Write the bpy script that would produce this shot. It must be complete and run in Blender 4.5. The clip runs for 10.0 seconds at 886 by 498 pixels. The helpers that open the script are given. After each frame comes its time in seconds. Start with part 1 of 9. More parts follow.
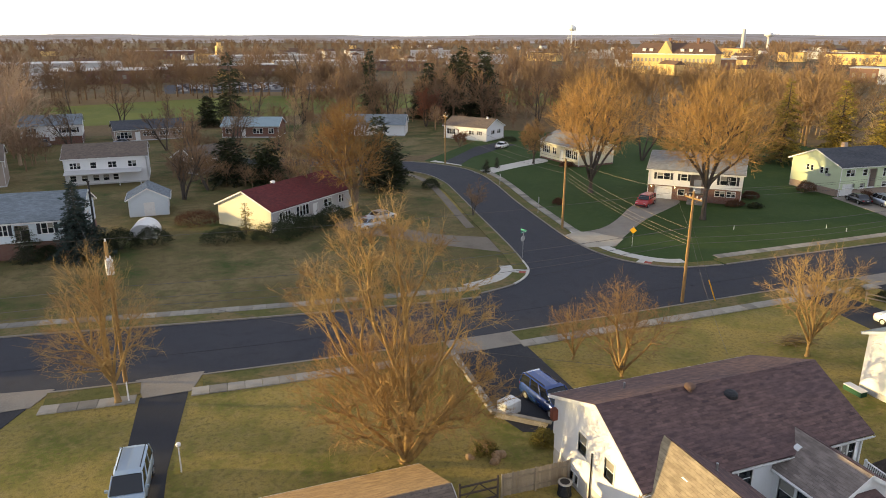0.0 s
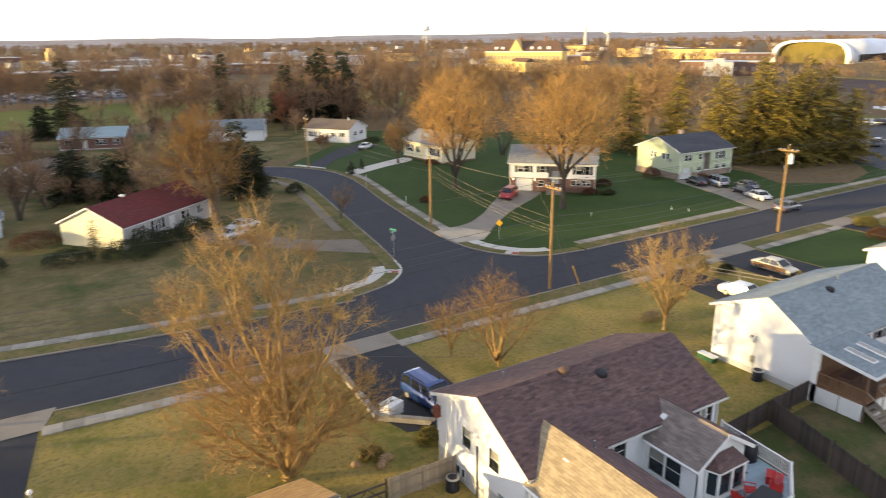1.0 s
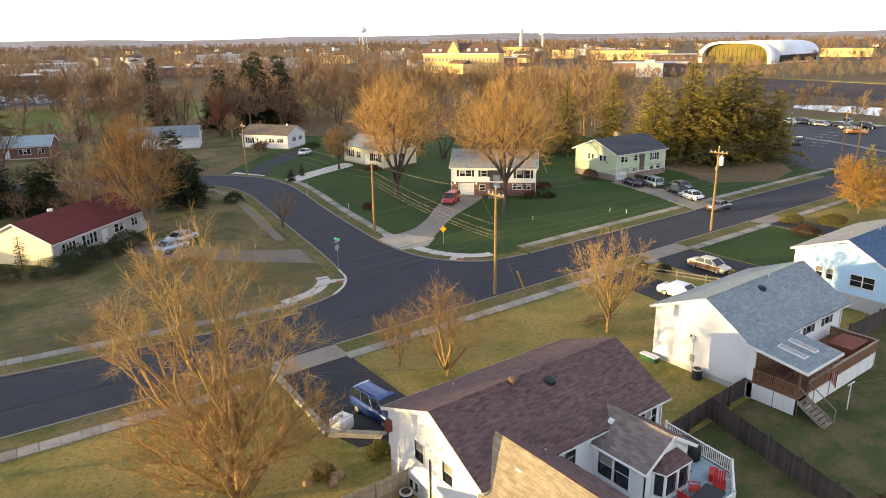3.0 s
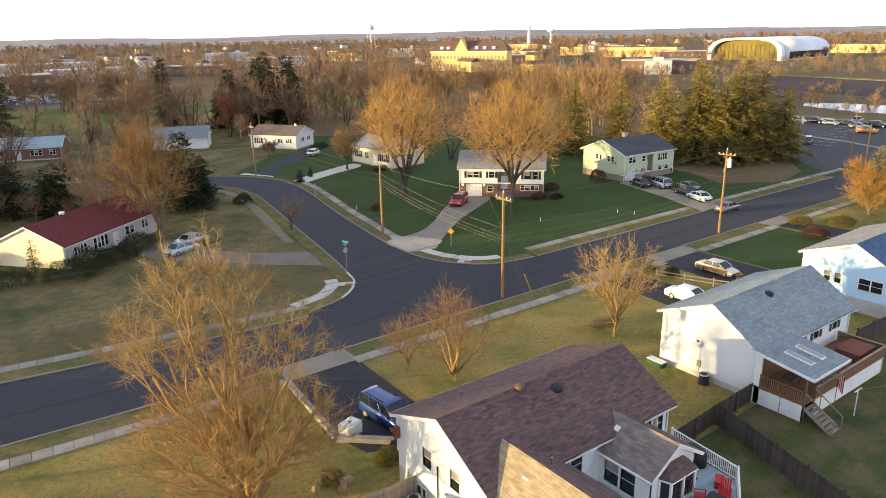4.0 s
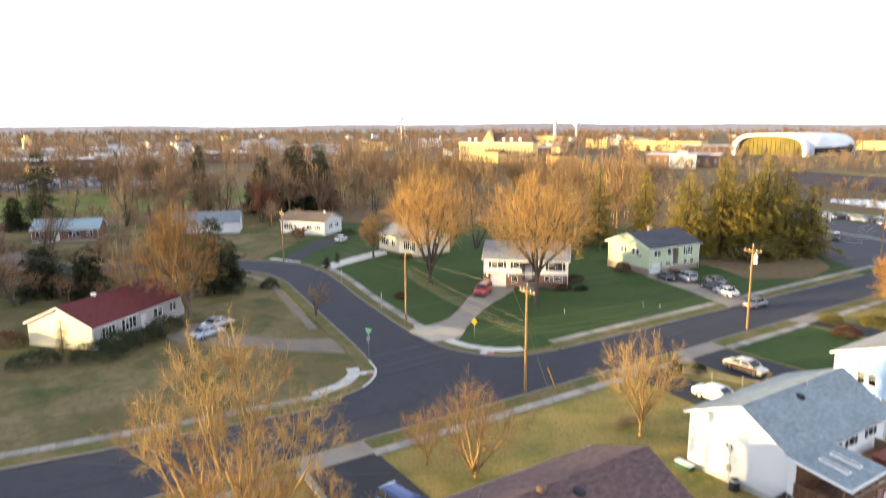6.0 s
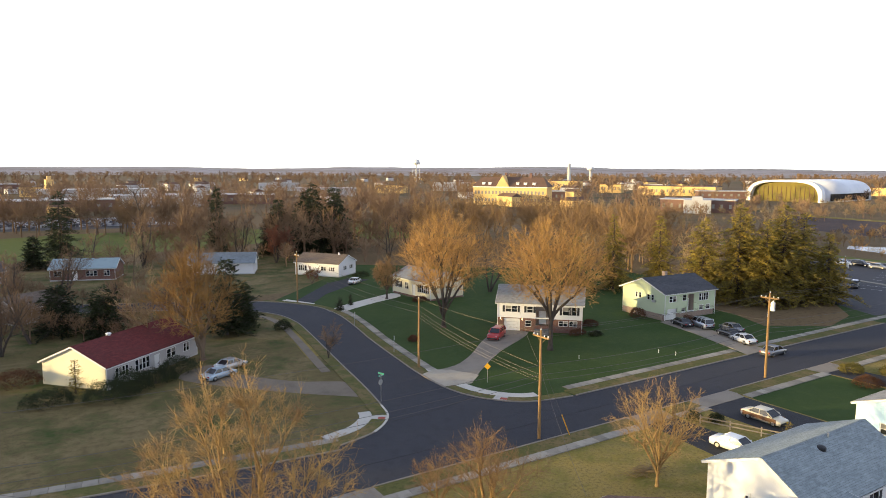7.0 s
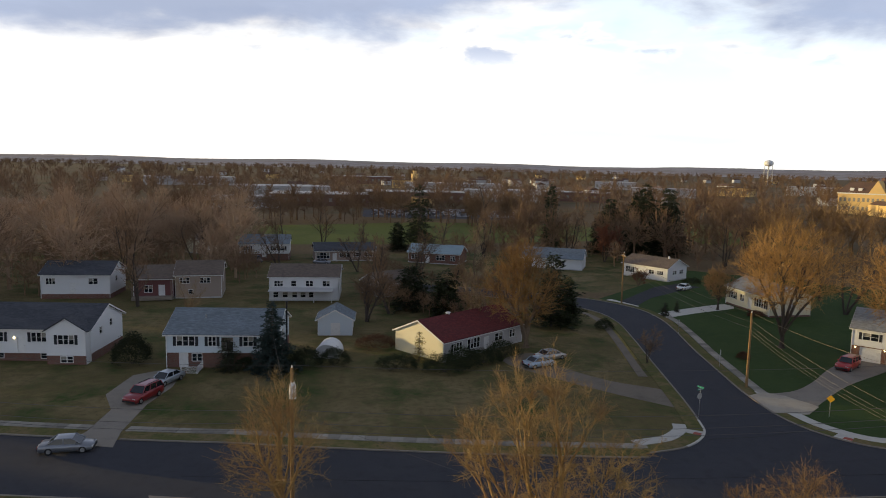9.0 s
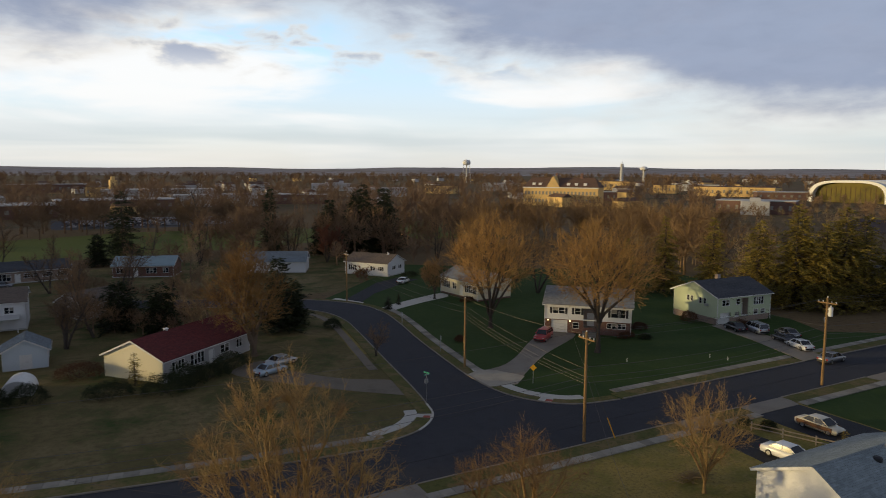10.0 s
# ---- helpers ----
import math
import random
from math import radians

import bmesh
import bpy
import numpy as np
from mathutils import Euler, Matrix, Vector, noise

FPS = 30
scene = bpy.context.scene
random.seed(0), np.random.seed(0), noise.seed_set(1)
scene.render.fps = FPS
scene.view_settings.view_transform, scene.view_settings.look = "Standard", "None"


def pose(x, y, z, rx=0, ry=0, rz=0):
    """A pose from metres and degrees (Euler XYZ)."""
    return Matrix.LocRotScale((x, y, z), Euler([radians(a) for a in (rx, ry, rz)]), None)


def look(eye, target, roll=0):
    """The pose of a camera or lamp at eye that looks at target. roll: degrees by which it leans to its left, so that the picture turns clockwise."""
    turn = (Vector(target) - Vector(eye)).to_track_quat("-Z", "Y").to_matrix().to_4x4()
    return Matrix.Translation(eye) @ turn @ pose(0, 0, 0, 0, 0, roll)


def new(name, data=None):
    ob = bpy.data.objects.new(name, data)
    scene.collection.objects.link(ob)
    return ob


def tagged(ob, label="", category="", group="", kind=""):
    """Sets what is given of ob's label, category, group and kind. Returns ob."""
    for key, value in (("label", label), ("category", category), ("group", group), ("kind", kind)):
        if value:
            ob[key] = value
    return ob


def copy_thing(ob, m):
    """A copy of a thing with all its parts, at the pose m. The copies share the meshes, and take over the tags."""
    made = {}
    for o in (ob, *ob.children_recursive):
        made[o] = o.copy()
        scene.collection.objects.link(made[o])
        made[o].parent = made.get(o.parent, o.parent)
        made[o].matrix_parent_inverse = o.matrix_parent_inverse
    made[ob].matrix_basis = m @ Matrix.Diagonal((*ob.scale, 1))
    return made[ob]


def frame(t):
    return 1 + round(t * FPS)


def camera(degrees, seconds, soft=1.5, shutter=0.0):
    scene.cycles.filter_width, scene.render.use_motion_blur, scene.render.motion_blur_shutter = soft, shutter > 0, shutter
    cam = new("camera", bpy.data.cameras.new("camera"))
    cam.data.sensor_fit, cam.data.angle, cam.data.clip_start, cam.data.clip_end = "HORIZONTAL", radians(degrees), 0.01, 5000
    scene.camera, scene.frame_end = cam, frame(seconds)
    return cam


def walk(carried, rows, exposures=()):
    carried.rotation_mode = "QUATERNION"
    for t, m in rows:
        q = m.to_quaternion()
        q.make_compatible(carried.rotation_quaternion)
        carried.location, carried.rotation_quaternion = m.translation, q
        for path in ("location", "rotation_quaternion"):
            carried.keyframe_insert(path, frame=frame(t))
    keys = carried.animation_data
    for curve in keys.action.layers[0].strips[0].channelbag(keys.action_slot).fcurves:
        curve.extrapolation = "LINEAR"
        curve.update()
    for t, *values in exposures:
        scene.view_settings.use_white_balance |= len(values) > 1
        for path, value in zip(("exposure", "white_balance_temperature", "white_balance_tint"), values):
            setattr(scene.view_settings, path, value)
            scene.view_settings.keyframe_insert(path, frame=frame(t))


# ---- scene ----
cam = camera(65.4, 10.0, soft=0.9, shutter=0.4)
PATH = [
    (0, (-44.046, -50.912, 24.746), (-43.376, -49.121, 24.16), 0.1),
    (0.5, (-44.082, -50.693, 24.695), (-43.327, -48.937, 24.109), -0.0),
    (1, (-43.859, -50.448, 24.6), (-42.854, -48.821, 24.014), -0.7),
    (1.5, (-43.951, -50.154, 24.503), (-42.815, -48.615, 23.918), -1.1),
    (2, (-43.961, -50.096, 24.532), (-42.806, -48.572, 23.945), -1.1),
    (2.5, (-43.994, -50.132, 24.737), (-42.842, -48.607, 24.146), -0.8),
    (3, (-43.941, -50.132, 25.276), (-42.798, -48.598, 24.691), -0.8),
    (4.3, (-44.04, -50.346, 26.105), (-42.926, -48.796, 25.508), -0.8),
    (4.4, (-44.054, -50.367, 26.119), (-42.948, -48.835, 25.464), 0.2),
    (4.5, (-44.063, -50.381, 26.132), (-42.987, -48.871, 25.38), -0.6),
    (5, (-44.013, -50.356, 26.375), (-42.959, -48.851, 25.586), -0.4),
    (5.5, (-43.964, -50.39, 26.588), (-42.889, -48.823, 25.963), -0.3),
    (6, (-44.044, -50.518, 26.573), (-42.944, -48.885, 26.223), -0.2),
    (6.2, (-44.054, -50.562, 26.565), (-42.95, -48.912, 26.324), -0.2),
    (7.5, (-44.16, -50.569, 26.714), (-43.096, -48.891, 26.487), 0.0),
    (8, (-44.029, -50.811, 26.601), (-43.035, -49.09, 26.377), 0.0),
    (8.2, (-43.926, -50.971, 26.66), (-43.074, -49.176, 26.43), 0.4),
    (8.35, (-43.848, -51.09, 26.705), (-43.221, -49.205, 26.471), 0.8),
    (8.5, (-43.771, -51.21, 26.749), (-43.384, -49.263, 26.511), 1.1),
    (8.7, (-43.722, -51.385, 26.786), (-43.466, -49.416, 26.546), 1.2),
    (8.85, (-43.686, -51.517, 26.813), (-43.496, -49.541, 26.572), 1.2),
    (9, (-43.649, -51.648, 26.841), (-43.455, -49.672, 26.598), 1.3),
    (9.2, (-43.675, -51.647, 26.841), (-43.32, -49.693, 26.603), 1.0),
    (9.5, (-43.713, -51.646, 26.842), (-43.036, -49.778, 26.611), 0.6),
    (9.7, (-43.824, -51.454, 26.804), (-42.945, -49.672, 26.575), 0.4),
    (9.85, (-43.907, -51.311, 26.776), (-42.977, -49.555, 26.548), 0.3),
    (10, (-43.99, -51.167, 26.747), (-43.037, -49.423, 26.52), 0.2),
]
# world: x runs along the main street, y across it, the first utility pole stands at the origin
EXPOSURES = [(0, 0.9, 7050, 10), (0.5, 1.13, 7050, 10), (1.0, 1.2, 7050, 10), (2.5, 1.23, 6980, 10), (4.5, 1.2, 6800, 10), (5.0, 1.55, 6820, 10), (5.5, 1.78, 6840, 10), (6.0, 1.64, 6810, 10), (6.2, 1.6, 6780, 10), (7.3, 0.58, 6430, 10), (8.2, 0.06, 6370, 10), (8.5, -0.06, 6440, 10), (9.0, -0.27, 6450, 10), (9.5, -0.68, 6450, 10), (10, -0.8, 6440, 10)]
walk(cam, [(t, look(eye, target, roll)) for t, eye, target, roll in PATH], EXPOSURES)

# ---- sky and sun ----
SUN_AZ = 157.0      # direction to the sun, degrees from +x towards +y
SUN_EL = 4.8
sa, se = radians(SUN_AZ), radians(SUN_EL)
SUN_DIR = Vector((math.cos(sa) * math.cos(se), math.sin(sa) * math.cos(se), math.sin(se)))
world = bpy.data.worlds.new("sky")
scene.world = world
world.use_nodes = True
wn, wl = world.node_tree.nodes, world.node_tree.links
wn.clear()


def wmath(op, a, b=None, clamp=False):
    """A maths node in the sky; a and b are numbers or sockets."""
    n = wn.new("ShaderNodeMath")
    n.operation, n.use_clamp = op, clamp
    for i, v in enumerate((a, b)):
        if v is None:
            continue
        if isinstance(v, (int, float)):
            n.inputs[i].default_value = v
        else:
            wl.new(v, n.inputs[i])
    return n.outputs[0]


def wrange(v, lo, hi, to0=0.0, to1=1.0):
    n = wn.new("ShaderNodeMapRange")
    n.interpolation_type = "SMOOTHSTEP"
    for k, x in zip(("From Min", "From Max", "To Min", "To Max"), (lo, hi, to0, to1)):
        n.inputs[k].default_value = x
    wl.new(v, n.inputs[0])
    return n.outputs[0]


def wnoise(az, el, wide, tall, shift, detail=6.0, rough=0.55, warp=0.0):
    """Noise over bearing and height, in degrees."""
    c = wn.new("ShaderNodeCombineXYZ")
    wl.new(wmath("DIVIDE", az, wide), c.inputs[0])
    wl.new(wmath("DIVIDE", el, tall), c.inputs[1])
    c.inputs[2].default_value = shift
    n = wn.new("ShaderNodeTexNoise")
    for k, x in zip(("Scale", "Detail", "Roughness", "Distortion"), (1.0, detail, rough, warp)):
        n.inputs[k].default_value = x
    wl.new(c.outputs[0], n.inputs[0])
    return n.outputs[0]


def wmix(f, a, b):
    n = wn.new("ShaderNodeMix")
    n.data_type = "RGBA"
    wl.new(f, n.inputs["Factor"])
    for i, v in ((6, a), (7, b)):
        if isinstance(v, tuple):
            n.inputs[i].default_value = v
        else:
            wl.new(v, n.inputs[i])
    return n.outputs[2]


def build_sky():
    out = wn.new("ShaderNodeOutputWorld")
    bg = wn.new("ShaderNodeBackground")
    sky = wn.new("ShaderNodeTexSky")
    sky.sky_type = "NISHITA"
    sky.sun_disc = False
    sky.sun_elevation = se
    sky.sun_rotation = math.atan2(SUN_DIR.x, SUN_DIR.y)
    sky.altitude = 100
    sky.air_density, sky.dust_density, sky.ozone_density = 1.0, 1.2, 1.5
    tc = wn.new("ShaderNodeTexCoord")
    sep = wn.new("ShaderNodeSeparateXYZ")
    wl.new(tc.outputs["Generated"], sep.inputs[0])
    z = sep.outputs[2]
    az = wmath("MULTIPLY", wmath("ARCTAN2", sep.outputs[1], sep.outputs[0]), 180 / math.pi)
    el = wmath("MULTIPLY", wmath("ARCSINE", z), 180 / math.pi)
    # clear sky: pale above the horizon, blue higher up, besides the physical sky
    up = wn.new("ShaderNodeValToRGB")
    e = up.color_ramp.elements
    e[0].position, e[0].color = 0.0, SKY_HORIZON
    e[1].position, e[1].color = 0.5, SKY_HIGH
    e.new(0.17).color = SKY_LOW
    wl.new(z, up.inputs[0])
    skm = wn.new("ShaderNodeVectorMath"); skm.operation = "SCALE"
    skm.inputs["Scale"].default_value = SKY_STRENGTH
    wl.new(sky.outputs[0], skm.inputs[0])
    add = wn.new("ShaderNodeVectorMath"); add.operation = "ADD"
    wl.new(skm.outputs[0], add.inputs[0]); wl.new(up.outputs[0], add.inputs[1])
    col = add.outputs[0]
    # a thin bright veil, thicker towards the sun
    veil = wmath("ADD", wnoise(az, el, 15.0, 3.2, 3.1, 5.0, 0.5, 0.4), wrange(az, 55.0, 110.0, -0.02, 0.22))
    col = wmix(wmath("MULTIPLY", wrange(veil, 0.45, 0.7), wrange(el, 1.0, 4.5, 0.25, 0.9)), col, CLOUD_LIGHT)
    # grey-blue streaks low over the horizon
    low = wmath("MULTIPLY", wrange(wnoise(az, el, 24.0, 1.5, 7.7, 3.0, 0.45, 0.3), 0.3, 0.7), wrange(el, 6.0, 1.5, 0.0, 0.5))
    col = wmix(low, col, CLOUD_STREAK)
    # small separate clouds, grey beneath and cream at the sunward edge
    puff = wnoise(az, el, 5.2, 2.1, 12.4, 6.0, 0.5, 0.25)
    here = wmath("MULTIPLY", wrange(puff, 0.47, 0.62), wrange(el, 6.0, 9.5, 0.0, 0.85))
    col = wmix(here, col, wmix(wrange(puff, 0.54, 0.68), CLOUD_CREAM, CLOUD_MID))
    # the closed bank: its lower edge climbs and falls with the bearing
    edge = wn.new("ShaderNodeValToRGB")
    er = edge.color_ramp.elements
    er[0].position, er[1].position = 0.0, 1.0
    er[0].color, er[1].color = (0.2, 0.2, 0.2, 1), (0.45, 0.45, 0.45, 1)
    for deg, height in BANK_EDGE:
        v = height / 20.0
        er.new(deg / 180.0).color = (v, v, v, 1)
    wl.new(wmath("DIVIDE", az, 180.0), edge.inputs[0])
    n1 = wnoise(az, el, 11.0, 4.2, 1.7, 8.0, 0.52, 0.3)
    n2 = wnoise(az, el, 24.0, 5.0, 5.2, 5.0, 0.5, 0.5)
    n3 = wnoise(az, el, 3.4, 1.3, 9.9, 7.0, 0.6, 0.3)
    deep = wmath("ADD", wmath("SUBTRACT", el, wmath("MULTIPLY", edge.outputs[0], 20.0)), wmath("MULTIPLY", wmath("SUBTRACT", n1, 0.5), 9.0))
    deep = wmath("ADD", deep, wmath("MULTIPLY", wmath("SUBTRACT", n3, 0.5), 2.0))
    tone = wmath("ADD", wmath("MULTIPLY", n2, 0.7), wmath("MULTIPLY", n3, 0.3))
    body = wmix(wrange(tone, 0.36, 0.64), CLOUD_MID, CLOUD_DARK)
    bank = wmix(wrange(deep, -1.2, 3.6), CLOUD_CREAM, body)
    col = wmix(wrange(deep, -3.0, 3.0, 0.0, 0.97), col, bank)
    # the deck grows thicker and dimmer towards the zenith
    fade = wn.new("ShaderNodeVectorMath"); fade.operation = "SCALE"
    wl.new(col, fade.inputs[0]); wl.new(wrange(z, 0.26, 0.6, 1.0, ZENITH), fade.inputs["Scale"])
    wl.new(fade.outputs[0], bg.inputs[0])
    bg.inputs[1].default_value = 1.0
    wl.new(bg.outputs[0], out.inputs[0])


# bearing and height of the bank's lower edge, degrees
BANK_EDGE = [(28, 2.4), (38, 3.4), (46, 5.6), (56, 8.2), (65, 10.2), (71, 12.2), (79, 11.6), (88, 8.8), (117, 7.2)]
SKY_STRENGTH = 0.08
ZENITH = 0.5
SKY_HORIZON = (1.38, 1.33, 1.22, 1)
SKY_LOW = (0.95, 1.38, 1.8, 1)
SKY_HIGH = (0.12, 0.24, 0.48, 1)
CLOUD_LIGHT = (1.75, 1.73, 1.69, 1)
CLOUD_CREAM = (1.4, 1.33, 1.22, 1)
CLOUD_MID = (0.58, 0.67, 0.89, 1)
CLOUD_DARK = (0.5, 0.58, 0.78, 1)
CLOUD_STREAK = (0.82, 0.98, 1.06, 1)
build_sky()
sun = new("sun", bpy.data.lights.new("sun", "SUN"))
sun.data.energy, sun.data.angle, sun.data.color = 5.0, radians(0.6), (1.0, 0.75, 0.35)
sun.matrix_world = look(SUN_DIR * 100, (0, 0, 0))

# ---- materials ----


def material(name, base, rough=0.8, spec=0.3, metal=0.0):
    m = bpy.data.materials.new(name)
    m.use_nodes = True
    b = m.node_tree.nodes["Principled BSDF"]
    b.inputs["Base Color"].default_value = (*base, 1)
    b.inputs["Roughness"].default_value = rough
    b.inputs["Specular IOR Level"].default_value = spec
    b.inputs["Metallic"].default_value = metal
    return m


def noise_mix(m, layers, bump=0.0, bump_scale=20.0, coord="Object", rand=0.0, stretch=(1, 1, 1)):
    """Colour variation: layers of (scale, detail, low, high, colour) mixed over the base; rand varies brightness per object."""
    nt = m.node_tree
    n, l = nt.nodes, nt.links
    b = n["Principled BSDF"]
    tc = n.new("ShaderNodeTexCoord")
    mp = n.new("ShaderNodeMapping")
    mp.inputs["Scale"].default_value = stretch
    l.new(tc.outputs[coord], mp.inputs[0])
    src = None
    base = b.inputs["Base Color"].default_value[:]
    for scale, detail, low, high, colour in layers:
        t = n.new("ShaderNodeTexNoise")
        t.inputs["Scale"].default_value, t.inputs["Detail"].default_value = scale, detail
        t.inputs["Roughness"].default_value = 0.6
        l.new(mp.outputs[0], t.inputs[0])
        r = n.new("ShaderNodeMapRange")
        r.inputs["From Min"].default_value, r.inputs["From Max"].default_value = low, high
        l.new(t.outputs[0], r.inputs[0])
        x = n.new("ShaderNodeMix"); x.data_type = "RGBA"
        l.new(r.outputs[0], x.inputs["Factor"])
        if src is None:
            x.inputs[6].default_value = base
        else:
            l.new(src, x.inputs[6])
        x.inputs[7].default_value = (*colour, 1)
        src = x.outputs[2]
    if rand:
        oi = n.new("ShaderNodeObjectInfo")
        r = n.new("ShaderNodeMapRange")
        r.inputs["To Min"].default_value, r.inputs["To Max"].default_value = 1 - rand, 1 + rand
        l.new(oi.outputs["Random"], r.inputs[0])
        hs = n.new("ShaderNodeHueSaturation")
        l.new(r.outputs[0], hs.inputs["Value"])
        if src is None:
            hs.inputs["Color"].default_value = base
        else:
            l.new(src, hs.inputs["Color"])
        src = hs.outputs[0]
    if src is not None:
        l.new(src, b.inputs["Base Color"])
    if bump:
        t = n.new("ShaderNodeTexNoise")
        t.inputs["Scale"].default_value, t.inputs["Detail"].default_value = bump_scale, 4
        l.new(mp.outputs[0], t.inputs[0])
        bp = n.new("ShaderNodeBump")
        bp.inputs["Strength"].default_value = bump
        bp.inputs["Distance"].default_value = 0.03
        l.new(t.outputs[0], bp.inputs["Height"])
        l.new(bp.outputs[0], b.inputs["Normal"])
    return m


def brick_like(name, c1, c2, mortar, width, height, gap, rough=0.85, bias=0.0, stain=None, offset=0.5):
    """Courses in the object's own x and y: bricks, roof shingles, slabs."""
    m = material(name, c1, rough)
    nt = m.node_tree
    n, l = nt.nodes, nt.links
    b = n["Principled BSDF"]
    tc = n.new("ShaderNodeTexCoord")
    t = n.new("ShaderNodeTexBrick")
    t.offset = offset
    t.inputs["Scale"].default_value = 1.0
    t.inputs["Brick Width"].default_value, t.inputs["Row Height"].default_value = width, height
    t.inputs["Mortar Size"].default_value = gap
    t.inputs["Bias"].default_value = bias
    t.inputs["Color1"].default_value, t.inputs["Color2"].default_value = (*c1, 1), (*c2, 1)
    t.inputs["Mortar"].default_value = (*mortar, 1)
    l.new(tc.outputs["Object"], t.inputs[0])
    src = t.outputs["Color"]
    for scale, amount, colour in (stain or ()):
        ns = n.new("ShaderNodeTexNoise")
        ns.inputs["Scale"].default_value, ns.inputs["Detail"].default_value = scale, 5
        sm = n.new("ShaderNodeMapping")
        sm.inputs["Scale"].default_value = (0.35, 1.0, 1.0)
        l.new(tc.outputs["Object"], sm.inputs[0])
        l.new(sm.outputs[0], ns.inputs[0])
        r = n.new("ShaderNodeMapRange")
        r.inputs["From Min"].default_value, r.inputs["From Max"].default_value = 0.42, 0.72
        r.inputs["To Max"].default_value = amount
        l.new(ns.outputs[0], r.inputs[0])
        x = n.new("ShaderNodeMix"); x.data_type = "RGBA"
        l.new(r.outputs[0], x.inputs["Factor"])
        l.new(src, x.inputs[6])
        x.inputs[7].default_value = (*colour, 1)
        src = x.outputs[2]
    l.new(src, b.inputs["Base Color"])
    bp = n.new("ShaderNodeBump")
    bp.inputs["Strength"].default_value, bp.inputs["Distance"].default_value = 0.6, 0.012
    bp.invert = True
    l.new(t.outputs["Fac"], bp.inputs["Height"])
    l.new(bp.outputs[0], b.inputs["Normal"])
    return m


def siding(name, base, dirt=(0.35, 0.33, 0.28), lap=0.13):
    """Lap siding: boards run along x, laps repeat up the object's own y."""
    m = material(name, base, 0.55, 0.3)
    noise_mix(m, [(0.35, 4, 0.6, 1.1, dirt), (9, 3, 0.5, 1.0, tuple(c * 0.9 for c in base))], stretch=(1, 0.6, 1))
    nt = m.node_tree
    n, l = nt.nodes, nt.links
    tc = n.new("ShaderNodeTexCoord")
    s = n.new("ShaderNodeSeparateXYZ")
    l.new(tc.outputs["Object"], s.inputs[0])
    d = n.new("ShaderNodeMath"); d.operation = "DIVIDE"; d.inputs[1].default_value = lap
    f = n.new("ShaderNodeMath"); f.operation = "FRACT"
    l.new(s.outputs[1], d.inputs[0]); l.new(d.outputs[0], f.inputs[0])
    bp = n.new("ShaderNodeBump")
    bp.invert = True
    bp.inputs["Strength"].default_value, bp.inputs["Distance"].default_value = 0.9, 0.02
    l.new(f.outputs[0], bp.inputs["Height"])
    l.new(bp.outputs[0], n["Principled BSDF"].inputs["Normal"])
    return m


def shingles(name, c1, c2, stain):
    return brick_like(name, c1, c2, tuple(c * 0.5 for c in c1), 0.42, 0.16, 0.010, 0.92, 0.0, [(0.45, 0.85, stain), (1.6, 0.4, tuple(c * 0.55 for c in c1)), (5.0, 0.4, tuple(min(1, c * 1.6) for c in c1))])


STRAW, GREEN, OLIVE = (0.225, 0.172, 0.082), (0.06, 0.085, 0.023), (0.15, 0.122, 0.05)
M = {}
M["turf"] = noise_mix(material("turf", OLIVE, 0.95, 0.1), [(0.07, 4, 0.44, 0.6, STRAW), (0.16, 5, 0.47, 0.64, GREEN), (1.1, 5, 0.45, 0.75, (0.125, 0.092, 0.044)), (9, 3, 0.5, 0.8, (0.045, 0.04, 0.018))], 0.9, 14)
M["turf_straw"] = noise_mix(material("turf_straw", (0.32, 0.24, 0.072), 0.95, 0.1), [(0.16, 5, 0.42, 0.62, (0.135, 0.145, 0.03)), (1.3, 5, 0.45, 0.75, (0.31, 0.235, 0.09)), (3.2, 5, 0.5, 0.72, (0.14, 0.11, 0.04)), (14, 3, 0.5, 0.75, (0.17, 0.125, 0.05))], 0.9, 14)
M["turf_green"] = noise_mix(material("turf_green", (0.05, 0.08, 0.024), 0.95, 0.1), [(0.10, 4, 0.45, 0.7, (0.035, 0.065, 0.018)), (0.8, 5, 0.5, 0.8, (0.07, 0.10, 0.03)), (8, 3, 0.5, 0.9, (0.03, 0.05, 0.014))], 0.8, 16)
# turf brightened as if sunlit, for open grass the woods shade
M["turf_field_lit"] = noise_mix(material("turf_field_lit", (0.15, 0.165, 0.04), 0.95, 0.1), [(0.03, 4, 0.45, 0.65, (0.11, 0.13, 0.035)), (0.5, 5, 0.5, 0.8, (0.19, 0.18, 0.06))], 0.6, 8)
M["ploughed"] = noise_mix(material("brown_field", (0.085, 0.062, 0.058), 0.95, 0.1), [(0.02, 4, 0.45, 0.65, (0.065, 0.05, 0.05)), (0.4, 5, 0.5, 0.8, (0.12, 0.085, 0.06))], 0.6, 8)
M["water"] = noise_mix(material("pond_water", (0.03, 0.032, 0.03), 0.2, 0.4), [(0.2, 3, 0.5, 0.8, (0.035, 0.035, 0.03))], 0.12, 3)
M["turf_back"] = noise_mix(material("turf_back", (0.075, 0.088, 0.03), 0.95, 0.1), [(0.12, 4, 0.45, 0.65, (0.05, 0.075, 0.024)), (0.4, 5, 0.42, 0.6, (0.14, 0.11, 0.055)), (6, 4, 0.5, 0.8, (0.05, 0.05, 0.022))], 0.8, 14)
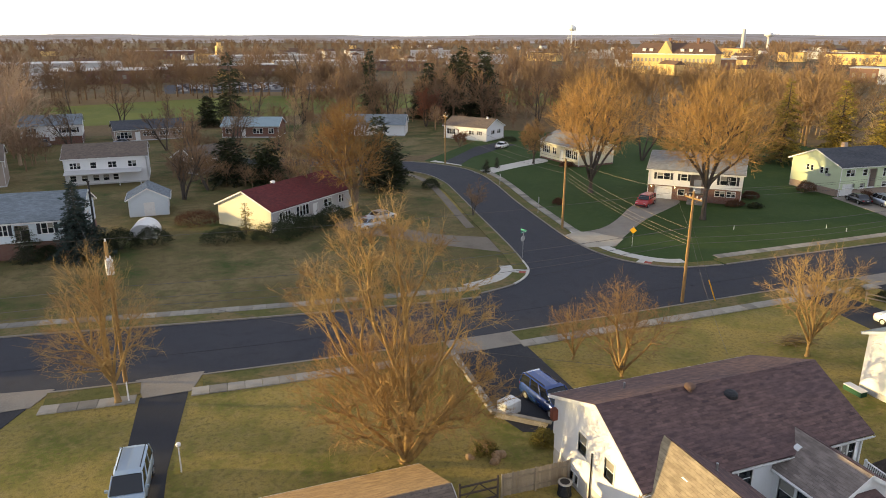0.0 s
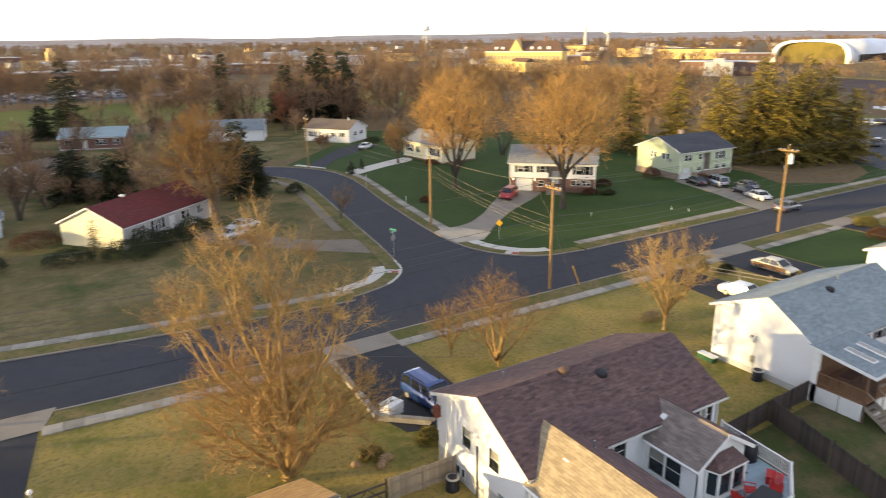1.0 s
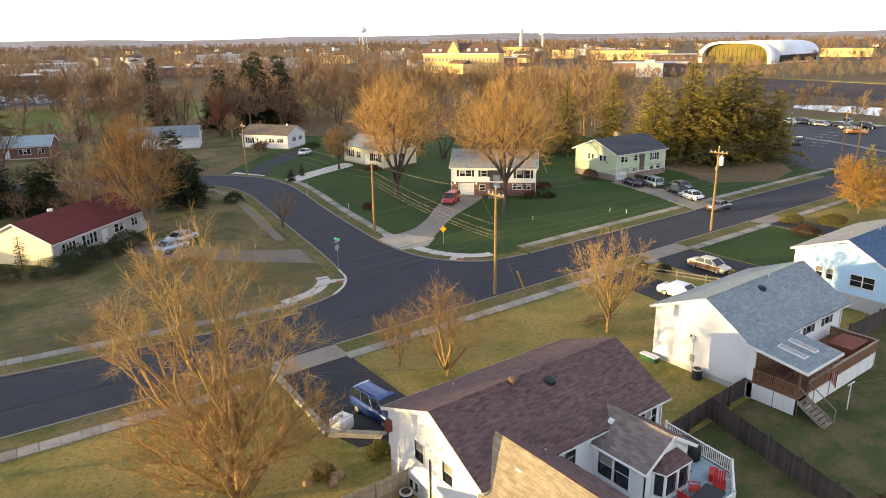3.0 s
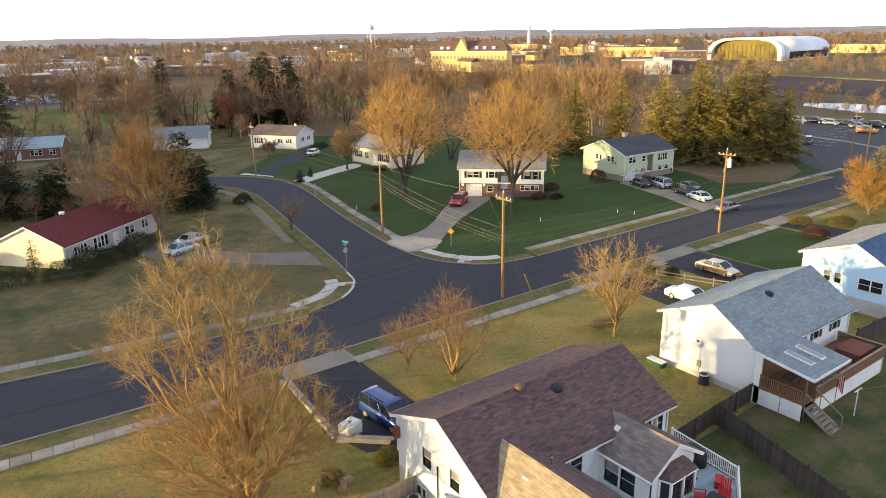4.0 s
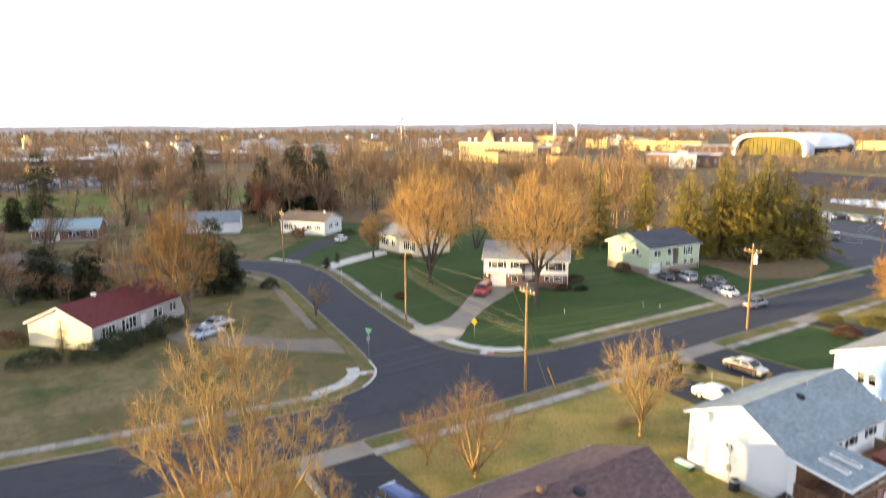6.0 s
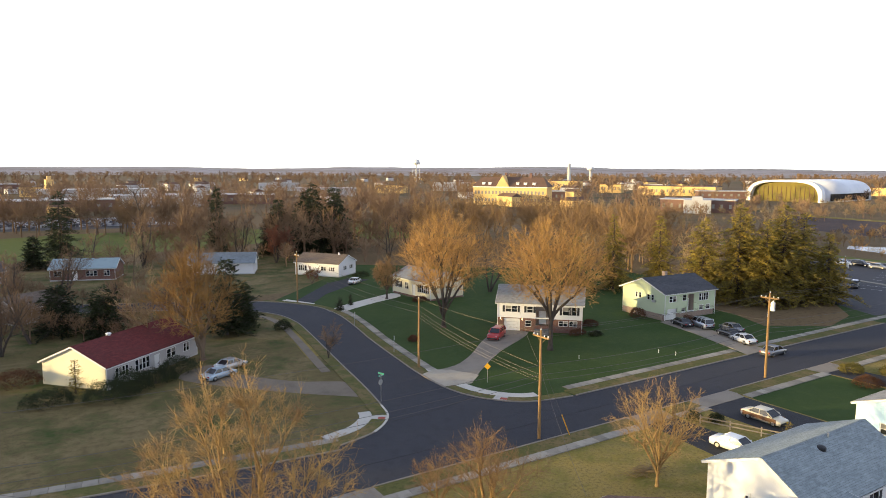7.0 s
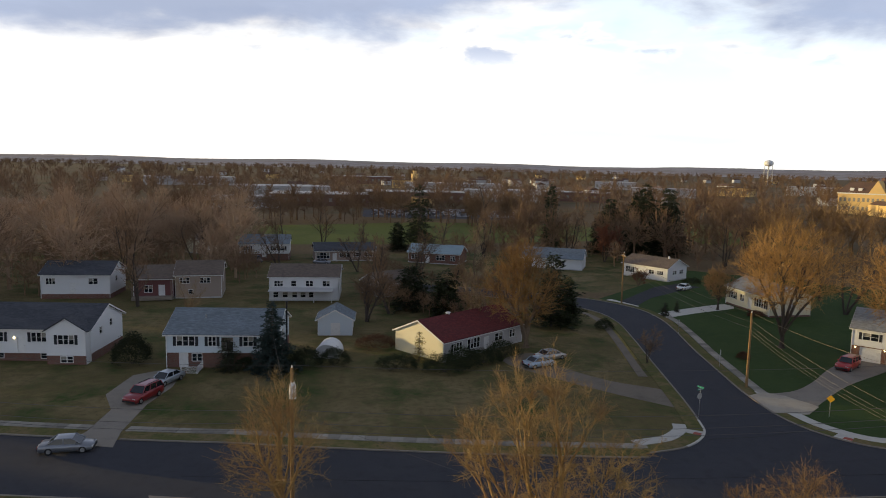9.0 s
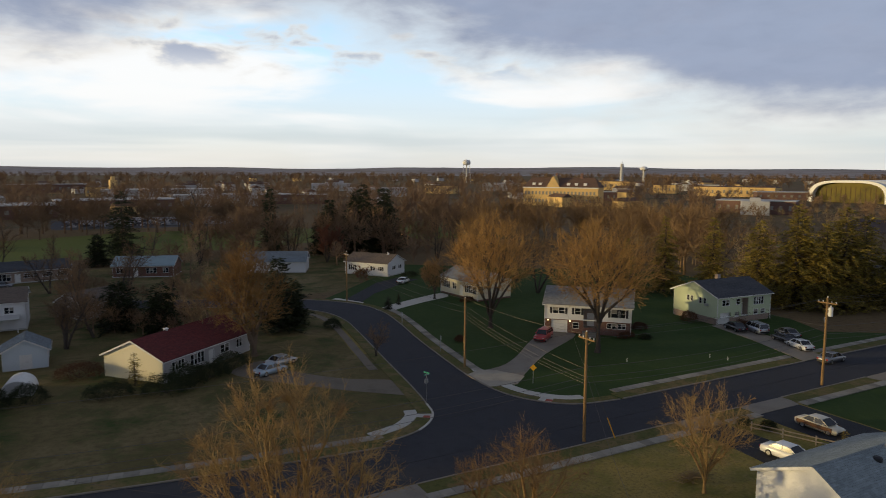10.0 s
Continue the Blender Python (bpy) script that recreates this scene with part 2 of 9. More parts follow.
M["turf_verge"] = noise_mix(material("turf_verge", (0.12, 0.12, 0.04), 0.95, 0.1), [(0.3, 4, 0.45, 0.6, (0.20, 0.15, 0.07)), (2.0, 4, 0.5, 0.75, (0.07, 0.085, 0.025)), (9, 3, 0.5, 0.9, (0.08, 0.06, 0.03))], 0.8, 16)
M["wood_floor"] = noise_mix(material("leaf_litter", (0.165, 0.115, 0.06), 0.95, 0.1), [(0.012, 4, 0.5, 0.65, (0.1, 0.09, 0.04)), (0.05, 4, 0.5, 0.7, (0.19, 0.13, 0.068)), (1.0, 4, 0.5, 0.8, (0.085, 0.058, 0.035))], 0.6, 6)
M["asphalt"] = noise_mix(material("asphalt", (0.043, 0.044, 0.052), 0.9, 0.25), [(0.12, 4, 0.45, 0.7, (0.052, 0.052, 0.058)), (0.9, 5, 0.5, 0.75, (0.036, 0.036, 0.042)), (30, 2, 0.5, 0.9, (0.075, 0.075, 0.08))], 0.4, 60)
M["asphalt_new"] = noise_mix(material("asphalt_new", (0.028, 0.029, 0.034), 0.85, 0.3), [(0.5, 4, 0.5, 0.75, (0.04, 0.04, 0.045)), (30, 2, 0.5, 0.9, (0.06, 0.06, 0.065))], 0.4, 60)
M["lot"] = noise_mix(material("lot_asphalt", (0.058, 0.058, 0.066), 0.9, 0.25), [(0.06, 4, 0.45, 0.7, (0.075, 0.073, 0.076)), (0.6, 4, 0.5, 0.8, (0.045, 0.045, 0.05))], 0.3, 40)
M["concrete"] = noise_mix(material("concrete", (0.29, 0.265, 0.22), 0.9, 0.2), [(0.8, 4, 0.45, 0.7, (0.22, 0.2, 0.165)), (12, 3, 0.5, 0.85, (0.35, 0.32, 0.275))], 0.3, 40, rand=0.28)
M["concrete_new"] = noise_mix(material("concrete_new", (0.55, 0.52, 0.46), 0.9, 0.2), [(1.2, 4, 0.5, 0.8, (0.46, 0.43, 0.38))], 0.2, 40, rand=0.1)
M["drive_concrete"] = noise_mix(material("drive_concrete", (0.27, 0.235, 0.19), 0.9, 0.2), [(0.35, 4, 0.45, 0.7, (0.205, 0.18, 0.15)), (8, 3, 0.5, 0.85, (0.32, 0.29, 0.245))], 0.3, 40)
M["apron_pale"] = noise_mix(material("apron_pale", (0.42, 0.37, 0.29), 0.9, 0.2), [(0.7, 4, 0.45, 0.7, (0.34, 0.3, 0.24)), (8, 3, 0.5, 0.85, (0.47, 0.42, 0.34))], 0.3, 40)
M["old_concrete"] = noise_mix(material("old_concrete", (0.20, 0.165, 0.125), 0.9, 0.2), [(0.35, 4, 0.45, 0.7, (0.15, 0.125, 0.095)), (6, 3, 0.5, 0.85, (0.25, 0.21, 0.165))], 0.3, 40)
M["ramp_red"] = noise_mix(material("ramp_red", (0.36, 0.09, 0.06), 0.85), [(6, 3, 0.5, 0.8, (0.28, 0.08, 0.06))])
M["white_paint"] = noise_mix(material("white_paint", (0.78, 0.77, 0.73), 0.5, 0.35), [(1.5, 4, 0.5, 0.9, (0.62, 0.60, 0.55))])
M["trim"] = noise_mix(material("trim_white", (0.76, 0.75, 0.72), 0.5, 0.35), [(2.5, 3, 0.5, 0.9, (0.6, 0.58, 0.54))])
M["glass"] = material("window_glass", (0.015, 0.018, 0.022), 0.06, 0.6)
M["glass_blind"] = noise_mix(material("blind_behind_glass", (0.30, 0.28, 0.24), 0.15, 0.5), [(3, 2, 0.5, 0.9, (0.16, 0.15, 0.13))], stretch=(1, 12, 1))
M["dark"] = material("dark_void", (0.015, 0.014, 0.013), 0.9)
M["black"] = noise_mix(material("black_plastic", (0.02, 0.02, 0.022), 0.55), [(8, 2, 0.5, 0.9, (0.035, 0.035, 0.035))])
M["shutter_black"] = noise_mix(material("shutter_black", (0.025, 0.027, 0.032), 0.6), [(6, 2, 0.5, 0.9, (0.04, 0.04, 0.045))])
M["brick"] = brick_like("red_brick", (0.22, 0.085, 0.06), (0.16, 0.065, 0.045), (0.20, 0.16, 0.13), 0.21, 0.075, 0.012, 0.9)
M["brick_tan"] = brick_like("tan_brick", (0.36, 0.25, 0.19), (0.3, 0.2, 0.15), (0.34, 0.29, 0.25), 0.21, 0.075, 0.012, 0.9)
M["block"] = brick_like("parged_block", (0.55, 0.54, 0.52), (0.5, 0.49, 0.47), (0.42, 0.41, 0.4), 0.4, 0.2, 0.008, 0.9)
M["siding_white"] = siding("siding_white", (0.74, 0.735, 0.72))
M["siding_cream"] = siding("siding_cream", (0.74, 0.67, 0.47))
M["siding_green"] = siding("siding_green", (0.50, 0.56, 0.36))
M["siding_blue"] = siding("siding_blue", (0.46, 0.66, 0.82))
M["siding_paleblue"] = siding("siding_paleblue", (0.60, 0.66, 0.69))
# cream house siding greyed down to carry the shade on its front
M["siding_shade_grey"] = siding("siding_shade_grey", (0.46, 0.44, 0.42))
M["siding_tan"] = siding("siding_tan", (0.34, 0.27, 0.22))
M["siding_red"] = siding("siding_red", (0.16, 0.06, 0.055))
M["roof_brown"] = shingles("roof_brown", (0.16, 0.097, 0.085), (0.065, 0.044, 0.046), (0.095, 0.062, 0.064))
# paler copies of the brown shingles, for wing slopes that face the sun
M["roof_tan_lit"] = shingles("roof_tan_lit", (0.37, 0.295, 0.185), (0.25, 0.195, 0.125), (0.28, 0.21, 0.13))
M["roof_taupe_lit"] = shingles("roof_taupe_lit", (0.24, 0.2, 0.175), (0.16, 0.13, 0.115), (0.18, 0.145, 0.125))
# gold shingles carrying low sunlight in their colour, for one slope
M["roof_gold_lit"] = shingles("roof_gold_lit", (0.36, 0.235, 0.11), (0.27, 0.17, 0.08), (0.27, 0.17, 0.08))
M["roof_grey"] = shingles("roof_grey", (0.245, 0.285, 0.3), (0.225, 0.262, 0.275), (0.17, 0.2, 0.212))
M["roof_dark"] = shingles("roof_dark", (0.075, 0.078, 0.088), (0.055, 0.057, 0.066), (0.1, 0.1, 0.105))
M["roof_blue"] = shingles("roof_blue", (0.07, 0.13, 0.22), (0.05, 0.10, 0.18), (0.09, 0.14, 0.21))
M["roof_red"] = shingles("roof_red", (0.15, 0.032, 0.03), (0.11, 0.026, 0.026), (0.10, 0.03, 0.028))
M["roof_lightgrey"] = shingles("roof_lightgrey", (0.29, 0.29, 0.28), (0.24, 0.24, 0.235), (0.19, 0.18, 0.17))
M["roof_slate"] = shingles("roof_slate", (0.20, 0.23, 0.25), (0.16, 0.185, 0.205), (0.13, 0.15, 0.16))
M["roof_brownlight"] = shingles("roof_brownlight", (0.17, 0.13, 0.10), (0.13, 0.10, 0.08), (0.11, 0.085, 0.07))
M["roof_teal"] = noise_mix(material("roof_metal_teal", (0.26, 0.34, 0.36), 0.5), [(0.6, 3, 0.5, 0.8, (0.2, 0.27, 0.29))])
M["metal"] = noise_mix(material("galvanised", (0.45, 0.45, 0.45), 0.4, 0.5, 0.8), [(6, 3, 0.5, 0.9, (0.3, 0.3, 0.3))])
M["metal_white"] = material("white_metal", (0.7, 0.7, 0.68), 0.4, 0.5)
M["pole_wood"] = noise_mix(material("pole_wood", (0.30, 0.185, 0.072), 0.85), [(1.2, 4, 0.45, 0.7, (0.15, 0.085, 0.045)), (14, 3, 0.5, 0.8, (0.3, 0.19, 0.095))], 0.5, 30, stretch=(6, 6, 0.6))
M["fence_wood"] = noise_mix(material("fence_wood", (0.075, 0.058, 0.05), 0.9), [(1.5, 4, 0.45, 0.7, (0.05, 0.038, 0.034)), (18, 3, 0.5, 0.8, (0.1, 0.08, 0.068))], 0.5, 30, rand=0.25)
M["deck_blue"] = noise_mix(material("deck_blue_grey", (0.30, 0.40, 0.45), 0.7), [(1.2, 4, 0.45, 0.75, (0.24, 0.32, 0.37)), (10, 3, 0.5, 0.8, (0.36, 0.45, 0.49))], 0.3, 30, rand=0.12)
M["deck_brown"] = noise_mix(material("deck_brown", (0.11, 0.055, 0.038), 0.8), [(1.5, 4, 0.45, 0.75, (0.08, 0.04, 0.028))], 0.3, 30, rand=0.2)
M["deck_rust"] = noise_mix(material("rust_brown_stain", (0.2, 0.06, 0.035), 0.75), [(1.2, 4, 0.45, 0.75, (0.14, 0.045, 0.03)), (12, 3, 0.5, 0.8, (0.26, 0.09, 0.055))], 0.3, 30)
M["rail_brown"] = noise_mix(material("stained_rail", (0.2, 0.105, 0.055), 0.75), [(1.5, 4, 0.45, 0.75, (0.14, 0.075, 0.042)), (14, 3, 0.5, 0.8, (0.26, 0.15, 0.085))], 0.3, 30, rand=0.2)
# bark recoloured to a sunlit gold, for limbs that catch the low sun
M["bark_lit"] = noise_mix(material("bark_sunlit", (0.34, 0.22, 0.09), 0.9, 0.15), [(2.0, 4, 0.45, 0.7, (0.21, 0.135, 0.065))], 0.5, 25)
M["timber"] = noise_mix(material("weathered_timber", (0.30, 0.25, 0.19), 0.85), [(2.0, 4, 0.45, 0.75, (0.22, 0.18, 0.14)), (16, 3, 0.5, 0.8, (0.36, 0.31, 0.25))], 0.4, 30, rand=0.2)
M["stone_wall"] = noise_mix(material("wall_block", (0.42, 0.38, 0.33), 0.9), [(1.5, 4, 0.45, 0.75, (0.3, 0.27, 0.235)), (14, 3, 0.5, 0.8, (0.5, 0.46, 0.41))], 0.4, 30, rand=0.18)
M["mulch"] = noise_mix(material("bark_mulch", (0.045, 0.027, 0.018), 0.95, 0.1), [(1.5, 4, 0.45, 0.7, (0.07, 0.042, 0.026)), (14, 3, 0.5, 0.8, (0.025, 0.016, 0.012))], 0.9, 20)
M["rock"] = noise_mix(material("rock", (0.34, 0.22, 0.12), 0.9), [(2.5, 5, 0.45, 0.75, (0.17, 0.11, 0.07)), (11, 3, 0.5, 0.8, (0.4, 0.3, 0.2))], 0.8, 12)
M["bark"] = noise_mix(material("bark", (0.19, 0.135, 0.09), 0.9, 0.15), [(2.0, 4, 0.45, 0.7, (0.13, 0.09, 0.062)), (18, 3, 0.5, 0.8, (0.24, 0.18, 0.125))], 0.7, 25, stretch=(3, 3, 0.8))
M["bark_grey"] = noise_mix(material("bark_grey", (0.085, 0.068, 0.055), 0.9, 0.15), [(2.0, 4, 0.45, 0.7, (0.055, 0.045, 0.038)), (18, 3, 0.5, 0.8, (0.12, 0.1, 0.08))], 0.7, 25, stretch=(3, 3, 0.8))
M["twig_gold"] = noise_mix(material("twig_gold", (0.42, 0.245, 0.085), 0.85, 0.15), [(0.5, 3, 0.4, 0.7, (0.25, 0.15, 0.052))], rand=0.12)
M["twig_mixed"] = noise_mix(material("twig_mixed", (0.37, 0.225, 0.08), 0.85, 0.15), [(0.22, 3, 0.45, 0.65, (0.28, 0.16, 0.065)), (2.5, 2, 0.5, 0.8, (0.18, 0.108, 0.055))])
M["twig_straw"] = noise_mix(material("twig_straw", (0.37, 0.25, 0.098), 0.85, 0.15), [(0.4, 3, 0.45, 0.65, (0.27, 0.165, 0.075)), (2.5, 2, 0.5, 0.8, (0.16, 0.1, 0.055))])
M["twig_russet"] = noise_mix(material("twig_russet", (0.28, 0.165, 0.058), 0.85, 0.15), [(0.3, 3, 0.42, 0.66, (0.2, 0.112, 0.045)), (2.5, 2, 0.5, 0.8, (0.14, 0.085, 0.045))])
M["twig_rust"] = noise_mix(material("twig_rust", (0.27, 0.172, 0.085), 0.85, 0.15), [(0.5, 3, 0.4, 0.7, (0.2, 0.12, 0.055))], rand=0.12)
M["twig_orange"] = noise_mix(material("twig_orange", (0.4, 0.2, 0.05), 0.85, 0.15), [(0.8, 3, 0.4, 0.7, (0.27, 0.17, 0.05))], rand=0.1)
M["twig_tan"] = noise_mix(material("twig_tan", (0.32, 0.235, 0.13), 0.85, 0.15), [(0.5, 3, 0.4, 0.7, (0.2, 0.135, 0.08))], rand=0.15)
# twigs of the western woods paled to stand for haze
M["twig_hazed"] = noise_mix(material("twig_hazed", (0.42, 0.3, 0.2), 0.9, 0.1), [(0.05, 3, 0.4, 0.7, (0.3, 0.2, 0.13))])
M["twig_red"] = noise_mix(material("twig_red", (0.20, 0.085, 0.05), 0.85, 0.15), [(0.8, 3, 0.4, 0.7, (0.15, 0.07, 0.045))], rand=0.15)
M["twig_brown"] = noise_mix(material("twig_brown", (0.225, 0.148, 0.088), 0.9, 0.1), [(0.1, 3, 0.4, 0.7, (0.16, 0.102, 0.066))], rand=0.25)
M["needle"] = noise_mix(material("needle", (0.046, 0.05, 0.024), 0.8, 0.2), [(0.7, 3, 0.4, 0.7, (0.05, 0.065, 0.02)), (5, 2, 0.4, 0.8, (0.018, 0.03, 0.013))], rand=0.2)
# needle colour raised to a sunlit gold, with brighter patches as highlights
M["needle_sunlit"] = noise_mix(material("needle_sunlit", (0.25, 0.2, 0.042), 0.8, 0.2), [(0.35, 3, 0.45, 0.65, (0.35, 0.25, 0.046)), (2.5, 2, 0.5, 0.75, (0.10, 0.09, 0.026))], rand=0.15)
M["needle_blue"] = noise_mix(material("needle_blue", (0.038, 0.058, 0.05), 0.8, 0.2), [(2, 3, 0.4, 0.7, (0.055, 0.075, 0.062))], rand=0.1)
M["shrub"] = noise_mix(material("shrub_leaf", (0.028, 0.036, 0.016), 0.8, 0.2), [(2, 3, 0.4, 0.7, (0.045, 0.05, 0.02))], rand=0.3)
M["shrub_gold"] = noise_mix(material("shrub_gold", (0.16, 0.13, 0.03), 0.8, 0.2), [(2, 3, 0.4, 0.7, (0.10, 0.09, 0.025))], rand=0.2)
M["shrub_yellow"] = noise_mix(material("shrub_yellow", (0.5, 0.36, 0.03), 0.8, 0.2), [(3, 3, 0.4, 0.7, (0.35, 0.26, 0.03))])
M["shrub_brown"] = noise_mix(material("shrub_brown", (0.12, 0.06, 0.03), 0.85, 0.15), [(2, 3, 0.4, 0.7, (0.08, 0.04, 0.025))], rand=0.2)
M["rubber"] = material("rubber", (0.018, 0.018, 0.018), 0.8)
M["chrome"] = material("chrome", (0.6, 0.6, 0.6), 0.2, 0.5, 1.0)
M["lamp_red"] = material("tail_lamp", (0.25, 0.01, 0.01), 0.2, 0.5)
M["lamp_white"] = material("head_lamp", (0.65, 0.65, 0.62), 0.15, 0.5)
M["red_plastic"] = noise_mix(material("red_plastic", (0.45, 0.025, 0.02), 0.5), [(4, 2, 0.5, 0.9, (0.36, 0.02, 0.02))])
M["yellow_sign"] = material("yellow_sign", (0.75, 0.40, 0.02), 0.5)
M["green_sign"] = material("green_sign", (0.02, 0.25, 0.17), 0.5)
M["grey_sign"] = material("sign_back", (0.5, 0.5, 0.5), 0.5, 0.4, 0.6)
M["wire"] = material("wire", (0.10, 0.09, 0.08), 0.6)
# paler yellowish copy of the wire colour, for cables that catch the sun
M["wire_lit"] = material("wire_lit", (0.30, 0.25, 0.15), 0.5, 0.4)
M["lamp_glow"] = material("porch_lamp", (0.9, 0.8, 0.5), 0.4)
M["lamp_glow"].node_tree.nodes["Principled BSDF"].inputs["Emission Color"].default_value = (1.0, 0.8, 0.4, 1)
M["lamp_glow"].node_tree.nodes["Principled BSDF"].inputs["Emission Strength"].default_value = 6.0
M["far_wall"] = noise_mix(material("far_wall", (0.70, 0.48, 0.19), 0.8), [(0.1, 3, 0.5, 0.8, (0.6, 0.41, 0.17))])
M["far_white"] = noise_mix(material("far_white", (0.50, 0.49, 0.47), 0.7), [(0.05, 3, 0.5, 0.8, (0.4, 0.39, 0.37))])
M["far_roof"] = noise_mix(material("far_roof", (0.14, 0.085, 0.06), 0.85), [(0.2, 3, 0.5, 0.8, (0.1, 0.065, 0.05))])
M["far_brick"] = noise_mix(material("far_brick", (0.19, 0.11, 0.085), 0.85), [(0.2, 3, 0.5, 0.8, (0.15, 0.09, 0.07))])
M["arena_glass"] = noise_mix(material("gilded_glazing", (0.17, 0.135, 0.03), 0.6, 0.1), [(0.15, 3, 0.45, 0.7, (0.1, 0.085, 0.025))])
M["arena_skin"] = noise_mix(material("arena_skin", (0.62, 0.63, 0.65), 0.35, 0.5), [(0.1, 3, 0.5, 0.8, (0.52, 0.53, 0.56))])
# paler and greyer than the woods, to stand for haze
M["hill"] = noise_mix(material("far_hill_hazed", (0.36, 0.33, 0.32), 0.95, 0.05), [(0.004, 4, 0.45, 0.65, (0.3, 0.245, 0.21)), (0.02, 4, 0.5, 0.7, (0.24, 0.2, 0.18))])

# ---- mesh helpers ----


class Shape:
    """Collects vertices and faces of one mesh."""

    def __init__(self):
        self.v, self.f = [], []

    def add(self, verts, faces):
        k = len(self.v)
        self.v += [tuple(p) for p in verts]
        self.f += [tuple(i + k for i in f) for f in faces]
        return self

    def box(self, x0, y0, z0, x1, y1, z1):
        v = [(x0, y0, z0), (x1, y0, z0), (x1, y1, z0), (x0, y1, z0), (x0, y0, z1), (x1, y0, z1), (x1, y1, z1), (x0, y1, z1)]
        return self.add(v, [(0, 3, 2, 1), (4, 5, 6, 7), (0, 1, 5, 4), (1, 2, 6, 5), (2, 3, 7, 6), (3, 0, 4, 7)])

    def prism(self, poly, z0, z1):
        """A polygon (anticlockwise, x and y) between two heights."""
        n = len(poly)
        v = [(x, y, z0) for x, y in poly] + [(x, y, z1) for x, y in poly]
        f = [tuple(range(n - 1, -1, -1)), tuple(range(n, 2 * n))]
        f += [(i, (i + 1) % n, n + (i + 1) % n, n + i) for i in range(n)]
        return self.add(v, f)

    def tube(self, p0, p1, r0, r1, n=8, cap=True):
        p0, p1 = Vector(p0), Vector(p1)
        q = (p1 - p0).to_track_quat("Z", "Y")
        v = []
        for p, r in ((p0, r0), (p1, r1)):
            for i in range(n):
                a = 2 * math.pi * i / n
                v.append(p + q @ Vector((r * math.cos(a), r * math.sin(a), 0)))
        f = [(i, (i + 1) % n, n + (i + 1) % n, n + i) for i in range(n)]
        if cap:
            f += [tuple(range(n - 1, -1, -1)), tuple(range(n, 2 * n))]
        return self.add(v, f)

    def loft(self, rings):
        """Closed rings of the same number of points, skinned and capped."""
        n = len(rings[0])
        v = [p for r in rings for p in r]
        f = []
        for k in range(len(rings) - 1):
            for i in range(n):
                j = (i + 1) % n
                f.append((k * n + i, k * n + j, (k + 1) * n + j, (k + 1) * n + i))
        f += [tuple(range(n - 1, -1, -1)), tuple(range((len(rings) - 1) * n, len(rings) * n))]
        return self.add(v, f)

    def mesh(self, name, smooth=False):
        me = bpy.data.meshes.new(name)
        me.from_pydata(self.v, [], self.f)
        bm = bmesh.new()
        bm.from_mesh(me)
        bmesh.ops.recalc_face_normals(bm, faces=bm.faces)
        bm.to_mesh(me)
        bm.free()
        if smooth:
            me.polygons.foreach_set("use_smooth", [True] * len(me.polygons))
        return me


def part(name, shape, mat, parent=None, label="", m=None, smooth=False):
    """Links a shape (or a ready mesh) as one mesh object under its thing."""
    me = shape.mesh(name, smooth) if isinstance(shape, Shape) else shape
    if not me.materials:
        me.materials.append(M[mat])
    ob = new(name, me)
    if parent is not None:
        ob.parent = parent
    if m is not None:
        ob.matrix_basis = m
    if label:
        tagged(ob, label)
    return ob


def thing(name, label, category, m=None, group="", kind=""):
    ob = new(name)
    ob.empty_display_size = 0.2
    if m is not None:
        ob.matrix_basis = m
    return tagged(ob, label, category, group, kind)


def solid(name, shape, mat, label, category="", kind="", m=None, group="", smooth=False):
    return tagged(part(name, shape, mat, None, "", m, smooth), label, category, group, kind)


def at(x, y, z=0.0, yaw=0.0):
    return pose(x, y, z, 0, 0, yaw)

# ---- ground, streets, pavements ----


def sheet(name, poly, z, mat, label):
    s = Shape()
    s.add([(x, y, z) for x, y in poly], [tuple(range(len(poly)))])
    return solid(name, s, mat, label, kind="structure")


def disc(r, n=96):
    return [(r * math.cos(2 * math.pi * i / n), r * math.sin(2 * math.pi * i / n)) for i in range(n)]


sheet("ground", disc(4900), 0.0, "wood_floor", "brown winter ground under bare woods reaching the horizon")


def kerb_s(x):
    """The main street's south kerb: straight in the east, bending away in the west."""
    if x > -20:
        return -0.7
    if x > -90:
        return -0.7 + 0.0014 * (x + 20) ** 2
    return -0.7 + 0.0014 * 4900 - 0.196 * (x + 90)


ROAD_W = 8.5


def wide(x):
    """The street widens slightly in the west."""
    return 0.08 * min(40.0, max(0.0, -17 - x))


def along(x0, x1, off, step=2.0):
    n = max(1, int(abs(x1 - x0) / step))
    return [(x0 + (x1 - x0) * i / n, kerb_s(x0 + (x1 - x0) * i / n) + off + (wide(x0 + (x1 - x0) * i / n) if off > 4 else 0)) for i in range(n + 1)]


def ribbon(left, right, z0, z1):
    """A strip between two lines of points, with thickness."""
    s = Shape()
    n = len(left)
    for a, b, c, d in zip(left[:-1], left[1:], right[1:], right[:-1]):
        s.add([(*d, z0), (*c, z0), (*b, z0), (*a, z0), (*d, z1), (*c, z1), (*b, z1), (*a, z1)],
              [(4, 5, 6, 7), (0, 3, 2, 1), (0, 1, 5, 4), (2, 3, 7, 6), (1, 2, 6, 5), (3, 0, 4, 7)])
    return s


def offset_line(pts, d):
    """A line of points moved d metres to its left."""
    out = []
    for i, p in enumerate(pts):
        a, b = Vector(pts[max(0, i - 1)]), Vector(pts[min(len(pts) - 1, i + 1)])
        t = (b - a).normalized()
        out.append((p[0] - t.y * d, p[1] + t.x * d))
    return out


